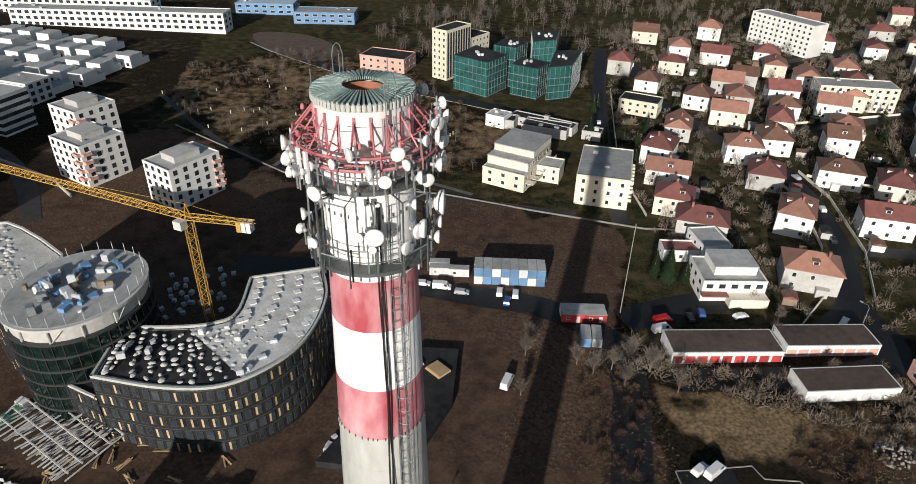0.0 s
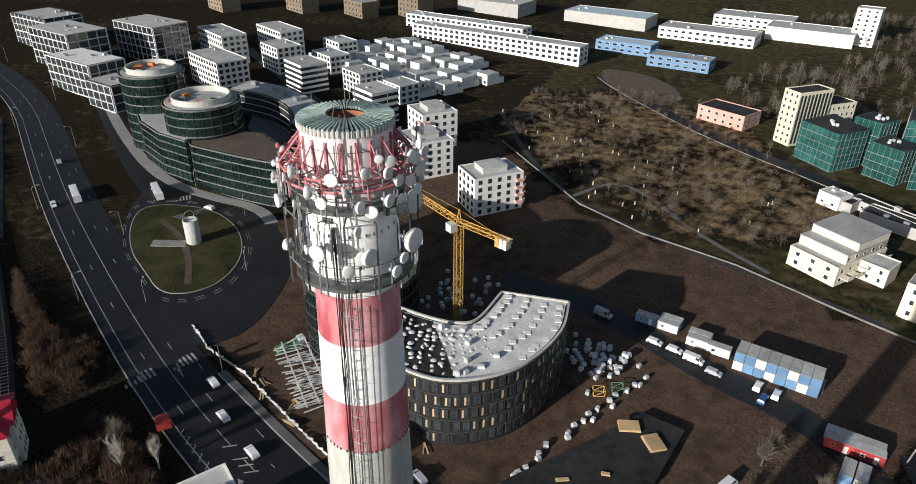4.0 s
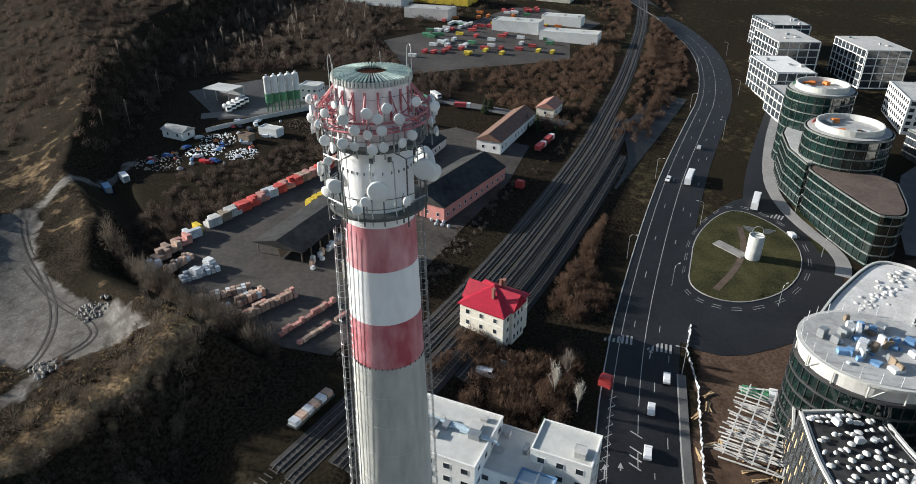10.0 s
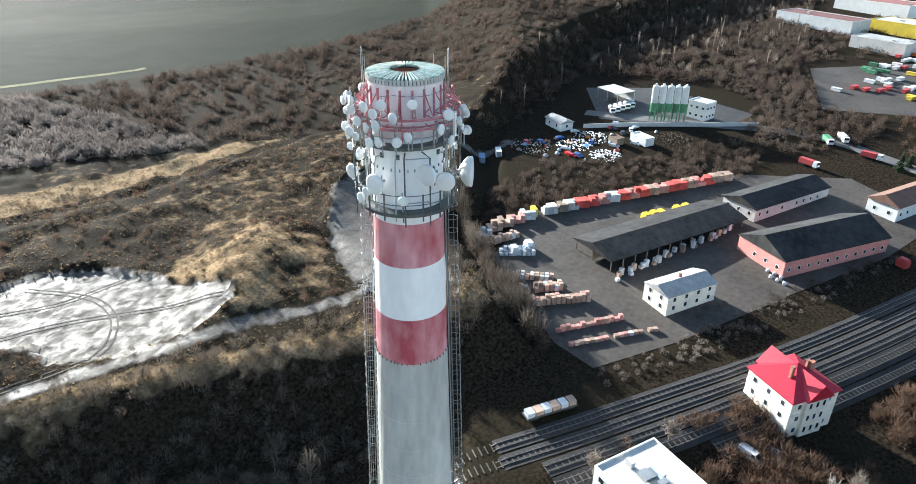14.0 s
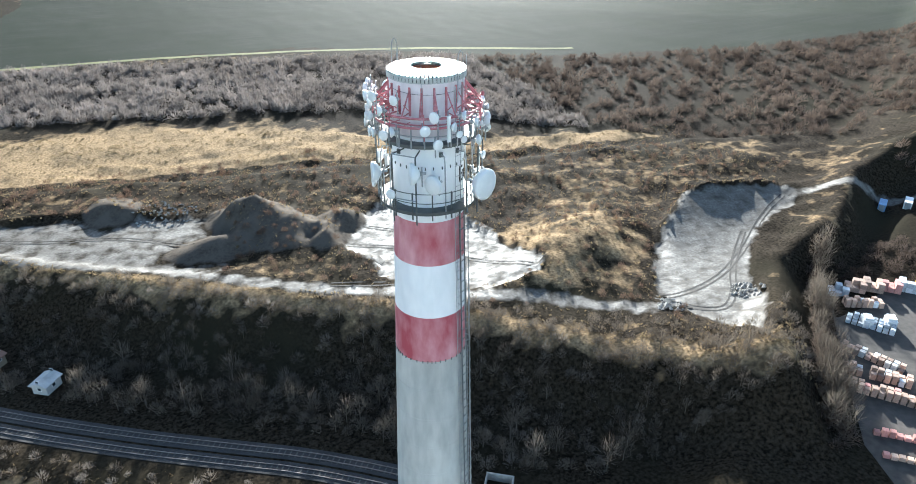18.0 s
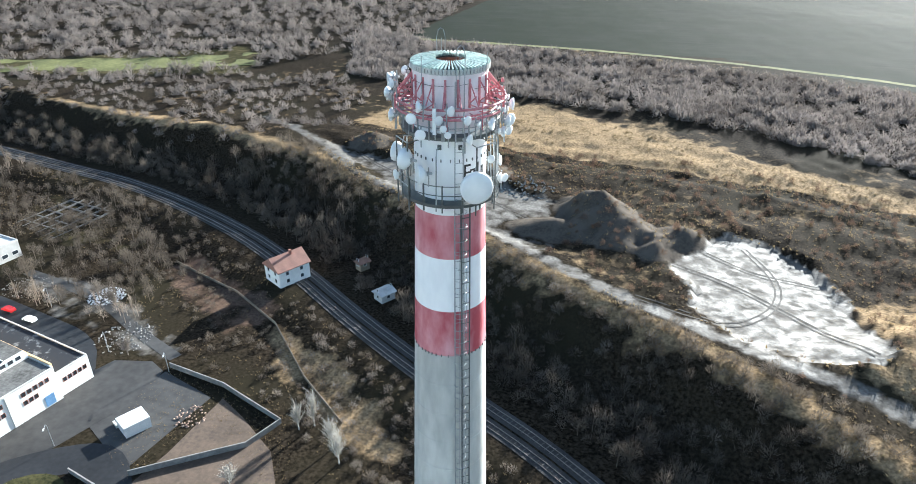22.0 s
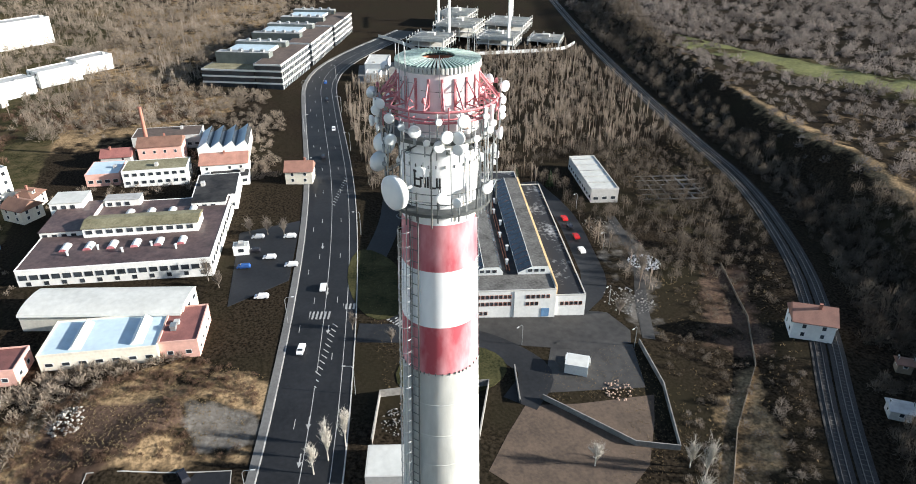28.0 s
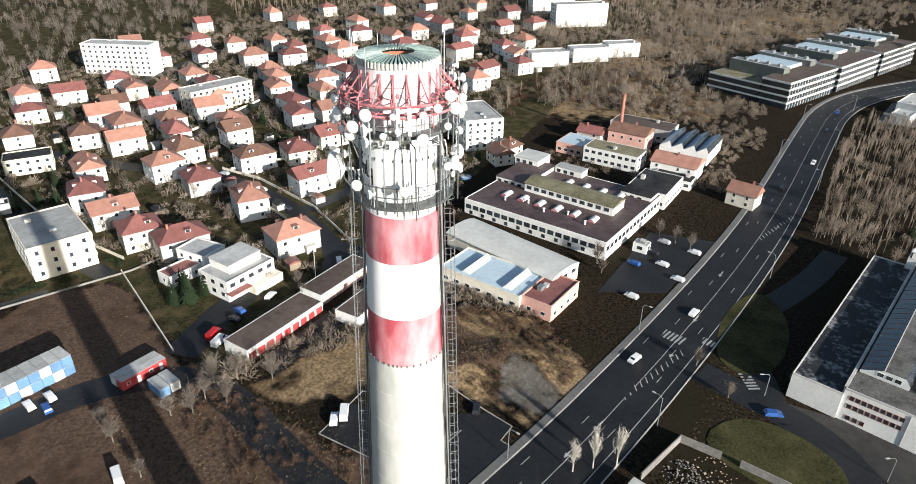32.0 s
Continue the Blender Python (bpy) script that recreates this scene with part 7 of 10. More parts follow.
# ---------------------------------------------------------------- east: factory and sheds
def factory(p0, p1, deep):
    """A factory hall: two lower side wings with patched dark roofs, and a middle nave with two glazed roof lights."""
    x, y, rz, w = along(p0, p1, deep)
    t = thing("factory", "pale concrete factory hall with long roof lights and patched dark roofs", "factory", pose(x, y, 0, 0, 0, rz))
    f, b, e = -deep / 2, deep / 2, w / 2
    for name, x0, y0, x1, y1, h, m in (("north_wing", -e, f, -11.8, b - 6, 7.4, ROOFP), ("nave", -11.8, f + 0.4, 14.2, b - 8, 9.0, ROOFD), ("south_wing", 14.2, f + 1.2, e, b - 3, 6.4, ROOFP), ("rear_block", -14.2, b - 8, 13.6, b, 10.8, ROOFP)):
        body = part(name, Kit().box(x0, y0, -1.2, x1, y1, h), WALLW, t, "pale concrete block of the factory")
        part("roof", Kit().box(x0 + 0.3, y0 + 0.3, h, x1 - 0.3, y1 - 0.3, h + 0.06), m, body, "patched bitumen roof")
        for q in ((x0, y0, x1, y0 + 0.3), (x0, y1 - 0.3, x1, y1), (x0, y0 + 0.3, x0 + 0.3, y1 - 0.3), (x1 - 0.3, y0 + 0.3, x1, y1 - 0.3)):
            part("parapet", Kit().box(q[0], q[1], h, q[2], q[3], h + 0.45), PALECONC, body)
    part("front_strip", Kit().box(-11.4, f + 0.8, 9.07, 13.8, f + 9.5, 9.2), ROOFW, t, "grey felt strip along the front")
    for u0, u1, u2, u3 in ((-11.0, -6.2, -1.6, -0.4), (4.2, 8.4, 13.2, 14.0)):
        y0, y1 = f + 9.5, b - 8.2
        k = Kit()
        prof = [(u0, 9.06), (u3, 9.06), (u3, 10.2), (u2, 11.9), (u1, 11.9), (u0, 9.9)]
        k.face([(px, y0, pz) for px, pz in prof])
        k.face([(px, y1, pz) for px, pz in prof[::-1]])
        k.face([(u3, y0, 9.06), (u3, y1, 9.06), (u3, y1, 10.2), (u3, y0, 10.2)])
        k.face([(u0, y1, 9.06), (u0, y0, 9.06), (u0, y0, 9.9), (u0, y1, 9.9)])
        k.face([(u1, y0, 11.9), (u2, y0, 11.9), (u2, y1, 11.9), (u1, y1, 11.9)], 1)
        k.face([(u0, y0, 9.9), (u1, y0, 11.9), (u1, y1, 11.9), (u0, y1, 9.9)], 2)
        k.face([(u2, y0, 11.9), (u3, y0, 10.2), (u3, y1, 10.2), (u2, y1, 11.9)], 2)
        mon = part("roof_monitor", k, [CONTW, ROOFW, GLASS], t, "raised roof light with dark sloping glass")
        bar = shared(("glazing_bar", u1 - u0), lambda k: k.rod((0, 0, 9.93), (u1 - u0, 0, 11.93), 0.05, 4), [RUST])
        for i in range(22):
            put("glazing_bar", bar, mon, pose(u0, y0 + 1 + i * (y1 - y0 - 2) / 21, 0))
        for i in range(3):
            put("window", window_mesh(1.5, 1.2, FRAMEW), mon, pose(u1 - 0.6 + i * 1.9, y0 - 0.02, 9.9))
        part("ridge_board", Kit().box(u1 - 0.15, y0, 11.9, u1 + 0.05, y1, 12.05), PALECONC, mon)
    part("valley_pipe", Kit().rod((2.0, f + 12, 9.3), (2.0, b - 12, 9.3), 0.18, 6).rod((1.2, f + 12, 9.25), (1.2, b - 12, 9.25), 0.1, 6), RUST, t, "rusty pipes in the roof valley")
    for i in range(6):
        part("roof_vent", Kit().box(-0.35, -0.35, 9.06, 0.35, 0.35, 10.7).box(-0.5, -0.5, 10.7, 0.5, 0.5, 10.85), CONTW, t, "white roof vent", pose(1.6 + (i % 2) * 1.2, f + 16 + i * 9, 0))
    part("edge_board", Kit().box(14.25, f + 1.6, 6.5, 14.75, b - 3, 9.75), WOODPANEL, t, "ochre edge of the nave roof")
    part("north_edge", Kit().box(-12.2, f + 1.0, 7.5, -11.85, b - 8, 9.55), PALECONC, t)
    part("stair_head", Kit().box(-13.4, b - 7, 10.8, -9.6, b - 3.6, 13.0).box(-13.6, b - 7.2, 13.0, -9.4, b - 3.4, 13.2), WALLW, t)
    for x0, x1, z, y in ((-10.6, 1.2, 6.6, f + 0.4), (-10.6, 1.2, 4.2, f + 0.4), (-10.2, -5.6, 1.0, f + 0.4), (5.2, 12.6, 6.4, f + 0.4), (5.2, 9.2, 4.0, f + 0.4), (15.6, e - 0.8, 3.2, f + 1.2)):
        n = max(2, int((x1 - x0) / 1.25))
        for i in range(n):
            put("window", window_mesh(1.05, 1.25, RUST, GLASS, False), t, pose(x0 + (i + 0.5) * (x1 - x0) / n, y - 0.02, z))
    for i in range(16):
        for z in (1.2, 4.4):
            put("window", window_mesh(2.2, 1.7, FRAMEW, GLASS, False), t, pose(-e - 0.02, f + 6 + i * 4.5, z, 0, 0, -90))
    part("gate", Kit().box(10.0, f + 0.3, 0, 12.4, f + 0.42, 2.9), BLUE, t, "blue steel gate")
    part("downpipe", Kit().rod((1.9, f + 0.3, 0), (1.9, f + 0.3, 9), 0.09, 5), STEEL, t)


factory((125, -34.5), (113, -79.6), 86)
x, y, rz, w = along((186, -120.5), (183.5, -131.5), 37)
lw = flat_block("long_hut", "long low white workshop with ribbed roof", "workshop", x, y, rz, w, 37, 5.6, WALLG, ROOFL, 1, (2.2, 1.5, 3.4), sides=(0, 3, 1), seed=53)
for i in range(6):
    part("roof_rib", Kit().box(-w / 2, -18 + i * 6.5, 5.7, w / 2, -17.7 + i * 6.5, 6.0), ROOFG, lw)
tr = flat_block("transformer_hut", "small white transformer hut with a sheet roof", "hut", 92.2, -65.6, 57, 6, 5, 3, CONTW, ROOFL, None, parapet=0.1)
part("ramp", Kit().box(-3.4, -4.6, -0.2, -2.9, -2.5, 1.0).box(2.9, -4.6, -0.2, 3.4, -2.5, 1.0), CONC, tr)
oh = house(87, -135, 57, 11, 9, 5.6, TILEO, WALLW, "gable", 3.4, z=3.0, label="white railway house with an orange tiled roof", seed=73, dormer=False)
balconies(oh, 11, 9, 1, 3, (0,), 3, 3.0, 1.4, None, 3.0)
house(53, -130, 55, 5.0, 4.2, 2.6, ROOFG, WALLG, "gable", 0.9, z=3.0, label="small grey shed beside the railway", seed=74, dormer=False, floors=1, name="shed")
house(66, -146, 55, 3.6, 3.0, 2.2, TILEB, TIMBER, "gable", 0.8, z=3.6, label="tiny brown timber shed on the slope", seed=75, dormer=False, floors=1, name="shed")
# barrel-roofed warehouse and its neighbours
wh = thing("warehouse", "warehouse with a pale curved sheet roof", "warehouse", pose(152.5, 51, 0, 0, 0, 73))
part("wall", Kit().box(-22, -7, -1, 22, 7, 5), WALLC, wh)
k = Kit()
for i in range(10):
    a, b = math.pi * i / 10, math.pi * (i + 1) / 10
    y0, z0, y1, z1 = -7.4 * math.cos(a), 5 + 1.7 * math.sin(a), -7.4 * math.cos(b), 5 + 1.7 * math.sin(b)
    k.face([(-22.3, y0, z0), (22.3, y0, z0), (22.3, y1, z1), (-22.3, y1, z1)])
k.face([(22, -7.4 * math.cos(math.pi * i / 10), 5 + 1.7 * math.sin(math.pi * i / 10)) for i in range(11)])
k.face([(-22, 7.4 * math.cos(math.pi * i / 10), 5 + 1.7 * math.sin(math.pi * i / 10)) for i in range(11)])
part("roof", k, ROOFL, wh, "pale curved sheet roof", smooth=False)
windows(wh, 44, 14, 0.3, 1, 4, 2.4, 1.4, 3.6, (0, 1, 3), FRAMEW, GLASS, True, sz=2.6)
x, y, rz, w = along((126, 37.5), (131, 66.5), 15.5)
fb = flat_block("flat_hall", "flat hall with a pale blue membrane roof and glass ridges", "warehouse", 136.5, 50.5, rz, 29, 15.5, 4.6, WALLC, BLUEROOF, 1, (2, 1.2, 4), seed=54)
for u in (-9, 6):
    k = Kit()
    k.face([(u - 1.6, -6, 4.75), (u + 1.6, -6, 4.75), (u, -6, 6.2)])
    k.face([(u + 1.6, 6, 4.75), (u - 1.6, 6, 4.75), (u, 6, 6.2)])
    k.face([(u + 1.6, -6, 4.75), (u + 1.6, 6, 4.75), (u, 6, 6.2), (u, -6, 6.2)])
    k.face([(u - 1.6, 6, 4.75), (u - 1.6, -6, 4.75), (u, -6, 6.2), (u, 6, 6.2)])
    part("roof_light", k, FRAMEW, fb, "glazed ridge roof light")
flat_block("red_roofed_annex", "pinkish annex with a dark red flat roof", "building", 135, 31, 80, 10, 17, 5, WALLP, TILER, 1, (1.6, 1.3, 3.5), seed=55, boxes=3)
flat_block("red_roofed_annex", "low annex with a dark red flat roof", "building", 133, 74, 80, 10, 10, 4.4, WALLP, TILER, 1, (1.6, 1.3, 3.5), seed=56)
# old works: a low hall with skylights, a raised monitor and wings
x, y, rz, w = along((178, 80), (168, 23.3), 48)
ow = flat_block("old_works", "old works hall with purple-brown felt roof, white skylights and strip windows", "factory", x, y, rz, w, 48, 6, WALLW, PURPLE, None, seed=57, boxes=6, parapet=0.25)
windows(ow, w, 48, 0, 1, 6, 2.4, 1.7, 3.1, (0, 1, 3), FRAMED, GLASS, True, sz=2.6)
windows(ow, w, 48, 0, 1, 6, 1.4, 1.4, 5.1, (0,), FRAMED, GLASS, True, sz=0.5)


def arch(k):
    k.v += [(s_ * 1.35 * math.cos(math.pi * j_ / 7), y_, 0.95 * math.sin(math.pi * j_ / 7)) for y_ in (-2.3, 2.3) for s_, j_ in [(-1, q) for q in range(8)]]
    for j_ in range(7):
        k.f.append((j_, j_ + 1, 9 + j_, 8 + j_))
        k.m.append(0)
    k.f += [tuple(range(7, -1, -1)), tuple(range(8, 16))]
    k.m += [1, 1]


am = shared(("skylight_arch",), arch, [CONTW, REDSTEEL])
for i in range(6):
    put("skylight", am, ow, pose(-w / 2 + 10.5 + i * 7.2, -24 + 13, 6.12), "white barrel skylight")
for i in range(4):
    put("skylight", am, ow, pose(-w / 2 + 24 + i * 7.2, -24 + 37, 6.12))
k = Kit().box(-w / 2 + 14, -4.2, 6, w / 2 - 7, 5.4, 9.4)
mon = part("roof_monitor", k, WALLW, ow, "raised roof monitor with strip windows")
k = Kit()
roof_kit(k, w - 21, 9.6, 9.4, 1.0, "gable", 0.35)
part("monitor_roof", k, MOSSROOF, mon, "yellow-green mossy roof", pose(3.5, 0.6, 0))
for i in range(11):
    put("window", window_mesh(2.0, 1.4, FRAMED), mon, pose(-w / 2 + 16 + i * 3.2, -4.22, 7.3))
for x0, y0, x1, y1, h, rm in ((-w / 2 - 0.4, -2, -w / 2 + 13, 22, 7.8, PURPLE), (-w / 2 - 3, 16, -w / 2 + 8, 26, 10.2, ROOFL), (-w / 2 + 14, 20, -w / 2 + 26, 25, 8.6, ROOFG), (w / 2 - 13, 16, w / 2 - 1, 23, 7.5, ROOFD)):
    g = part("wing", Kit().box(x0, y0, 0, x1, y1, h), WALLW, ow)
    part("wing_roof", Kit().box(x0 - 0.2, y0 - 0.2, h, x1 + 0.2, y1 + 0.2, h + 0.25), rm, g)
    for i in range(max(1, int((x1 - x0 - 1) / 3))):
        put("window", window_mesh(1.6, 1.4, FRAMED), g, pose(x0 + 1.6 + i * 3, y0 - 0.02, h - 2.2))
for i in range(5):
    part("roof_vent", Kit().lathe([(0.35, 6), (0.35, 7.4), (0.5, 7.4), (0.5, 7.7), (0.01, 7.8)], 10, c=(-16 + i * 8.2, -16 + (i % 2) * 3)), CONTW, ow)
for x, y, rz, w, d, h, m, rm, lab, st_ in ((255, 43, 83, 25, 12, 7, WALLW, MOSSROOF, "white two-storey workshop with a mossy flat roof", "flat"), (262, 63, 83, 13, 15, 5, WALLP, BLUEROOF, "low reddish workshop with a pale blue roof", "flat"), (229, 20, 83, 16, 22, 6, WALLW, ROOFD, "white works wing with a black roof", "flat"), (256, 16, 83, 19, 14, 6.5, WALLW, TILEO, "white works house with a red tiled roof", "gable"),
                                   (280, 42, 83, 18, 12, 8, WALLP, TILEB, "pale brick works hall with a brown tiled roof", "gable"), (278, 60, 83, 12, 9, 5, WALLG, TILER, "low works shed with a dark red roof", "gable"), (300, 40, 83, 30, 14, 6, WALLG, ROOFM, "long old works shed with a brown roof", "flat"), (245, 15, 83, 16, 8, 3.6, WALLW, ROOFD, "low white shed", "flat"), (181, 14, 83, 5, 4, 3, CONTW, ROOFL, "small kiosk", "flat"), (231, 88, 50, 10, 9, 5, WALLC, TILEB, "small cream house with a brown tiled roof", "gable")):
    if st_ == "flat":
        flat_block("workshop", lab + " of the old works", "workshop", x, y, rz, w, d, h, m, rm, 2 if h > 6.5 else 1, (2.0, 1.5, 3.0), seed=int(x), boxes=2, parapet=0.2)
    else:
        house(x, y, rz, w, d, h, rm, m, "gable", 2.6, label=lab, seed=int(x), dormer=False, name="workshop", group="workshops of the old works")
sw = thing("sawtooth_hall", "sawtooth-roofed works hall with glazed ridges", "workshop", pose(285, 15, 0, 0, 0, 83))
part("wall", Kit().box(-11, -12, -1, 11, 12, 5.5), WALLW, sw)
for i in range(4):
    k = Kit()
    a, b = -11 + i * 5.5, -5.5 + i * 5.5
    k.face([(a, -12, 5.5), (b, -12, 5.5), (a + 1.2, -12, 8.2)])
    k.face([(b, 12, 5.5), (a, 12, 5.5), (a + 1.2, 12, 8.2)])
    k.face([(b, -12, 5.5), (b, 12, 5.5), (a + 1.2, 12, 8.2), (a + 1.2, -12, 8.2)], 1)
    k.face([(a, 12, 5.5), (a, -12, 5.5), (a + 1.2, -12, 8.2), (a + 1.2, 12, 8.2)], 2)
    part("sawtooth", k, [WALLW, BLUEROOF, GLASS], sw)
bchim = thing("brick_chimney", "slender red brick factory chimney", "chimney", pose(283, 48, 0))
part("shaft", Kit().lathe([(1.1, -1), (0.7, 23), (0.85, 23), (0.85, 23.6), (0.01, 23.6)], 14), BRICK, bchim)
pool = thing("garden_pool", "round blue garden pool on the lawn", "pool", pose(207, 93, 0.1))
part("rim", Kit().lathe([(2.3, 0), (2.4, 0.9), (2.2, 0.9), (2.2, 0.6)], 24), BLUE, pool)
part("water", Kit().cap(2.2, 0.6, 24), BLUEROOF, pool)
# terraced glass offices beside the road
def terraced_office(p0, p1):
    """A four-storey office: a long banded front with a planted roof, two short wings and a blue-roofed court between glass boxes."""
    x, y, rz, w = along(p0, p1, 50)
    t = thing("terraced_office", "terraced office with white floor bands and blue roof membranes", "office building", pose(x, y, 0, 0, 0, rz), "offices along the road")
    for x0, y0, x1, y1, n in ((-w / 2, -25, w / 2, -8, 4), (-w / 2, -8, -w / 2 + 17, 25, 3), (-w / 2 + 17, -8, w / 2 - 3, 20, 4.4)):
        for f in range(int(n)):
            part("glass_storey", Kit().box(x0 + 0.3, y0 + 0.3, f * 3.7 - (1.5 if f == 0 else 0), x1 - 0.3, y1 - 0.3, f * 3.7 + 2.7), GLASS, t)
            part("floor_band", Kit().box(x0, y0, f * 3.7 + 2.7, x1, y1, f * 3.7 + 3.7), WALLW, t, "white floor band")
        if n > 4:
            part("rim", Kit().box(x0, y0, 14.8, x1, y1, 16.3), WALLW, t, "white roof rim")
        part("roof", Kit().box(x0 + 0.5, y0 + 0.5, n * 3.7, x1 - 0.5, y1 - 0.5, n * 3.7 + 0.15), BLUEROOF if n > 4 else MOSSROOF if n == 3 else ROOFM, t, "roof covering")
        if n == 4:
            fin = shared(("office_fin", 4), lambda k: k.box(-0.12, -0.12, -0.5, 0.12, 0.1, 14.4), [WALLW])
            for i in range(int((x1 - x0) / 3.2)):
                put("fin", fin, t, pose(x0 + 1.5 + i * 3.2, y0 + 0.12, 0))
    for x0, x1 in ((-w / 2 + 14, -w / 2 + 21), (w / 2 - 11, w / 2 - 4)):
        part("upper_box", Kit().box(x0, -13, 7.4, x1, 21, 18.0), BANDM, t, "grey metal-clad upper storey")
        part("upper_roof", Kit().box(x0 + 0.3, -12.7, 18.0, x1 - 0.3, 20.7, 18.15), ROOFG, t)
        for i in range(4):
            part("roof_unit", Kit().box(-1.4, -1.0, 0, 1.4, 1.0, 1.3).box(-1.1, -0.7, 1.3, 1.1, 0.7, 1.5), STEEL, t, "", pose((x0 + x1) / 2, -8 + i * 7, 18.15))


for p0, p1 in (((381, -21), (432, -44.5)), ((437, -46.5), (490, -69.5)), ((495, -71.5), (548, -95))):
    terraced_office(p0, p1)
# concrete frames under construction in the distance
for cx, cy, w, d, fl in ((478, -142, 34, 30, 2), (512, -176, 40, 34, 3), (474, -196, 34, 30, 2), (530, -226, 44, 36, 2), (474, -236, 28, 26, 1), (560, -190, 36, 30, 3)):
    t = thing("unfinished_building", "unfinished pale concrete frame building with bare slabs", "building", pose(cx, cy, 0, 0, 0, -35), "unfinished frames")
    for f in range(fl):
        part("slab", Kit().box(-w / 2, -d / 2, 3.8 * f + 3.4, w / 2, d / 2, 3.8 * f + 3.8), PALECONC, t)
    pm = shared(("frame_column", fl), lambda k: k.box(-0.3, -0.3, -0.5, 0.3, 0.3, 3.8 * fl + 2.6), [PALECONC])
    for i in range(6):
        for j in (0, 1, 2, 3):
            if i in (0, 5) or j in (0, 3):
                put("column", pm, t, pose(-w / 2 + 0.6 + i * (w - 1.2) / 5, -d / 2 + 0.6 + j * (d - 1.2) / 3, 0))
    for i in range(5):
        part("parapet_wall", Kit().box(-w / 2 + i * w / 5, -d / 2, 3.8 * fl, -w / 2 + i * w / 5 + 0.4, d / 2 - 3, 3.8 * fl + 1.8), PALECONC, t)
    part("stair_core", Kit().box(-3, -3, 0, 3, 3, 3.8 * fl + 3.4), PALECONC, t)
for cx, cy, az in ((518, -160, 150), (490, -160, 200), (455, -196, 60), (545, -236, 170)):
    t = thing("far_crane", "distant white and red tower crane over building frames", "crane", pose(cx, cy, 0))
    part("mast", Kit().box(-0.9, -0.9, 0, 0.9, 0.9, 42), CONTW, t)
    part("jib", Kit().box(-12, -0.5, 42, 38, 0.5, 43.2), CONTW, t, "", pose(0, 0, 0, 0, 0, az))
    part("counterweight", Kit().box(-12, -1.2, 40.5, -9, 1.2, 42.6), CONTR, t, "", pose(0, 0, 0, 0, 0, az))
ribbon("hoarding", [(520, -110), (497, -121), (460, -128), (447, -136), (443, -160), (444, -184), (444, -210), (446, -236), (455, -252)], -0.2, 0.2, 2.4, CONTW, "long white hoarding round the far building site", "fence", 2.6)
slab("yard", [(385, -66), (430, -76), (440, -130), (412, -120), (384, -86)], -0.2, 0.12, PAVING, "pale yard behind the wood", "yard")
for x, y, w, d, h in ((415, -86, 26, 14, 7), (392, -78, 12, 9, 5), (424, -112, 18, 9, 4)):
    flat_block("warehouse", "white sheet-clad hall beside the wood", "warehouse", x, y, -20, w, d, h, CONTW, ROOFL, None, seed=int(x), boxes=2, group="industrial halls")
# boundary walls and the ruined compound
for line, h in (([(80.5, -8.5), (96, -14), (95, -23)], 2.2), ([(94.5, -27), (92.3, -41), (75, -32)], 2.2), ([(97, -50), (84, -46)], 1.4), ([(84, -52), (64, -66), (60, -75), (80, -84), (98, -88)], 1.6), ([(66, -28), (78, -8)], 2.0)):
    ribbon("wall", line, -0.14, 0.14, h, OLDWALL, "weathered concrete boundary wall", "wall", h + 0.3)
ribbon("lane", [(173, -122), (152, -117), (136, -112), (118, -101), (99, -92)], -1.8, 1.8, 0.06, PALEASPH, "broken grey concrete slabs of an old lane", "lane")
fg = thing("foundation_grid", "overgrown concrete foundation grid of a vanished hall", "foundation", pose(192, -163, ground_z(192, -163), 0, 0, 77))
for i in range(6):
    part("beam", Kit().box(-20, -12 + i * 4.8, -0.4, 20, -11.5 + i * 4.8, 0.5), PAVING, fg)
for i in range(9):
    part("cross_beam", Kit().box(-20 + i * 5, -12, -0.4, -19.5 + i * 5, 12.2, 0.45), PAVING, fg)
flat_block("shed", "long grey sheet-roofed shed", "shed", 72.3, -11.3, 73, 11, 9, 2.8, WALLG, ROOFL, None, parapet=0.1)
ribbon("fence", [(46, -78), (62, -92), (80, -112), (100, -126), (130, -140)], -0.1, 0.1, 0.9, TIMBER, "low grey plot fence along the railway strip", "fence", 1.0)
# ---------------------------------------------------------------- west: brick yard and railway houses
Z3 = 3.05
x, y, rz, w = along((-134.5, -1), (-149.3, 9.5), 9.5)
house(x, y, rz, w, 9.5, 5.6, ROOFG, WALLC, "gable", 1.6, z=Z3, label="pale concrete store with a low grey gable roof", seed=81, dormer=False, name="store", o=0.2)
x, y, rz, w = along((-170.5, 26), (-204, 54.5), 19)
house(x, y, rz, w, 19, 5.0, ROOFD, PINKWALL, "gable", 4.4, z=Z3, label="long pinkish-red hall with a black gable roof", seed=82, dormer=False, name="brick_hall", o=0.4, floors=1)
x, y, rz, w = along((-149, -21), (-200, 11), 17)
sh = thing("open_shed", "long open timber shed with a black sheet roof", "shed", pose(x, y, Z3, 0, 0, rz))
k = Kit()
roof_kit(k, w, 17, 3.6, 2.2, "gable", 0.8)
part("roof", k, ROOFD, sh)
pm = shared(("shed_post",), lambda k: k.box(-0.15, -0.15, -0.2, 0.15, 0.15, 3.7), [TIMBER])
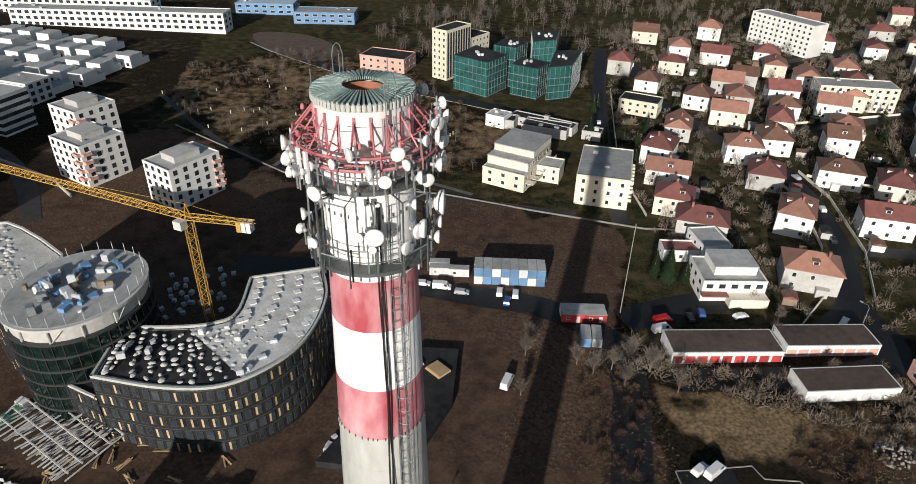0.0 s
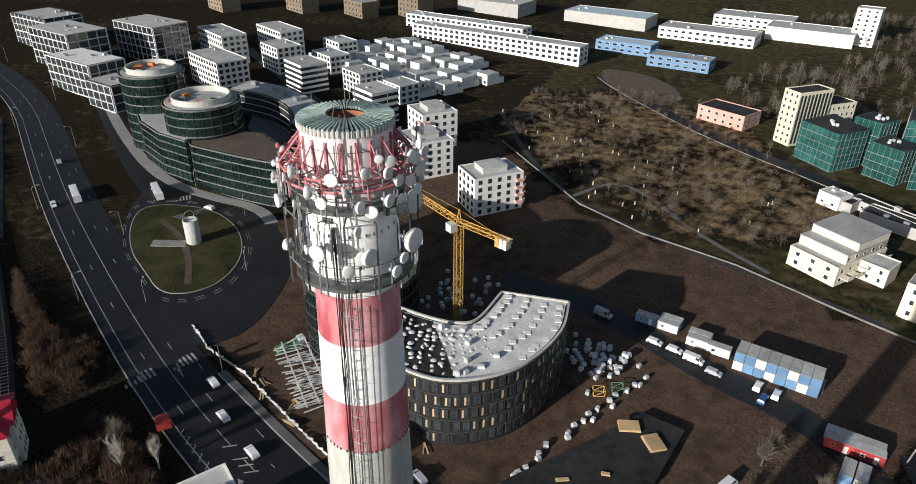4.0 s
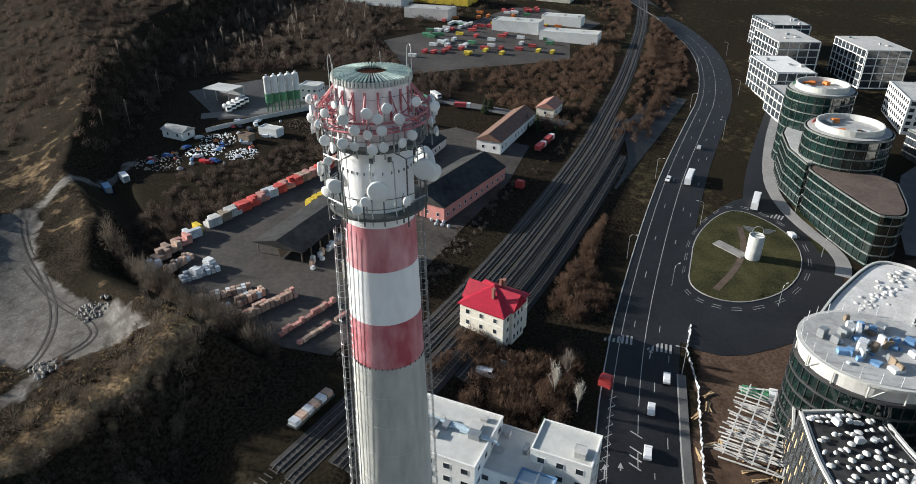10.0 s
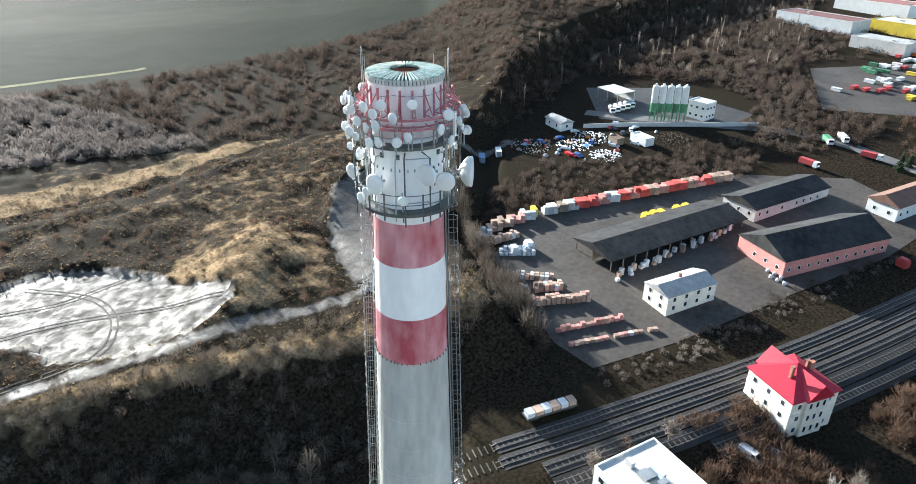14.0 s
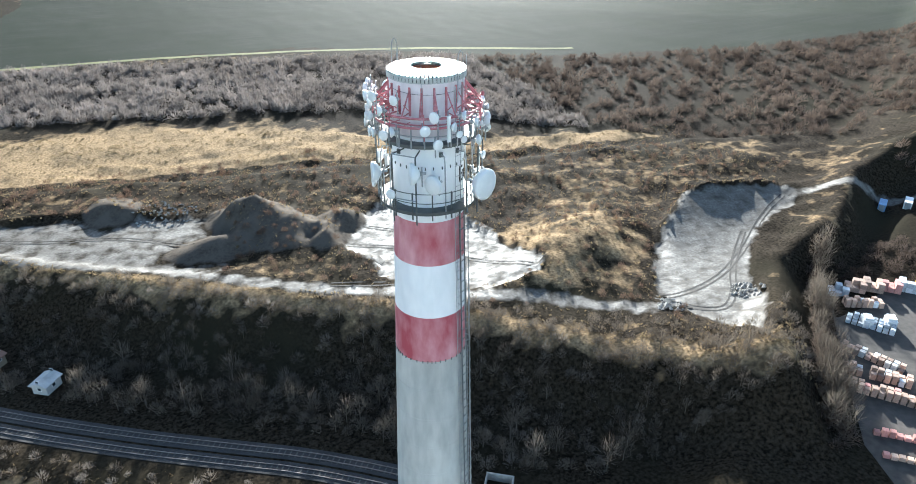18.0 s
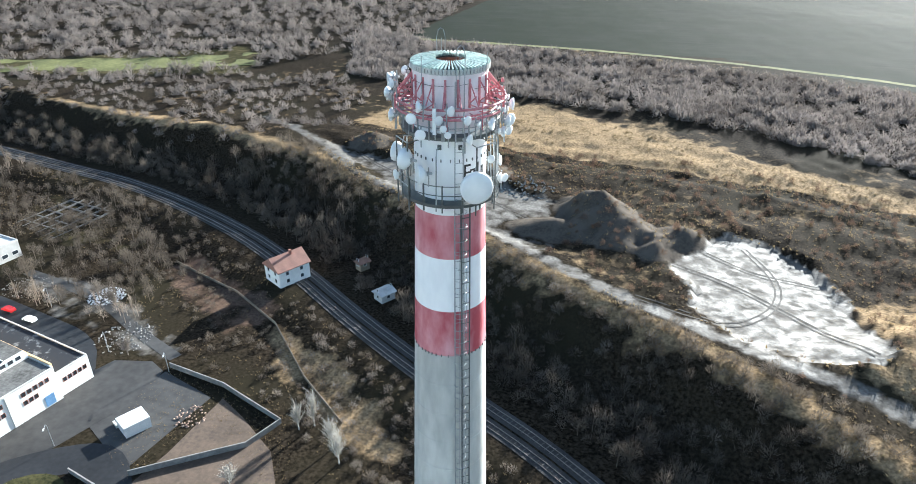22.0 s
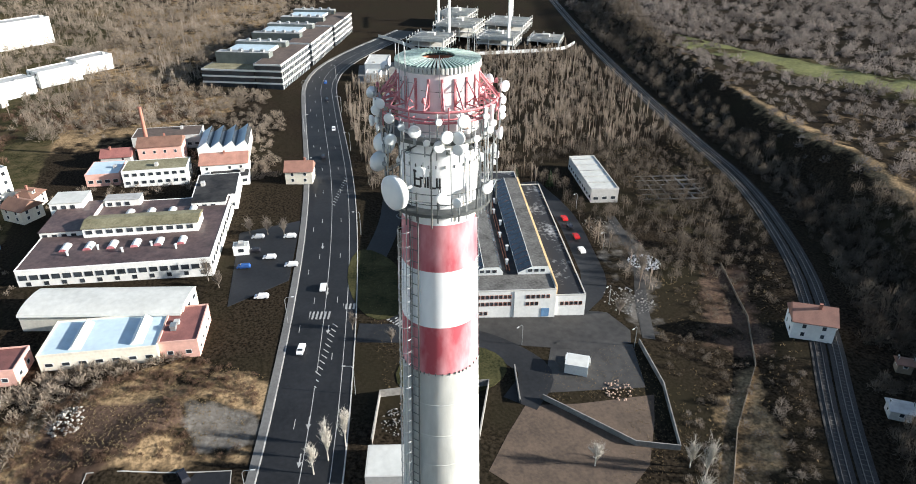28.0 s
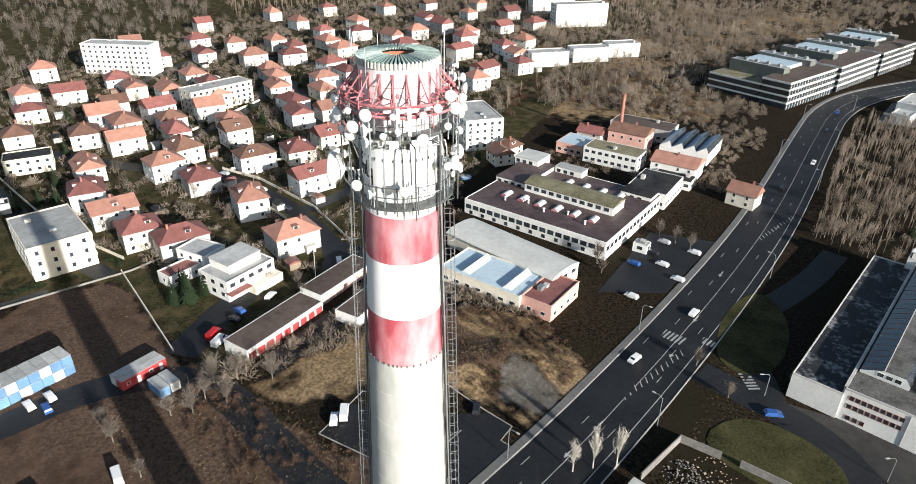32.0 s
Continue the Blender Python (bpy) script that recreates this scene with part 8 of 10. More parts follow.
for i in range(13):
    for s in (-8.2, 8.2):
        put("post", pm, sh, pose(-w / 2 + 0.3 + i * (w - 0.6) / 12, s, 0))
part("back_wall", Kit().box(-w / 2, 0, -0.3, w / 2, 0.2, 5.4), TIMBER, sh)
x, y, rz, w = along((-205, 14), (-240, 36), 14)
house(x, y, rz, w, 14, 4, ROOFD, WALLG, "gable", 2.6, z=Z3, label="old shed with a black roof", seed=83, dormer=False, name="shed", floors=1)
x, y, rz, w = along((-228, 59), (-266, 84), 11)
house(x, y, rz, w, 11, 4.6, TILEB, WALLW, "gable", 3, z=Z3, label="long white building with a brown gable roof", seed=84, dormer=False, name="long_house", floors=1)
house(-278, 95, rz, 14, 9, 4, TILEO, WALLC, "gable", 2.4, z=Z3, label="small station building with an orange roof", seed=85, dormer=False, floors=1)
# red-roofed station house
x, y, rz, w = along((-103.6, 32.8), (-113.6, 41.8), 13.2)
rh = house(x, y, rz, w, 13.2, 10.2, REDSHEET, WALLC, "hip", 4.2, z=0.3, label="cream station house with a bright red metal roof", seed=86, dormer=False, floors=3, name="station_house")
k = Kit()
roof_kit(k, 13.2 + 1.6, 6.6, 10.3, 3.6, "gable", 0.5)
part("cross_gable", k, REDSHEET, rh, "bright red cross gable", pose(0, 0, 0, 0, 0, 90))
for s in (-1, 1):
    k = Kit()
    k.face([(-3.2, s * 7.4, 10.2), (3.2, s * 7.4, 10.2), (0, s * 7.4, 13.7)][::s])
    k.box(-3.2, min(s * 6.5, s * 7.4), 0, 3.2, max(s * 6.5, s * 7.4), 10.2)
    part("gable_wall", k, WALLC, rh)
for s in (0, 2):
    for f in range(3):
        for u in (-1.9, 0, 1.9):
            put("window", window_mesh(1.0, 1.7, FRAMEW), rh, side_pose(w, 14.8, s, u, 1.1 + f * 3.3))
for z in (3.5, 6.8):
    part("string_course", Kit().box(-w / 2 - 0.08, -6.68, z, w / 2 + 0.08, 6.68, z + 0.22), WALLW, rh, "pale string course")
for u in (-3.2, 2.4):
    part("chimney", Kit().box(u - 0.4, -1.9, 12.0, u + 0.4, -1.2, 15.4).box(u - 0.5, -2.0, 15.4, u + 0.5, -1.1, 15.6), BRICK, rh)
# heating plant at the chimney's foot
flat_block("heating_plant", "white boiler house with a cluttered grey roof", "plant building", -65, 12.2, 57, 19, 15, 13.5, WALLW, ROOFL, 4, (1.6, 1.5, 3.2), boxes=9, seed=61)
flat_block("heating_plant", "low white link of the boiler house", "plant building", -60.5, 24, 57, 16, 13, 10.5, WALLW, ROOFL, 3, (1.6, 1.5, 3.2), boxes=7, seed=62)
flat_block("heating_plant", "white boiler house wing with a pale roof", "plant building", -57.5, 35.5, 57, 12, 9, 14, WALLW, ROOFL, 4, (1.6, 1.5, 3.2), boxes=2, seed=63)
flat_block("heating_plant", "blue-glazed bay of the boiler house", "plant building", -49, 26, 57, 7, 11, 11, BLUE, BLUEROOF, 3, (1.6, 1.5, 3.2), boxes=1, seed=64)
for i in range(4):
    t = thing("roof_pipe", "pale blue roof pipe with bends", "pipe", pose(-66 + i * 1.6, 13 + i * 1.8, 13.7, 0, 0, 57))
    part("run", Kit().rod((-4, 0, 0.6), (4, 0, 0.6), 0.3, 8).rod((-4, 0, 0), (-4, 0, 0.6), 0.3, 8).rod((4, 0, 0), (4, 0, 0.6), 0.3, 8), BLUEROOF, t)
# mixing plant silos
for i in range(5):
    a = Vector((-293, -43)).lerp(Vector((-298.5, -30)), i / 4)
    t = thing("silo", "tall grey-white cement silo on green legs", "silo", pose(a.x, a.y, Z3), "cement silos")
    part("tank", Kit().lathe([(0.5, 6), (1.6, 8.5), (1.6, 16.5), (1.3, 17.0), (0.5, 17.2), (0.5, 17.9), (0.01, 18)], 20), CONTW, t)
    for s in range(4):
        part("leg", Kit().rod(polar(45 + 90 * s, 1.5, 0), polar(45 + 90 * s, 1.5, 8.6), 0.18, 5), CONTG, t)
    part("skirt", Kit().lathe([(1.66, 4.5), (1.66, 8.8), (1.5, 8.8)], 12), CONTG, t)
    part("brace", Kit().rod(polar(45, 1.5, 0.3), polar(135, 1.5, 4.4), 0.1, 4), CONTG, t)
flat_block("mixing_tower", "white sheet-clad mixing house", "plant building", -309, -23, 66, 10, 8, 8, CONTW, ROOFL, 2, (1.4, 1.2, 2.4), z=Z3, seed=66)
ms = thing("open_shed", "open shed with a pale sheet roof", "shed", pose(-317, -68, Z3, 0, 0, 58))
part("roof", Kit().box(-8, -6, 5.2, 8, 6, 5.45), ROOFL, ms, "pale sheet roof")
part("back_wall", Kit().box(-8, 5.6, -0.2, 8, 5.9, 5.2), CONTW, ms)
for u in (-7.6, 0, 7.6):
    part("post", Kit().box(u - 0.15, -5.7, -0.2, u + 0.15, -5.4, 5.2), STEEL, ms)
house(-265, -80, 56, 12, 7, 3.4, ROOFG, WALLW, "gable", 1.4, z=Z3, label="low white hut with a grey sheet roof beside the scrap yard", seed=68, dormer=False, floors=1, name="hut")
flat_block("shed", "low pale-roofed shed in the scrap yard", "shed", -262, -40, 56, 10, 5, 3.0, CONTW, ROOFL, None, z=Z3, seed=69)
flat_block("shed", "low brown timber shed in the scrap yard", "shed", -256, -50, 56, 6, 4, 2.6, TIMBER, TILEB, None, z=Z3, seed=70)
for x, y, m, lab in ((-216, -98, BLUE, "blue steel site container"), (-222, -92, CONTW, "white steel site container")):
    t = thing("site_container", lab + " beside the track", "container", pose(x, y, ground_z(x, y), 0, 0, 30))
    part("box", Kit().box(-3, -1.2, 0, 3, 1.2, 2.6), m, t)
    part("door", Kit().box(3.0, -0.9, 0.1, 3.04, 0.9, 2.4), STEEL, t)
ribbon("wall", [(-268, -69), (-282, -46), (-300, -12), (-309, 4)], -0.15, 0.15, 2.0, WALLG, "grey concrete yard wall of the mixing plant", "wall", 2.2)
for x, y, w, d, h, m, rm in ((-452, 120, 34, 16, 7, CONTW, ROOFL), (-420, 150, 40, 14, 6, WALLW, ROOFL), (-470, 160, 30, 14, 6, WALLW, ROOFL), (-500, 60, 36, 18, 7, WALLG, ROOFG), (-560, 20, 60, 24, 8, CONTW, TILER), (-560, 80, 50, 26, 8, CONTY, ROOFG), (-600, 130, 60, 26, 8, WALLW, TILER), (-640, 60, 60, 30, 9, WALLW, TILER), (-560, 180, 30, 16, 8, WALLC, TILER)):
    flat_block("warehouse", "long low industrial hall with sheet cladding", "warehouse", x, y, 60, w, d, h, m, rm, None, z=Z3, boxes=4, seed=int(-x), group="industrial halls")

# ---------------------------------------------------------------- vehicles
def car_kit(L, W, H, van):
    def body(k):
        prof = [(-L / 2, 0.35), (-L / 2, 0.85), (-L / 2 + 0.1, 0.95), (-L * 0.42, H - 0.05), (-L * 0.36, H), (L * 0.16, H), (L * 0.30, 1.0), (L / 2 - 0.15, 0.88), (L / 2, 0.65), (L / 2, 0.35)] if not van else \
               [(-L / 2, 0.35), (-L / 2, H - 0.08), (-L / 2 + 0.1, H), (L * 0.26, H), (L * 0.38, 1.15), (L / 2 - 0.1, 1.0), (L / 2, 0.7), (L / 2, 0.35)]
        n = len(prof)
        for y in (-W / 2, W / 2):
            for x, z in prof:
                k.v.append((x, y * (0.86 if z > 1.05 else 1.0), z))
        for i in range(n):
            j = (i + 1) % n
            k.f.append((i, i + n, j + n, j))
            k.m.append(0)
        k.f += [tuple(range(n)), tuple(reversed(range(n, 2 * n)))]
        k.m += [0, 0]
    return body


def car(x, y, rz, paint, van=False, z=0.07, label=""):
    L, W, H = (5.4, 1.95, 2.2) if van else (4.3, 1.75, 1.45)
    name = "van" if van else "car"
    t = thing(name, label or ("%s parked %s on asphalt" % (paint.name.split("_")[-1], "delivery van" if van else "hatchback car")), name, pose(x, y, z, 0, 0, rz), "parked cars")
    put("body", shared(("body", van, paint.name), car_kit(L, W, H, van), [paint]), t)
    def glaze(k):
        x0, x1 = (-L * 0.39, L * 0.17) if not van else (L * 0.10, L * 0.27)
        w = W / 2 * 0.86 + 0.012
        for s in (-1, 1):
            k.face([(x0, s * (w + 0.02), 1.0), (x1 + 0.35, s * (w + 0.02), 1.0), (x1, s * w, H - 0.14), (x0 + 0.1, s * w, H - 0.14)][::s])
    put("side_glass", shared(("side_glass", van), glaze, [GLASS]), t)
    def screen(k):
        a, b = ((L * 0.285, 1.06), (L * 0.175, H - 0.06)) if not van else ((L * 0.375, 1.22), (L * 0.275, H - 0.1))
        k.face([(a[0], -W * 0.40, a[1] + 0.02), (a[0], W * 0.40, a[1] + 0.02), (b[0], W * 0.38, b[1] + 0.02), (b[0], -W * 0.38, b[1] + 0.02)])
    put("windscreen", shared(("windscreen", van), screen, [GLASS]), t)
    wh = shared(("wheel",), lambda k: (k.rod((0, -0.11, 0), (0, 0.11, 0), 0.32, 10)), [RUBBER])
    for sx in (-0.31, 0.31):
        for sy in (-1, 1):
            put("wheel", wh, t, pose(sx * L, sy * (W / 2 - 0.08), 0.32))


for x, y, rz, p, v in ((8.6, 134.1, -15, CARW, 0), (14, 132.6, -15, CARW, 0), (19.2, 130.3, -15, CARW, 1), (24.5, 127.1, -15, CARS, 0), (35.2, 126, 75, CARW, 0), (39.5, 124.5, 75, CARW, 0), (-7, 141.6, -18, CARS, 1), (76.6, 108, 10, CARR, 1), (75, 104.5, 10, CARW, 1), (84.8, 108.2, 80, CARK, 0),
                       (88.8, 109.8, 75, CARB, 0), (99, 106.7, 10, CARW, 0), (65, 59.2, 30, CARW, 0), (67.8, 58.2, 30, CARW, 1), (36.5, 121.5, 70, CARB, 0), (79.1, 46.7, 15, CARW, 0), (76.9, 44.4, 15, CARW, 0), (83.2, 31.2, 20, CARK, 0), (115.5, -32.4, -70, CARB, 0), (166.9, -0.8, 75, CARW, 0), (187.4, -2.7, 75, CARW, 0),
                       (174.6, -103.2, -10, CARR, 0), (160, -100.6, -10, CARR, 0), (150, -97.6, -10, CARW, 0), (168, -102, -10, CARK, 0), (-87.7, 71.8, 154, CARW, 0), (-77.9, 63.5, 154, CARW, 0), (-65.3, 57.2, 154, CARW, 0), (-151.9, 146.4, 170, CARW, 0), (-201, 123.8, -35, CARW, 0), (-231.6, 152.7, 145, CARS, 0),
                       (170, 14, 75, CARB, 0), (180, 10, 75, CARK, 0), (174, 5.5, 75, CARW, 0), (190, 8, 75, CARS, 0), (150, 10, 75, CARW, 0), (-98, 32, 60, CARW, 0), (-95, 27, 60, CARW, 1), (120, 2, 160, CARW, 0), (262, -26, -8, CARK, 0), (300, -37, 172, CARW, 0), (352, -42, 172, CARK, 0), (390, -47, 170, CARB, 0),
                       (149, 140, 68, CARK, 0), (158, 160, 75, CARW, 0), (163, 185, 90, CARS, 0), (126, 100, 40, CARW, 0), (104, 247, 73, CARW, 0), (113, 275, 73, CARK, 0), (95, 210, 73, CARS, 0), (30, 90, 60, CARW, 1), (-30, 66, 150, CARS, 0), (150, -8.5, -14, CARW, 0)):
    car(x, y, rz, p, bool(v), 0.1)


def bus(x, y, rz):
    t = thing("bus", "long white city bus on the asphalt", "bus", pose(x, y, 0.1, 0, 0, rz), "buses")
    part("body", Kit().box(-6, -1.25, 0.35, 6, 1.25, 3.0).box(-5.4, -1.0, 3.0, 4.8, 1.0, 3.15), CARW, t)
    part("window_strip", Kit().box(-5.8, -1.27, 1.3, 5.8, 1.27, 2.3), GLASS, t, "dark strip of windows")
    part("windscreen", Kit().box(6.0, -1.15, 1.1, 6.02, 1.15, 2.7), GLASS, t)
    wh = shared(("bus_wheel",), lambda k: k.rod((0, -0.15, 0), (0, 0.15, 0), 0.48, 10), [RUBBER])
    for sx in (-3.2, 3.6):
        for sy in (-1.12, 1.12):
            put("wheel", wh, t, pose(sx, sy, 0.48))


bus(-199.8, 132.5, 146)
bus(-176.2, 147.3, 144)


def truck(x, y, rz, m, z=3.05, drum=False):
    t = thing("truck", "concrete mixer truck in the yard" if drum else "parked lorry with a coloured box body", "truck", pose(x, y, z, 0, 0, rz), "yard trucks")
    part("cab", Kit().box(2.2, -1.2, 0.6, 4.0, 1.2, 2.8).box(4.0, -1.05, 1.6, 4.03, 1.05, 2.6, 1), [CARW, GLASS], t)
    part("chassis", Kit().box(-4, -1.0, 0.6, 2.2, 1.0, 0.95), DARKSTEEL, t)
    if drum:
        part("drum", Kit().lathe([(0.5, -2.6), (1.15, -1.2), (1.2, 0.8), (0.7, 2.0)], 12), CONTW, t, "", pose(-1.2, 0, 2.2, 0, 80, 0))
    else:
        part("load_body", Kit().box(-4, -1.22, 0.96, 1.9, 1.22, 2.9), m, t)
    wh = shared(("truck_wheel",), lambda k: k.rod((0, -0.15, 0), (0, 0.15, 0), 0.5, 10), [RUBBER])
    for sx in (-3, -1.7, 3):
        for sy in (-1.05, 1.05):
            put("wheel", wh, t, pose(sx, sy, 0.5))


for i in range(5):
    truck(-296 - i * 3.2, -64 + i * 1.6, 30, CONTW, drum=True)
for x, y, rz, m in ((-268, 28, 60, CONTR), (-300, 34, 20, CONTG), (-306, 40, 20, CONTW), (-288, 52, 70, CONTR), (-232, 78, 143, CONTR), (-240, 84, 143, CONTR)):
    truck(x, y, rz, m)


# ---------------------------------------------------------------- street lamps
def street_lamp(x, y, rz, h=9.0):
    t = thing("street_lamp", "tall grey street lamp with a bent arm", "street lamp", pose(x, y, ground_z(x, y), 0, 0, rz), "street lamps")
    put("pole", shared(("lamp_pole", h), lambda k: (k.rod((0, 0, -0.3), (0, 0, h - 0.8), 0.11, 6, 0, 0.07), k.rod((0, 0, h - 0.8), (0.5, 0, h - 0.1), 0.06, 5), k.rod((0.5, 0, h - 0.1), (2.0, 0, h), 0.05, 5)), [STEEL]), t)
    put("lamp_head", shared(("lamp_head", h), lambda k: k.box(1.8, -0.16, h - 0.05, 2.7, 0.16, h + 0.12), [DISHBACK]), t)


for i, (a, b) in enumerate(ribbon_pts(MAINROAD[3:-2], -10.2, 10.2, 30.0, 0)):
    d = (b - a).normalized()
    if i % 2:
        street_lamp(a.x, a.y, math.degrees(math.atan2(d.y, d.x)))
    else:
        street_lamp(b.x, b.y, math.degrees(math.atan2(-d.y, -d.x)))
for x, y in ((118, -90), (150, -106), (182, -112), (122, -30), (106, -56), (97, -86), (130, 98), (152, 128), (164, 170), (-128, 92), (-114, 118), (-138, 148), (-168, 158), (-205, 178)):
    street_lamp(x, y, 120, 7.0)


# ---------------------------------------------------------------- building-site clutter
rr = random.Random(77)
bag = shared(("foil_bale",), lambda k: (k.box(-0.7, -0.5, 0, 0.7, 0.5, 1.0)), [FOIL])
for i in range(95):
    x, y = (rr.gauss(-4, 4.2), rr.gauss(121, 3.4)) if i < 60 else (rr.uniform(-58, -40), rr.uniform(124, 146))
    tagged(put("foil_bale", bag, None, pose(x, y, rr.choice((0, 0, 0.95)) + 0.0, 0, 0, rr.uniform(0, 90))), "white foil-wrapped insulation bale on the site", "bale", "insulation bales")
for i in range(22):
    p = Vector((-14, 72)).lerp(Vector((8, 118)), i / 21)
    tagged(put("foil_bale", bag, None, pose(p.x + rr.uniform(-1.5, 1.5), p.y + rr.uniform(-1, 1), 0, 0, 0, rr.uniform(0, 90))), "white foil-wrapped bale beside the basement roof", "bale", "insulation bales")
slab("basement_roof", [(-14, 71), (4, 66), (16, 84), (20, 102), (10, 104), (2, 92)], -0.5, 1.6, ROOFD, "black waterproofed basement roof of the building site", "basement roof")
for x, y, w, d, h in ((8, 98, 5, 3.5, 0.6), (14, 95, 4, 5, 0.6), (6, 82, 2, 1, 0.4), (-2, 77, 3, 1, 0.3)):
    t = thing("formwork_stack", "stack of pale formwork boards on the basement roof", "timber", pose(x, y, 1.6, 0, 0, rr.uniform(0, 90)), "formwork stacks")
    for q in range(4):
        part("board", Kit().box(-w / 2 + 0.1 * q, -d / 2, q * h / 4, w / 2 - 0.05 * q, d / 2 - 0.06 * q, (q + 0.85) * h / 4), WOODPANEL, t)
# long pale scaffold beams stacked against the tower
sc = thing("scaffold_stack", "big stack of pale scaffold beams beside the tower", "scaffolding", pose(-67, 85, 0, 0, 0, -42))
bm2 = shared(("scaffold_beam",), lambda k: k.box(-0.12, -7.5, 0, 0.12, 7.5, 0.25), [GRAVEL])
for i in range(36):
    put("beam", bm2, sc, pose(-13 + i * 0.72, rr.uniform(-1.2, 1.2), 0.2 + 2.6 * rr.random(), rr.uniform(-7, 7), 0, rr.uniform(-5, 5)))
for i in range(5):
    part("cross_beam", Kit().box(-13.5, -0.15, 0, 13.5, 0.15, 0.25), GRAVEL, sc, "", pose(0, -6 + i * 3, 3.0))
tk = thing("concrete_pump", "green and white concrete pump truck beside the tower", "truck", pose(-79, 91, 0.05, 0, 0, 60))
part("body", Kit().box(-4, -1.2, 0.6, 2, 1.2, 2.0), CONTG, tk)
part("cab", Kit().box(2.1, -1.2, 0.6, 3.9, 1.2, 2.8), CARW, tk)
part("boom", Kit().rod((-3, 0, 2.0), (3.5, 0.2, 3.2), 0.2, 5), CONTW, tk)
for x, y, rz in ((-1, 108, 20), (3, 111, 20)):
    t = thing("stillage", "yellow steel lattice stillage on the site", "stillage", pose(x, y, 0, 0, 0, rz), "steel stillages")
    k = Kit()
    for a in (-1.4, 1.4):
        for b in (-1, 1):
            k.rod((a, b, 0), (a, b, 1.8), 0.08, 4)
        for z in (0.1, 1.8):
            k.rod((a, -1, z), (a, 1, z), 0.08, 4)
    for b in (-1, 1):
        for z in (0.1, 1.8):
            k.rod((-1.4, b, z), (1.4, b, z), 0.08, 4)
        k.rod((-1.4, b, 0.1), (1.4, b, 1.8), 0.06, 4)
    part("frame", k, CRANEY if x < 0 else CONTG, t)
for a, b in ribbon_pts([(-108, 88), (-98, 82), (-84, 78), (-62, 68), (-48, 62)], 0.0, 0.5, 1.7, 0):
    h_, w_ = rr.uniform(0.5, 1.0), rr.uniform(0.7, 1.0)
    k = Kit()
    k.face([(-w_, 0, 0), (w_, 0.1, 0), (w_ * 0.9, 0.25, h_), (0, rr.uniform(-0.2, 0.3), h_ * 0.8), (-w_, -0.1, h_ * 0.95)])
    k.face([(-w_, 0.12, 0), (-w_, 0.02, h_ * 0.95), (0, 0.32, h_ * 0.8), (w_ * 0.9, 0.37, h_), (w_, 0.22, 0)])
    tagged(part("foil_sheet", k, FOIL, None, "", pose(a.x, a.y, 0.02, 0, 0, -24 + rr.uniform(-14, 14))), "crumpled white foil sheet on the roadside fence", "foil", "foil fence along the road")
for i in range(26):
    x, y = rr.uniform(-86, -24), rr.uniform(60, 78)
    if y > 100 - 0.25 * (x + 130):
        continue
    t = thing("plank_heap", "heap of loose timber planks on the dirt", "timber", pose(x, y + 8, 0, 0, 0, rr.uniform(0, 180)), "plank heaps")
    for q in range(4):
        part("plank", Kit().box(-1.7, -0.14, 0, 1.7, 0.14, 0.09), WOODPANEL if (i + q) % 3 else TIMBER, t, "", pose(rr.uniform(-0.3, 0.3), rr.uniform(-0.6, 0.6), 0.02 + q * 0.1, 0, 0, rr.uniform(-14, 14)))

# ---------------------------------------------------------------- yard goods in the west
PACKS = {"pink_brick_pack": "pink brick packs", "red_wrapped_brick_pack": "red wrapped brick packs", "brick_pallet_stack": "grey-brown bricks", "white_foil_wrap": "white wrapped goods", "yellow_sheet": "yellow wrapped packs", "grey_render": "grey concrete blocks", "blue_painted_steel": "blue crates", "grey_timber": "grey timber"}
pack = {m.name: shared(("pack", m.name), lambda k: k.box(-0.90, -0.80, 0, 0.90, 0.80, 1.45), [m]) for m in (PINKBRICK, REDBRICK, PALLET, FOIL, CONTY, WALLG, BLUE, TIMBER)}
for i, m in enumerate((FOIL, PALLET, PALLET, PINKBRICK, FOIL, CONTY, WALLG, TIMBER, WALLG, REDBRICK, REDBRICK, PINKBRICK, FOIL, REDBRICK, PINKBRICK, REDBRICK, PALLET, PINKBRICK, REDBRICK, REDBRICK, PALLET, PINKBRICK, REDBRICK, PALLET, PALLET, BLUE)):
    p = Vector((-155, -67)).lerp(Vector((-176, -55)), i / 5) if i < 5 else Vector((-176, -55)).lerp(Vector((-241, 2)), (i - 5) / 20)
    t = thing("brick_block", "block of %s along the yard edge" % PACKS[m.name], "brick stack", pose(p.x, p.y, 3.08, 0, 0, 41 + rr.uniform(-3, 3)), "brick stacks along the yard")
    for a in range(2):
        for b in range(1 if m in (CONTY, BLUE) else 3):
            for c in range(2 if rr.random() < 0.7 else 1):
                put("pack", pack[m.name], t, pose(-1.0 + a * 1.92, -1.8 + b * 1.72, c * 1.47, 0, 0, rr.uniform(-2, 2)))
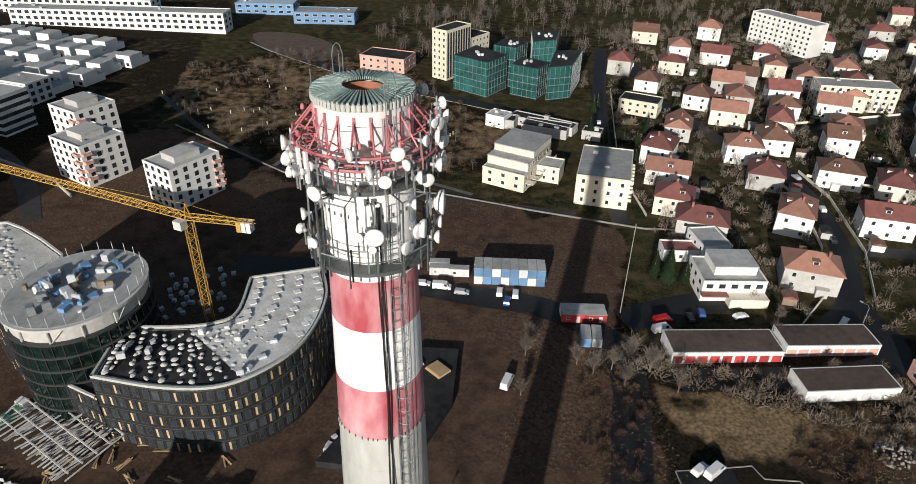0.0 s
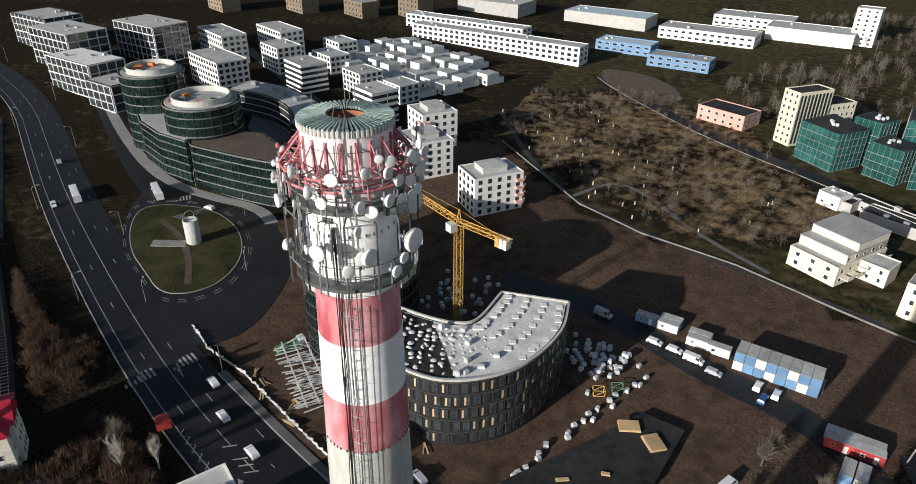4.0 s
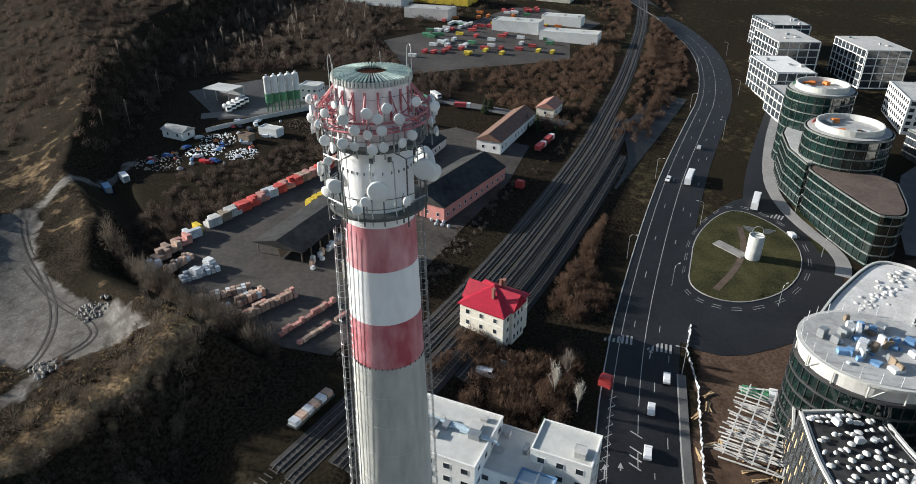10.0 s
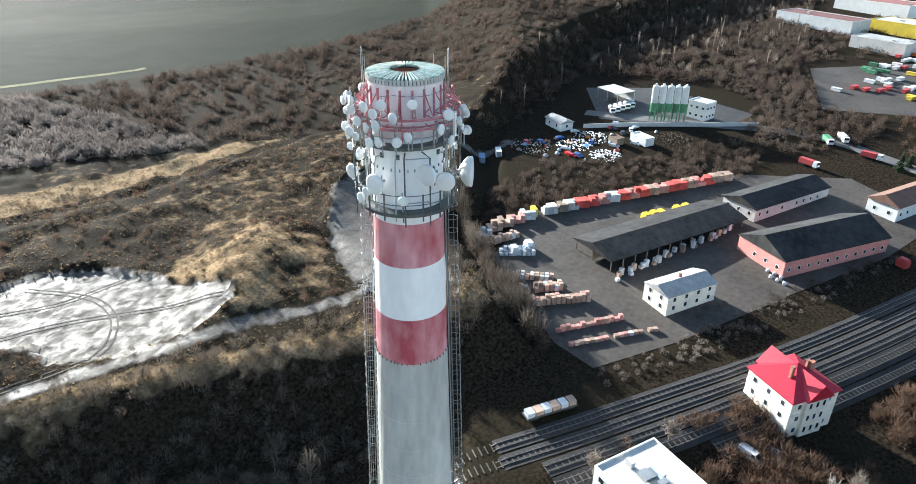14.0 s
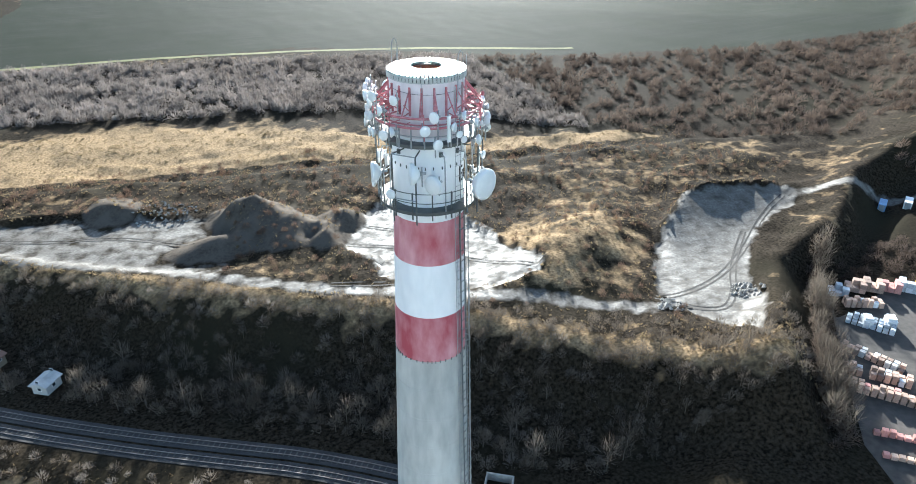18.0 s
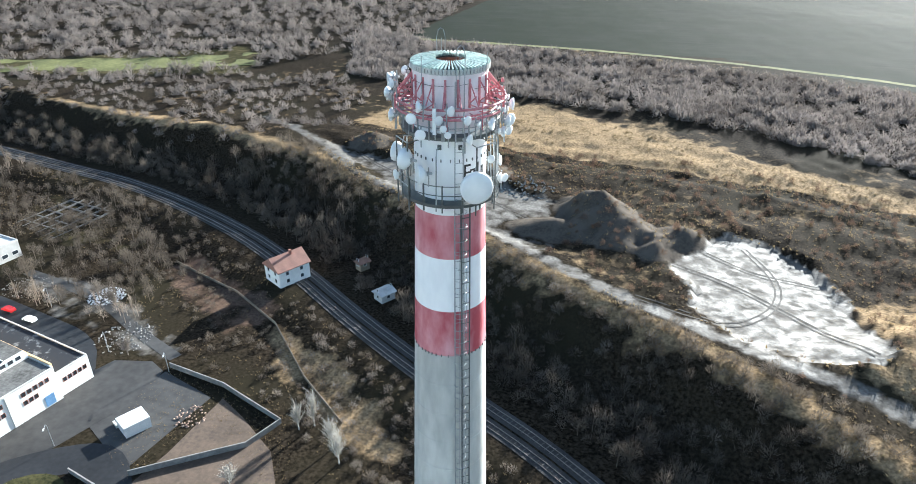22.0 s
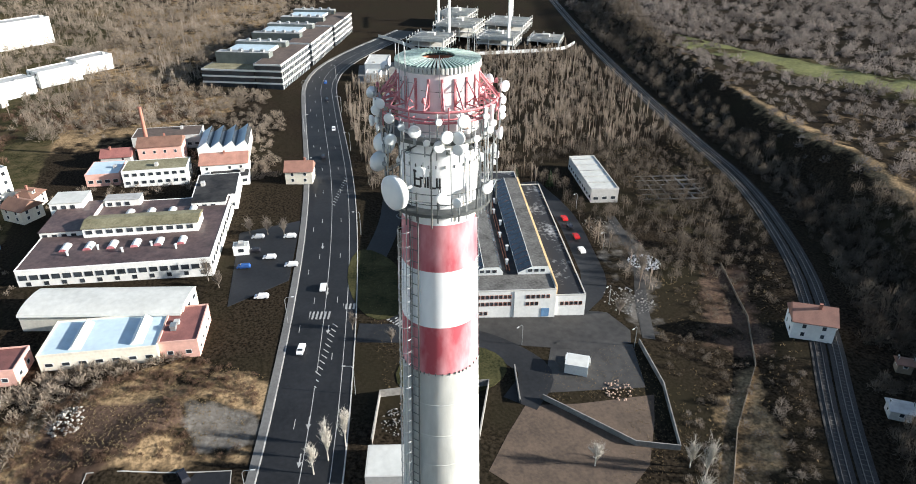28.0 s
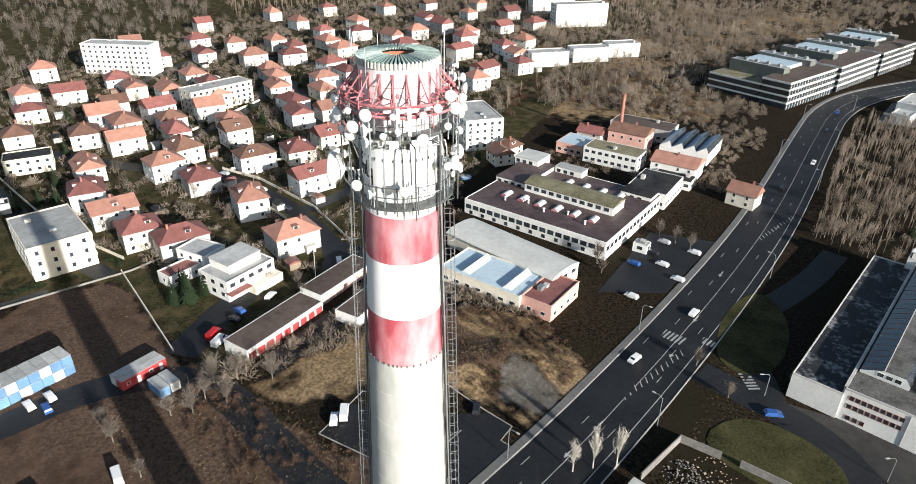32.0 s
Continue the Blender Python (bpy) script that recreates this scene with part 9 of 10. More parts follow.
# long rows of pallets
PAL = {(m.name, n): shared(("load", m.name, n), lambda k: (k.box(-0.6, -0.6, 0, 0.6, 0.6, 0.13), k.box(-0.58, -0.57, 0.13, 0.58, 0.57, 0.13 + h)), [m]) for m in (PALLET, PINKBRICK, FOIL, WALLG) for n, h in ((1, 0.8), (2, 1.5), (3, 2.2))}
for p0, p1, ms_, deep, hi in (((-150, -60), (-158, -55), (PALLET, FOIL), 2, 3), ((-144, -55), (-149, -46), (FOIL, WALLG), 3, 2), ((-133, -48), (-137, -35), (PALLET, WALLG, FOIL), 2, 2), ((-125, -43), (-134, -31), (PALLET, PALLET, FOIL), 2, 3), ((-121, -38), (-132, -22), (PALLET, PALLET, PINKBRICK), 2, 3), ((-114, -25), (-128, -11), (PINKBRICK, PALLET, FOIL), 1, 2), ((-110, -20), (-127, -2), (PALLET, FOIL, PINKBRICK), 1, 1)):
    a, b = Vector(p0), Vector(p1)
    w = (b - a).normalized()
    nn = Vector((-w.y, w.x))
    for i in range(int((b - a).length / 1.45) + 1):
        if rr.random() < 0.12:
            continue
        for q in range(deep):
            p = a + w * i * 1.45 + nn * (q * 1.4 + rr.uniform(-0.15, 0.15))
            m = ms_[0] if rr.random() < 0.7 else ms_[int(rr.random() * len(ms_))]
            tagged(put("brick_pallet", PAL[(m.name, max(1, hi - int(rr.random() * 2)))], None, pose(p.x, p.y, 3.08, 0, 0, math.degrees(math.atan2(w.y, w.x)) + rr.uniform(-4, 4))), "pallet stacked with %s on the yard" % PACKS[m.name], "pallet", "brick pallets")
for i in range(34):
    p = Vector((-147, -19)).lerp(Vector((-196, 8)), i / 33) + Vector((rr.uniform(-1, 1), rr.uniform(-1.4, 1.4)))
    m = (FOIL, PALLET, WALLG, FOIL)[i % 4]
    tagged(put("brick_pallet", PAL[(m.name, 1 + i % 3)], None, pose(p.x, p.y, 3.08, 0, 0, rr.uniform(-40, -25))), "pallet of mixed goods at the open shed", "pallet", "pallets at the shed")
for x, y, m in ((-189, -20, CONTY), (-192, -18, CONTY), (-194, -16, CONTY), (-200, -11.5, CONTY), (-203, -9, CONTY), (-152, -49, CONTW), (-147, -52, CONTW), (-196, 60, CONTR), (-88, 56, CONTR)):
    tagged(part("crate", Kit().box(-1.6, -1.2, 0, 1.6, 1.2, 2.2).box(-1.3, -1.0, 2.2, 1.3, 1.0, 2.8), m, None, "", pose(x, y, ground_z(x, y), 0, 0, 50)), "stack of coloured crates on the yard", "crate", "yard crates")
# scrap yard: wrecks, drums and sheets
for i in range(20):
    x, y = rr.uniform(-282, -226), 0
    y = -0.75 * (x + 226) * 0.8 - 86 + rr.uniform(-9, 26)
    car(x, y, rr.uniform(0, 180), (CARW, CARB, CARS, CARR, CARK, CARB)[i % 6], False, ground_z(x, y) - 0.25, "wrecked %s car in the scrap yard" % ("white", "blue", "silver", "red", "black", "blue")[i % 6])
for i in range(26):
    x = rr.uniform(-280, -228)
    y = -0.6 * (x + 226) - 84 + rr.uniform(-8, 26)
    w, d = rr.uniform(0.8, 3.0), rr.uniform(0.6, 1.6)
    tagged(part("scrap_mound", Kit().lathe([(d, 0), (d * 0.8, 0.5), (d * 0.4, 0.9), (0.05, 1.1)], 7), (TIMBER, FOIL, CONTR, STEEL, BLUE, CONTO)[i % 6], None, "", pose(x, y, ground_z(x, y), 0, 0, rr.uniform(0, 180))), "mound of mixed scrap on the dirt", "scrap", "scrap mounds")
for i in range(18):
    x, y = rr.uniform(-166, -152), rr.uniform(-2, 6)
    tagged(put("bulk_bag", shared(("bulk_bag",), lambda k: k.lathe([(0.5, 0), (0.6, 0.4), (0.52, 0.9), (0.2, 1.0)], 8), [FOIL]), None, pose(-186 + i * 1.1, 17 + 1.6 * (i % 3) + i * 0.4, 3.08)), "white bulk bag beside the brick hall", "bulk bag", "bulk bags")
cont = {m.name: shared(("skip_container", m.name), lambda k: (k.prism([(-1.1, -2.4), (1.1, -2.4), (1.15, 2.8), (-1.15, 2.8)], 0.1, 1.7), k.box(-1.25, -2.5, 1.7, 1.25, 2.9, 1.82)), [m]) for m in (CONTO, CONTG, CONTW, CONTR, CONTY)}
names_ = list(cont)
for i in range(150):
    x, y = -385 - rr.uniform(0, 140), rr.uniform(30, 170)
    if not (22 < y - (-(x + 350)) * 0.30 < 122):
        continue
    cl = int(lumps(np.array([x]), np.array([y]), 26, 5)[0] * 6.99) % 5
    nm = names_[cl]
    tagged(put("skip_container", cont[nm], None, pose(x, y, 3.06, 0, 0, 60 + rr.choice((0, 90)))), nm.split("_")[0] + " waste container parked in the yard", "container", "waste containers")
wg = thing("flat_wagon", "dark flat railway wagon with pale load", "wagon", pose(-84, -16, 3.3, 0, 0, -39))
part("deck", Kit().box(-6.5, -1.4, 0.9, 6.5, 1.4, 1.2), DARKSTEEL, wg)
for i in range(6):
    part("load", Kit().box(-0.9, -1.1, 1.2, 0.9, 1.1, 2.4), FOIL if i % 2 else PALLET, wg, "", pose(-5.4 + i * 2.15, 0, 0))
for sx in (-4.6, 4.6):
    part("bogie", Kit().box(-1.2, -1.0, 0.1, 1.2, 1.0, 0.9), RUBBER, wg, "", pose(sx, 0, 0))
# small ruined frame, old rails and debris on the slope foot
t = thing("ruin", "small roofless ruin overgrown on the slope", "ruin", pose(-36, -56, 3.6, 0, 0, -35))
for q in ((-3, -2, 3, -1.7), (-3, 1.7, 3, 2), (-3, -1.7, -2.7, 1.7), (2.7, -1.7, 3, 1.7)):
    part("wall", Kit().box(q[0], q[1], -1, q[2], q[3], 1.2 + 0.5 * rr.random()), ROCK, t)


# ---------------------------------------------------------------- bare shrubs, woods and grass
def twigs(seed, limbs, per, h, r, width, trunk=0.0, spread_=1.0, up=0.5):
    """Triangles of a bare crown: limbs that fork into fine twigs."""
    g = np.random.RandomState(seed)
    V = []

    def blade(a, b, w):
        d = b - a
        s = np.cross(d, g.randn(3))
        s = s / (np.linalg.norm(s) + 1e-9) * w
        V.append((a - s, a + s, b))
    base = np.array([0, 0, h * trunk])
    if trunk:
        for k in range(4):
            an = k * math.pi / 2
            o = np.array([math.cos(an), math.sin(an), 0]) * width * 2.2
            p = np.array([-math.sin(an), math.cos(an), 0]) * width * 2.2
            V.append((o - np.array([0, 0, 0.6]), p - np.array([0, 0, 0.6]), np.array([0, 0, h * 0.8])))
    for i in range(limbs):
        an, el = g.uniform(0, 2 * math.pi), g.uniform(up, 1.45)
        L = g.uniform(0.55, 1.0)
        st = base * g.uniform(0.5, 1.6) if trunk else np.array([g.uniform(-0.25, 0.25) * r, g.uniform(-0.25, 0.25) * r, -0.2])
        tip = st + np.array([math.cos(an) * math.cos(el) * r * L * spread_, math.sin(an) * math.cos(el) * r * L * spread_, math.sin(el) * (h - st[2]) * L])
        blade(st, tip, width * 1.3)
        for j in range(per):
            q = st + (tip - st) * g.uniform(0.3, 1.0)
            e = g.randn(3) * np.array([1, 1, 0.7]) * r * 0.26
            e[2] = abs(e[2]) + 0.1 * h
            blade(q, q + e, width)
    return np.array(V)


def stuff(name, label, category, protos, places, material, zfun=height):
    """Many copies of a few prototypes, joined into one object."""
    out = []
    g = np.random.RandomState(len(places) + 7)
    P = np.array(places)
    Z = zfun(P[:, 0], P[:, 1])
    kinds = g.randint(0, len(protos), len(P))
    for k, T in enumerate(protos):
        sel = np.where(kinds == k)[0]
        if not len(sel):
            continue
        an, sc = g.uniform(0, 6.28, len(sel)), P[sel, 2]
        c, s = np.cos(an), np.sin(an)
        pts = T.reshape(-1, 3)
        x = (pts[None, :, 0] * c[:, None] - pts[None, :, 1] * s[:, None]) * sc[:, None] + P[sel, 0][:, None]
        y = (pts[None, :, 0] * s[:, None] + pts[None, :, 1] * c[:, None]) * sc[:, None] + P[sel, 1][:, None]
        z = pts[None, :, 2] * sc[:, None] + Z[sel][:, None]
        out.append(np.stack([x, y, z], -1).reshape(-1, 3))
    V = np.concatenate(out)
    me = grid_mesh(name, V, np.arange(len(V)).reshape(-1, 3), [material], False)
    return tagged(put(name, me), label, category, kind="stuff")


OFFICES = [(374, -24), (398, 36), (575, -44), (556, -106)]
SOLID = [o for o in scene.objects if o.parent is None and o.type == "EMPTY" and o.get("category") in ("house", "apartment block", "office building", "factory", "warehouse", "workshop", "building", "garage", "shed", "hut", "plant building")]
FOOT = np.array([(o.matrix_basis.translation.x, o.matrix_basis.translation.y) for o in SOLID])
ROADS = [MAINROAD, [(118, 97), (134, 107), (149, 134), (160, 168), (161, 200), (151, 218), (147, 250), (140, 285), (150, 330)], [(84, 160), (90, 196), (103, 241), (119, 293), (143, 363)], [(160, 190), (200, 170), (240, 190), (290, 250)], [(149, 134), (185, 125), (235, 165), (330, 180)], [(151, 218), (190, 232), (250, 235), (330, 300)], [(190, 300), (240, 330), (330, 345)]]
CLEAR = [[(208, -46), (120, -28), (106, -84), (198, -106)], [(228, -122), (184, -116), (178, -136), (224, -142)], [(60, 60), (92, 52), (82, 15), (56, 22)], [(168, 80), (160, 20), (226, 0), (244, 70)], [(120, 80), (118, 24), (160, 22), (172, 76)], [(-104, -12), (-109, -24), (-132, -48), (-154, -69), (-176, -58), (-246, 4), (-262, 44), (-226, 66), (-140, 4)], [(-284, -66), (-330, -88), (-348, -50), (-326, 0), (-300, -8), (-288, -36)],
         [(-350, 30), (-372, 135), (-470, 190), (-545, 145), (-430, 20)], BUILDSITE, [(-46, -2), (-80, 2), (-80, 20), (-64, 50), (-44, 40)], [(48, -46), (66, -32), (108, -50), (100, -90), (64, -76)], [(145, 22), (158, -2), (204, -10), (198, 16)], [(40, 196), (56, 182), (90, 166), (100, 200), (70, 232)], [(-128, 90), (-190, 150), (-140, 160), (-90, 110)], [(-240, 210), (-120, 150), (-130, 260), (-220, 260)], [(80, -8), (98, -14), (95, -42), (74, -34)], [(374, -24), (398, 36), (575, -44), (556, -106)], [(300, 20), (230, 100), (330, 110), (335, 20)]] + PITS[:2]


def scatter(n, poly, seed, lo, hi, gap_house=7.5, rail=(-9, 7.0), test=None, clear=True):
    """About n places in a polygon, off tracks, roads, yards and houses."""
    g = np.random.RandomState(seed)
    xs_, ys_ = [p[0] for p in poly], [p[1] for p in poly]
    found, have = [], 0
    for _ in range(30):
        x, y = g.uniform(min(xs_), max(xs_), n * 2), g.uniform(min(ys_), max(ys_), n * 2)
        ok = inside(x, y, poly)
        x, y = x[ok], y[ok]
        d = line_dist(x, y, RAIL)
        ok = (d < rail[0] - ((x < -110) & (x > -240)) * 14) | (d > rail[1])
        for r in ROADS:
            ok &= np.abs(line_dist(x, y, r)) > (11 if r is MAINROAD else 5)
        if clear:
            for q in CLEAR:
                ok &= ~inside(x, y, q)
        if gap_house:
            dm = np.full(x.shape, 1e9)
            for fx, fy in FOOT:
                dm = np.minimum(dm, np.hypot(x - fx, y - fy))
            ok &= dm > gap_house
        if test is not None:
            ok &= test(x, y)
        s = g.uniform(lo, hi, len(x)) * (0.75 + 0.5 * lumps(x, y, 17, seed % 50))
        found.append(np.stack([x[ok], y[ok], s[ok]], 1))
        have += int(ok.sum())
        if have >= n:
            break
    return np.concatenate(found)[:n]


def dome(seed, n, h, r, width):
    """Triangles of a rounded bare bush: stems from the foot and many twigs that end on a dome."""
    g = np.random.RandomState(seed)
    V = []
    for i in range(n + 6):
        el, an = math.asin(g.uniform(0.05, 1.0)), g.uniform(0, 6.28)
        d = np.array([math.cos(el) * math.cos(an) * r, math.cos(el) * math.sin(an) * r, math.sin(el) * h])
        a, b = (d * g.uniform(0.35, 0.7), d * g.uniform(0.8, 1.12)) if i >= 6 else (np.array([0, 0, -0.3]), d * 0.75)
        a = a + g.randn(3) * 0.12 * r * (i >= 6)
        s_ = np.cross(b - a, g.randn(3))
        s_ = s_ / (np.linalg.norm(s_) + 1e-9) * width * (1.4 if i < 6 else 1)
        V.append((a - s_, a + s_, b))
    return np.array(V)


BUSH = [dome(s, 92, 3.0, 2.1, 0.06) for s in (1, 2, 3, 4, 14)]
FARBUSH = [dome(s, 52, 3.2, 2.4, 0.12) for s in (21, 22, 23, 24, 25)]
def full_tree(seed, n, h, r, width):
    """A bare tree: trunk, forking limbs and a rounded crown of fine twigs."""
    T = dome(seed, n, h * 0.68, r, width)
    T[:, :, 2] += h * 0.30
    g = np.random.RandomState(seed)
    V = [(np.array([math.cos(a), math.sin(a), -4.0]) * 0.14, np.array([-math.sin(a), math.cos(a), -4.0]) * 0.14, np.array([0, 0, h * 0.75])) for a in (0, 1.57, 3.14, 4.71)]
    for q in range(8):
        a, z = g.uniform(0, 6.28), h * g.uniform(0.2, 0.5)
        V.append((np.array([0, 0.06, z]), np.array([0, -0.06, z]), np.array([math.cos(a) * r * 0.75, math.sin(a) * r * 0.75, z + h * 0.33])))
    return np.concatenate([T, np.array(V)])


TREE = [full_tree(s, 104, 8.0, 2.7, 0.042) for s in (5, 6, 7, 8)]
POLE = [twigs(s, 12, 6, 11.0, 1.4, 0.07, 0.35, 1.0, 0.8) for s in (9, 10, 11)]
GRASS = [twigs(s, 5, 0, 0.7, 0.8, 0.09) for s in (12, 13)]
EMB = [(-112, -36), (-60, -50), (20, -90), (60, -118), (140, -172), (240, -206), (340, -232), (600, -320), (600, -380), (330, -262), (240, -236), (150, -210), (110, -218), (40, -160), (-40, -108), (-100, -68), (-122, -60)]
NORTHSTRIP = [(-60, -8), (-10, -60), (40, -98), (90, -134), (160, -180), (240, -200), (240, -150), (170, -140), (110, -100), (60, -78), (40, -60), (10, -30), (-30, 0)]
MIDSTRIP = [(-80, 14), (-104, 30), (-140, 52), (-200, 96), (-330, 190), (-420, 225), (-420, 205), (-330, 178), (-230, 118), (-180, 90), (-110, 55), (-70, 40)]
WOODE = [(212, -38), (330, -48), (380, -58), (380, -90), (436, -135), (438, -245), (330, -220), (236, -196), (180, -186), (130, -158), (120, -100), (205, -112), (214, -60)]
FARSE = [(140, -450), (230, -330), (330, -300), (700, -330), (700, -700), (330, -700), (130, -690)]
HILLE = [(290, 120), (350, 60), (420, 10), (560, 30), (700, -40), (700, 520), (560, 600), (420, 420), (520, 330), (580, 230), (520, 150), (440, 70), (360, 120)]
GARD = [(92, 150), (100, 110), (140, 90), (200, 95), (330, 120), (420, 150), (560, 170), (600, 320), (420, 420), (160, 400), (110, 300)]
HILLN = [(-90, 290), (-40, 228), (10, 200), (40, 205), (70, 235), (40, 290), (20, 345), (-40, 370), (-90, 345)]
NORTHW = [(30, 345), (70, 335), (140, 330), (220, 400), (420, 430), (520, 620), (200, 700), (60, 640), (110, 520), (0, 400)]
WESTW = [(-225, -116), (-300, -126), (-420, -121), (-640, -86), (-700, 10), (-420, 15), (-366, -40), (-352, -100), (-285, -97), (-240, -105)]
SLOPEW = [(-166, -84), (-222, -70), (-240, -38), (-290, -2), (-287, 14), (-246, 8), (-202, -30), (-180, -52), (-160, -72)]
YARDE = [(-100, -26), (-112, -38), (-132, -58), (-156, -80), (-166, -84), (-150, -68), (-128, -46), (-106, -25)]
STATION = [(-80, 44), (-98, 22), (-92, 8), (-76, 4), (-84, -2), (-104, 16), (-150, 50), (-205, 90), (-196, 100), (-150, 74), (-122, 70), (-112, 54), (-96, 52)]
WESTF = [(-700, -60), (-430, -60), (-365, -20), (-350, 20), (-420, 15), (-600, 0), (-700, 30)]
BANK = [(92, 52), (86, 20), (112, 12), (126, 30), (114, 72), (98, 72), (84, 60)]
LINE2 = [(-360, 110), (-290, 70), (-230, 96), (-180, 70), (-240, 130), (-330, 195), (-430, 240), (-560, 260), (-560, 230), (-440, 205)]
WESTN = [(-262, 112), (-420, 252), (-560, 282), (-700, 330), (-700, 215), (-560, 200), (-470, 196), (-372, 142), (-352, 60), (-296, 66)]
ROUGH = [(-100, -70), (-30, -115), (60, -180), (110, -225), (60, -250), (-80, -235), (-190, -190), (-210, -140)]
offpit = lambda x, y: ~(inside(x, y, PITS[0]) | inside(x, y, PITS[1]) | inside(x, y, PITS[2])) & (np.abs(line_dist(x, y, TRACK)) > 3.5)
stuff("shrubs", "dense bare winter shrubs on the railway embankment", "shrub", BUSH, np.concatenate([scatter(2300, EMB, 31, 0.5, 1.25, test=offpit), scatter(500, NORTHSTRIP, 32, 0.35, 0.9)]), SHADETWIG)
stuff("shrubs", "pale brown bare shrubs along the railway", "shrub", BUSH, np.concatenate([scatter(230, NORTHSTRIP, 74, 0.35, 0.9, test=lambda x, y: x < 75), scatter(200, EMB, 75, 0.5, 1.1, test=offpit), scatter(170, [(-104, -12), (-124, 3), (-160, 27), (-200, 55), (-206, 64), (-160, 37), (-122, 12), (-98, -6)], 79, 0.3, 0.65, 0, rail=(-99, 3.5), clear=False)]), TWIG)
stuff("shrubs", "broad belt of grey bare shrubs before the fields", "shrub", FARBUSH, np.concatenate([scatter(3300, SHRUB, 34, 0.95, 1.75, test=lambda x, y: x > -170), scatter(3300, FARSE, 35, 1.2, 2.2, test=lambda x, y: ~inside(x, y, [(215, -358), (262, -336), (318, -312), (430, -274), (438, -310), (380, -324), (318, -348), (225, -392)])), scatter(620, [(112, -252), (160, -218), (330, -264), (600, -382), (600, -425), (330, -302), (230, -335), (150, -345), (118, -300)], 78, 0.7, 1.5)]), PALETWIG)
stuff("shrubs", "brown bare shrubs over the western plateau", "shrub", FARBUSH, np.concatenate([scatter(2300, SHRUB, 92, 0.8, 1.6, test=lambda x, y: x <= -170), scatter(1500, WESTW, 36, 1.0, 1.8), scatter(400, WESTF, 37, 0.8, 1.5), scatter(460, [(-275, 18), (-300, -4), (-345, 0), (-375, -33), (-440, 10), (-430, 18), (-352, 30), (-350, 60), (-305, 50)], 82, 0.7, 1.4), scatter(260, [(-545, -12), (-440, 18), (-500, 80), (-550, 140), (-620, 60)], 83, 0.9, 1.6)]), WESTTWIG)
stuff("shrubs", "bare shrubs on the slope beside the brick yard", "shrub", BUSH, np.concatenate([scatter(420, SLOPEW, 61, 0.6, 1.2, 0, clear=False), scatter(170, YARDE, 62, 0.7, 1.5, 0, clear=False), scatter(60, [(-100, -28), (-108, -22), (-245, 95), (-240, 102)], 63, 0.3, 0.7, 0, (-99, -40))]), WESTTWIG)
stuff("shrubs", "rusty brown bare shrubs between road and railway", "shrub", BUSH, np.concatenate([scatter(700, MIDSTRIP, 38, 0.7, 1.5, 0, rail=(-9, 30), clear=False, test=lambda x, y: np.hypot(x + 112, y - 43) > 13), scatter(240, STATION, 64, 0.7, 1.4, 0, rail=(-9, 20), clear=False, test=lambda x, y: np.hypot(x + 112, y - 43) > 12), scatter(800, LINE2, 39, 0.8, 1.4), scatter(800, WESTN, 68, 0.8, 1.5), scatter(330, [(285, 128), (296, 66), (335, 20), (395, 30), (420, 75), (380, 125)], 69, 0.5, 1.2), scatter(480, HILLN, 40, 0.4, 0.9), scatter(110, [(36, 34), (58, 26), (60, 60), (64, 100), (46, 100)], 71, 0.3, 0.8, 0, clear=False), scatter(900, ROUGH, 56, 0.3, 0.8, 0, test=offpit), scatter(420, BANK, 33, 0.25, 0.6, 0, clear=False, test=lambda x, y: ~inside(x, y, [(107, 32), (105, 24), (97, 14), (88, 15), (89, 28), (98, 31)]) & (np.hypot(x - 103, y - 44) > 9))]), TWIGR)
stuff("garden_shrubs", "bare garden trees and hedges between the villas", "shrub", FARBUSH, np.concatenate([scatter(2500, GARD, 41, 0.6, 1.35), scatter(90, [(55, 120), (70, 95), (130, 70), (128, 40), (100, 66), (60, 92)], 42, 0.6, 1.1), scatter(260, [(160, 90), (175, 80), (240, 100), (330, 110), (340, 60), (330, -10), (245, -5), (235, 100)], 57, 0.5, 1.0), scatter(160, [(116, 80), (126, 30), (134, 28), (124, 84)], 65, 0.5, 1.0, 0, clear=False)]), HILLTWIG)
stuff("shrubs", "tan bare scrub on rough ground beside the offices", "shrub", FARBUSH, np.concatenate([scatter(480, [(290, 12), (345, 0), (400, 30), (470, 60), (600, 110), (690, 40), (560, -40), (430, -20), (350, -10), (306, -16)], 81, 0.7, 1.5), scatter(300, [(322, 25), (338, -6), (420, -16), (440, 40), (400, 112), (338, 116)], 84, 0.6, 1.3, 9, clear=False, test=lambda x, y: ~inside(x, y, OFFICES))]), HILLTWIG)
HILLSIDE = [(310, 100), (330, 15), (372, 0), (400, 45), (470, 20), (560, -20), (600, -55), (820, -150), (900, 150), (780, 430), (560, 420), (520, 240), (430, 140), (360, 110)]
stuff("shrubs", "brown bare scrub and young trees on the hillside above the offices", "shrub", FARBUSH + TREE, scatter(3600, HILLSIDE, 91, 0.8, 1.5, 8, clear=False, test=lambda x, y: ~inside(x, y, OFFICES)), HILLTWIG)
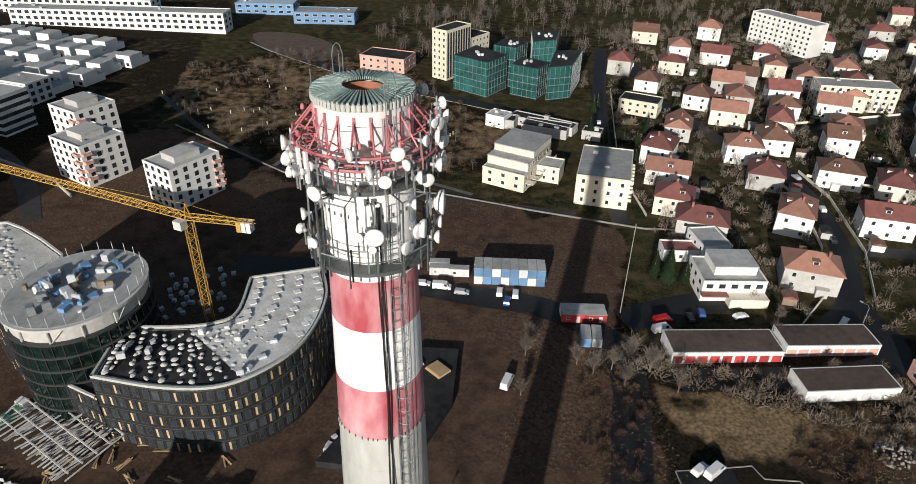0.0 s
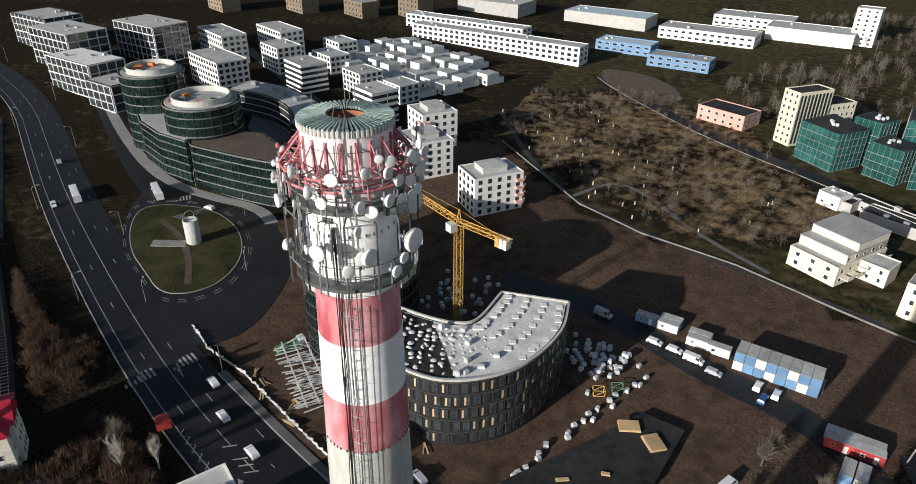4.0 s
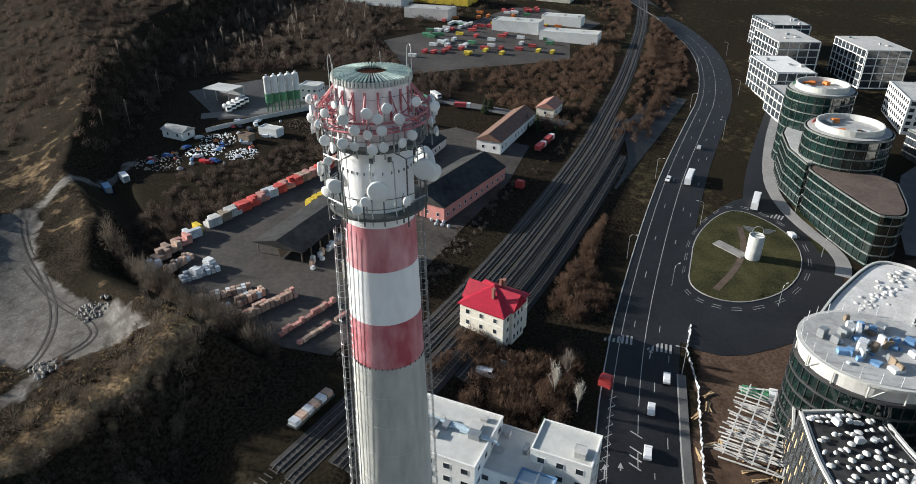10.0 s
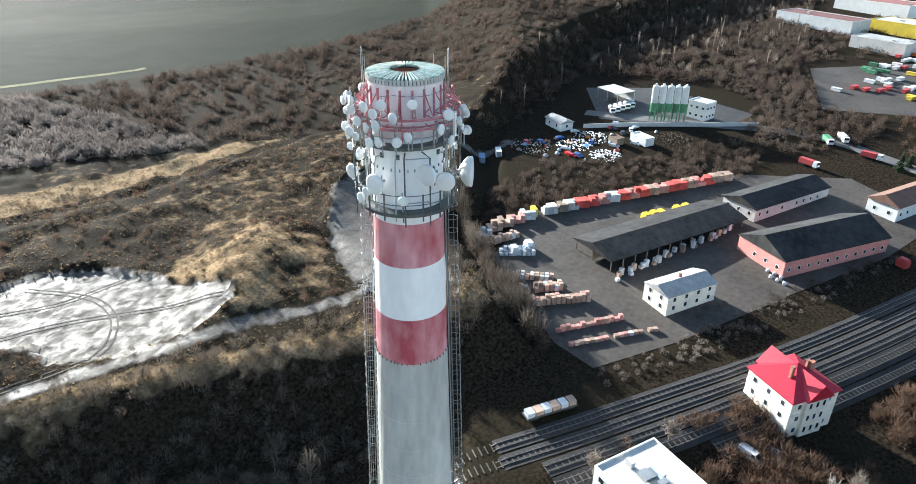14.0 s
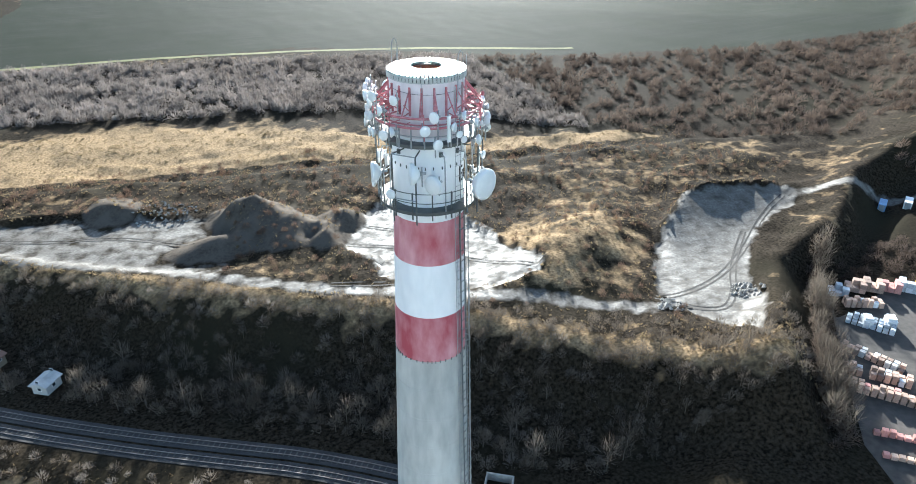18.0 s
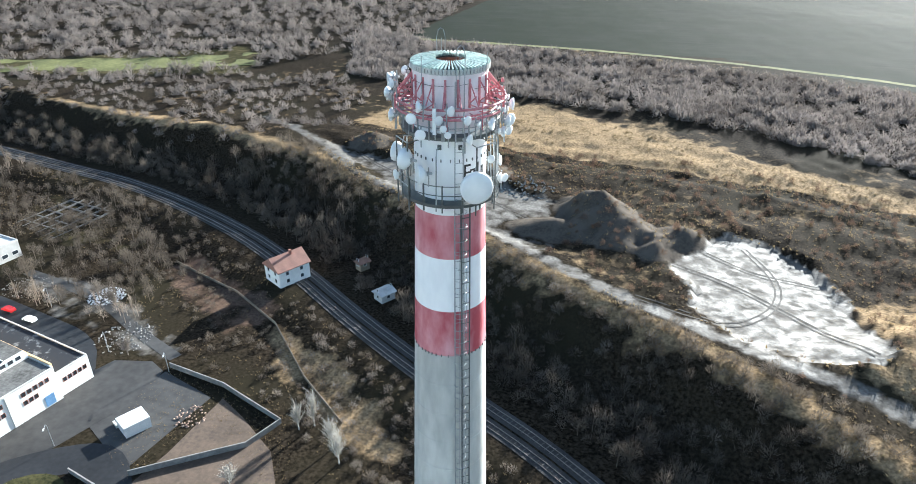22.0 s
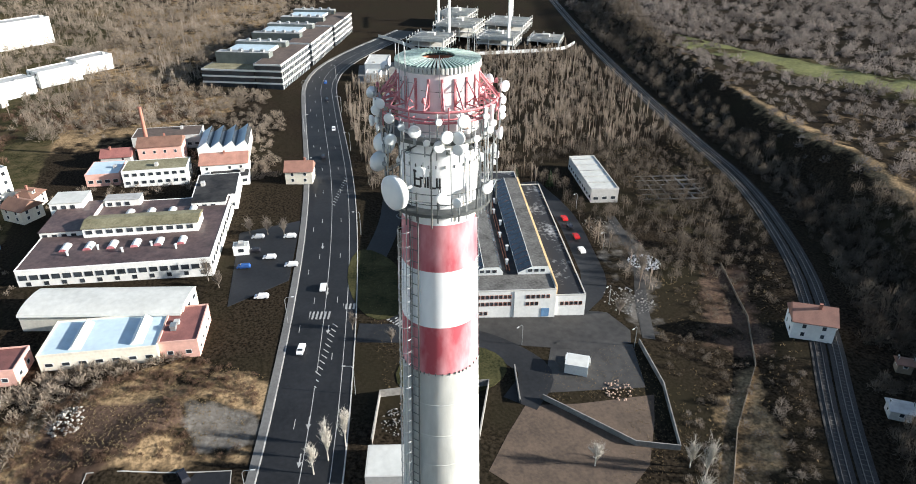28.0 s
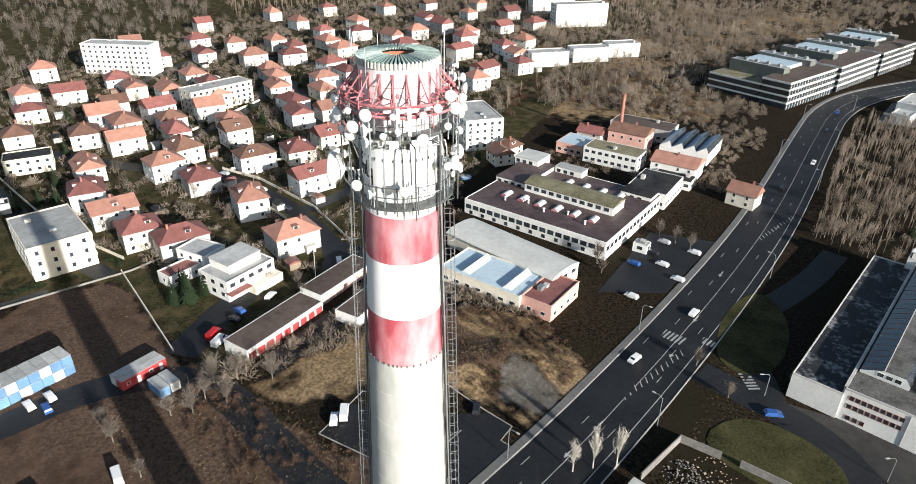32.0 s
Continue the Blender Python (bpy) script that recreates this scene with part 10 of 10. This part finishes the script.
stuff("evergreen_shrubs", "dark evergreen hedges and bushes in the gardens", "hedge", FARBUSH, np.concatenate([scatter(420, GARD, 72, 0.3, 0.75), scatter(60, [(60, 176), (92, 160), (96, 190), (60, 215)], 73, 0.3, 0.5)]), NEEDLE)
stuff("woods", "bare grey-brown winter wood", "wood", TREE, np.concatenate([scatter(900, NORTHW, 45, 0.9, 1.5), scatter(620, GARD, 47, 0.65, 1.15), scatter(260, HILLN, 58, 0.4, 0.75)]), TWIG)
stuff("woods", "dark bare trees on the embankment", "wood", TREE, np.concatenate([scatter(450, EMB, 46, 0.6, 1.0, test=offpit), scatter(260, WESTW, 48, 0.6, 1.0), scatter(380, EMB, 67, 0.9, 1.4, test=lambda x, y: offpit(x, y) & ((line_dist(x, y, RAIL) < 22) | (x > 80))), scatter(70, YARDE, 66, 0.9, 1.5, 0, clear=False), scatter(420, WOODE, 93, 0.5, 0.9, test=lambda x, y: (x <= 240) & (y <= -108))]), SHADETWIG)
stuff("birch_wood", "pale birch and aspen wood standing close together", "wood", TREE + POLE + POLE, np.concatenate([scatter(2300, WOODE, 43, 0.6, 0.95, test=lambda x, y: (x > 240) | (y > -108)), scatter(1200, HILLE, 44, 0.6, 1.1), scatter(110, WESTW, 50, 0.7, 1.1)]), BIRCHTWIG)
stuff("dry_grass", "tufts of dry yellow grass", "grass", GRASS, np.concatenate([scatter(6000, TAN, 51, 0.7, 1.6, 0), scatter(3500, EMB, 52, 0.8, 1.7, 0, test=lambda x, y: line_dist(x, y, RAIL) > 38), scatter(5500, ROUGH, 53, 0.7, 1.7, 0, test=offpit), scatter(900, [(128, -18), (150, -16), (172, -24), (160, -34), (112, -28), (107, -46), (92, -40), (97, -16)], 76, 0.4, 0.8, 0, clear=False), scatter(1200, [(60, -34), (44, -46), (60, -80), (100, -90), (98, -60)], 77, 0.4, 0.9, 0, clear=False, test=lambda x, y: ~inside(x, y, [(48, -46), (66, -30), (84, -47), (79, -72), (64, -64)])), scatter(2500, BANK, 54, 0.6, 1.2, 0, clear=False), scatter(2500, HILLN, 55, 0.5, 1.0, 0), scatter(2500, BUILDSITE, 59, 0.4, 0.9, 8, clear=False, test=lambda x, y: (y > 150) | (x > 40)), scatter(2500, [(20, 30), (60, 24), (62, 60), (66, 110), (40, 110), (24, 70)], 70, 0.5, 1.1, 0, clear=False), scatter(2500, NORTHSTRIP, 60, 0.6, 1.3, 0)]), TUFT)
# garden walls and sheds
for line in ([(113, 100), (128, 112), (143, 137), (154, 168), (155, 200)], [(139, 104), (155, 132), (166, 168), (167, 190)], [(94, 164), (97, 200), (109, 241), (124, 290)], [(168, 186), (200, 165), (236, 182)], [(190, 131), (228, 165), (300, 174)], [(156, 224), (190, 237), (250, 240)], [(66, 112), (88, 158)]):
    ribbon("wall", line, -0.12, 0.12, 1.1, WALLC, "low pale garden wall along the street", "wall", 1.3)
rr = random.Random(99)
for i in range(46):
    x, y, r = VILLAS[i % len(VILLAS)]
    x, y = x + rr.choice((-10, 10, 9)) + rr.uniform(-2, 2), y + rr.choice((-9, 10)) + rr.uniform(-2, 2)
    w, d = rr.uniform(3, 5), rr.uniform(2.6, 4)
    t = thing("garden_shed", "small garden shed or garage beside a villa", "shed", pose(x, y, 0, 0, 0, rr.choice((-24, 66))), "garden sheds")
    part("wall", Kit().box(-w / 2, -d / 2, -0.3, w / 2, d / 2, 2.3), (TIMBER, WALLW, WALLG)[i % 3], t)
    k = Kit()
    roof_kit(k, w, d, 2.3, 0.7, "gable", 0.2)
    part("roof", k, (TILEB, ROOFG, ROOFD, TILER)[i % 4], t)


# single trees near the camera's way
def tree(x, y, h, r, seed, bark, twigm, label, z=None):
    t = thing("tree", label, "tree", pose(x, y, ground_z(x, y) if z is None else z), "single bare trees")
    T = twigs(seed, 30, 16, h, r, 0.04, 0.25, 1.0, 0.5)
    me = grid_mesh("crown", T.reshape(-1, 3), np.arange(T.size // 3).reshape(-1, 3), [twigm], False)
    put("crown", me, t)
    k = Kit().rod((0, 0, -0.4), (0.1, 0.05, h * 0.45), 0.17, 6, 0, 0.1)
    k.rod((0.1, 0.05, h * 0.45), (0.0, 0.2, h * 0.8), 0.1, 5, 0, 0.03)
    part("trunk", k, bark, t)


for i, (x, y, h, r) in enumerate(((36.6, 99.4, 7, 3), (38.9, 105.5, 6, 2.6), (51.5, 90.5, 8, 3.6), (56.7, 91.7, 8, 3.6), (48.6, 94.6, 7, 3.2), (32.4, 85.9, 5, 2.2), (41.8, -66, 11, 3), (45, -70, 10, 2.6), (52, -76, 11, 3), (55, -74, 9, 2.4), (61, -54, 8, 2.6), (79, 1.4, 13, 2.2), (82, -3, 12, 2.0), (76, 5, 10, 1.8), (165, 25, 8, 3), (194, 10.5, 7, 2.4), (192, 4.5, 7, 2.4), (190, -1, 7, 2.2), (126, -13, 6, 2.4), (117, -22, 5, 2.2), (130, -36, 5, 2.4), (-86, 42, 11, 2.2), (-80, 46, 10, 2.0), (-92, 47, 9, 2.6), (-72, -2, 7, 2.6), (-88, 10, 7, 3),
                                  (160, 22, 6, 2.4), (62, 94, 9, 4), (66, 90, 9, 4), (58, 86, 8, 3.4), (70, 82, 8, 3.6), (110, 82, 5, 2.4), (104, 98, 5, 2.2), (108, 103, 6, 2.6), (130, -109, 9, 3.2), (138, -112, 9, 3.2), (112, -90, 6, 2.6))):
    tree(x, y, h, r, 100 + i, BIRCH if 5 < i < 14 or 20 < i < 23 else BARK, BIRCH if 5 < i < 14 or 20 < i < 23 else TWIG, "slender pale bare tree beside the wall" if 5 < i < 14 else "bare tree with fine grey twigs")


def spruce(x, y, h):
    t = thing("spruce", "dark green spruce tree in a garden", "tree", pose(x, y, ground_z(x, y)), "spruces")
    g = np.random.RandomState(int(abs(x * 10 + y)))
    V = []
    for i in range(int(30 * h)):
        z = h * (0.06 + 0.92 * (i / (30 * h)))
        r = (h - z) * 0.30 * g.uniform(0.75, 1.15) + 0.15
        a = g.uniform(0, 6.28)
        d = np.array([math.cos(a), math.sin(a), -0.28])
        s = np.array([-math.sin(a), math.cos(a), 0]) * r * 0.22
        o = np.array([0, 0, z])
        V.append((o + d * r * 0.25 - s, o + d * r * 0.25 + s, o + d * r))
        V.append((o + d * r * 0.4 - s * 0.5, o + d * r * 0.4 + s * 0.5 + np.array([0, 0, 0.12 * r]), o + d * r * 0.95 + np.array([0, 0, -0.2 * r])))
    V = np.array(V)
    put("crown", grid_mesh("crown", V.reshape(-1, 3), np.arange(V.size // 3).reshape(-1, 3), [NEEDLE], False), t)
    part("trunk", Kit().rod((0, 0, -0.3), (0, 0, h * 0.9), 0.18, 6, 0, 0.04), BARK, t)


for x, y, h in ((94.6, 231.6, 11), (100, 228, 9), (122, 236, 9), (102.7, 199.8, 10), (156, 196, 8), (170, 228, 9), (204, 236, 8), (222, 214, 9), (238, 236, 8), (186, 152, 7), (200, 186, 8), (252, 256, 9), (282, 236, 8), (146, 262, 8), (176, 300, 9), (210, 300, 9), (206, 128, 8), (212, 112, 7), (230, 98, 7), (194, 98, 6), (270, 170, 9), (310, 206, 9), (86, 127, 12), (88, 131, 10), (83, 130, 9), (91, 126, 8), (112, 222, 8), (108, 226, 7), (106, 262, 9), (110, 268, 8), (150, 158, 7), (180, 196, 7), (128, 130, 6), (228, 160, 8), (210, 188, 7), (246, 100, 8), (265, 128, 7), (-254, 82, 9), (-258, 78, 8), (-262, 74, 8), (-250, 90, 7), (-280, 62, 9), (-286, 66, 8), (-74, 36, 6), (190, 310, 8), (300, 240, 8), (340, 215, 8), (206, -112, 8), (214, -100, 7), (238, -70, 7)):
    spruce(x, y, h)
# loose stone and soil heaps
g = np.random.RandomState(5)
def stone_pile(x, y, r, h, n, material, label, s=0.5):
    V, F = [], []
    for i in range(n):
        a, q = g.uniform(0, 6.28), math.sqrt(g.uniform(0, 1))
        cx, cy = x + r * q * math.cos(a), y + r * q * math.sin(a)
        cz = ground_z(cx, cy) + h * (1 - q) * g.uniform(0.3, 1)
        o = len(V)
        sc = s * g.uniform(0.4, 1.1)
        for d in ((1, 0, 0), (-1, 0, 0), (0, 1, 0), (0, -1, 0), (0, 0, 1), (0, 0, -1)):
            V.append((cx + d[0] * sc * g.uniform(0.7, 1.2), cy + d[1] * sc * g.uniform(0.7, 1.2), cz + d[2] * sc * 0.8))
        F += [(o + a_, o + b_, o + c_) for a_, b_, c_ in ((0, 2, 4), (2, 1, 4), (1, 3, 4), (3, 0, 4), (2, 0, 5), (1, 2, 5), (3, 1, 5), (0, 3, 5))]
    tagged(put("stone_heap", grid_mesh("stone_heap", np.array(V), np.array(F), [material], False)), label, "stones", kind="stuff")


for x_, y_, r_, m_, l_ in ((-236, -82, 9, ROCK, "grey rubble in the scrap yard"), (-258, -62, 8, FOIL, "pale litter in the scrap yard"), (-272, -28, 9, SOIL, "reddish soil heap by the scrap yard"), (-246, -66, 8, STEEL, "scrap metal heap"), (-240, -50, 7, FOIL, "pale rubbish heap")):
    stone_pile(x_, y_, r_, 1.2, 130, m_, l_, 0.5)
stone_pile(108, 56.5, 4.5, 2.2, 160, ROCK, "heap of pale broken stone")
stone_pile(86, -17, 5, 1.2, 170, OLDWALL, "rubble heaped inside the walled compound", 0.3)
stone_pile(90, -22, 5, 0.6, 60, PALLET, "brown rubble inside the walled compound", 0.3)
stone_pile(82, -72, 4, 1.0, 60, PALLET, "red rubble along the wall", 0.4)
stone_pile(-100, -80, 4, 1.0, 90, ROCK, "boulders at the edge of the pit", 0.6)
stone_pile(-124, -76, 5, 0.8, 90, ROCK, "boulders beside the clay pit", 0.6)
stone_pile(20, -195, 10, 1.0, 160, ROCK, "scattered stones beside the quarry track", 0.5)
stone_pile(138, -115, 5.5, 0.9, 260, FOIL, "white foil litter beside the old lane", 0.42)
stone_pile(166, -114, 7, 0.5, 160, OLDWALL, "grey rubble beside the old lane", 0.28)
stone_pile(118, -97, 8, 0.5, 160, OLDWALL, "rubble strip along the factory yard", 0.4)

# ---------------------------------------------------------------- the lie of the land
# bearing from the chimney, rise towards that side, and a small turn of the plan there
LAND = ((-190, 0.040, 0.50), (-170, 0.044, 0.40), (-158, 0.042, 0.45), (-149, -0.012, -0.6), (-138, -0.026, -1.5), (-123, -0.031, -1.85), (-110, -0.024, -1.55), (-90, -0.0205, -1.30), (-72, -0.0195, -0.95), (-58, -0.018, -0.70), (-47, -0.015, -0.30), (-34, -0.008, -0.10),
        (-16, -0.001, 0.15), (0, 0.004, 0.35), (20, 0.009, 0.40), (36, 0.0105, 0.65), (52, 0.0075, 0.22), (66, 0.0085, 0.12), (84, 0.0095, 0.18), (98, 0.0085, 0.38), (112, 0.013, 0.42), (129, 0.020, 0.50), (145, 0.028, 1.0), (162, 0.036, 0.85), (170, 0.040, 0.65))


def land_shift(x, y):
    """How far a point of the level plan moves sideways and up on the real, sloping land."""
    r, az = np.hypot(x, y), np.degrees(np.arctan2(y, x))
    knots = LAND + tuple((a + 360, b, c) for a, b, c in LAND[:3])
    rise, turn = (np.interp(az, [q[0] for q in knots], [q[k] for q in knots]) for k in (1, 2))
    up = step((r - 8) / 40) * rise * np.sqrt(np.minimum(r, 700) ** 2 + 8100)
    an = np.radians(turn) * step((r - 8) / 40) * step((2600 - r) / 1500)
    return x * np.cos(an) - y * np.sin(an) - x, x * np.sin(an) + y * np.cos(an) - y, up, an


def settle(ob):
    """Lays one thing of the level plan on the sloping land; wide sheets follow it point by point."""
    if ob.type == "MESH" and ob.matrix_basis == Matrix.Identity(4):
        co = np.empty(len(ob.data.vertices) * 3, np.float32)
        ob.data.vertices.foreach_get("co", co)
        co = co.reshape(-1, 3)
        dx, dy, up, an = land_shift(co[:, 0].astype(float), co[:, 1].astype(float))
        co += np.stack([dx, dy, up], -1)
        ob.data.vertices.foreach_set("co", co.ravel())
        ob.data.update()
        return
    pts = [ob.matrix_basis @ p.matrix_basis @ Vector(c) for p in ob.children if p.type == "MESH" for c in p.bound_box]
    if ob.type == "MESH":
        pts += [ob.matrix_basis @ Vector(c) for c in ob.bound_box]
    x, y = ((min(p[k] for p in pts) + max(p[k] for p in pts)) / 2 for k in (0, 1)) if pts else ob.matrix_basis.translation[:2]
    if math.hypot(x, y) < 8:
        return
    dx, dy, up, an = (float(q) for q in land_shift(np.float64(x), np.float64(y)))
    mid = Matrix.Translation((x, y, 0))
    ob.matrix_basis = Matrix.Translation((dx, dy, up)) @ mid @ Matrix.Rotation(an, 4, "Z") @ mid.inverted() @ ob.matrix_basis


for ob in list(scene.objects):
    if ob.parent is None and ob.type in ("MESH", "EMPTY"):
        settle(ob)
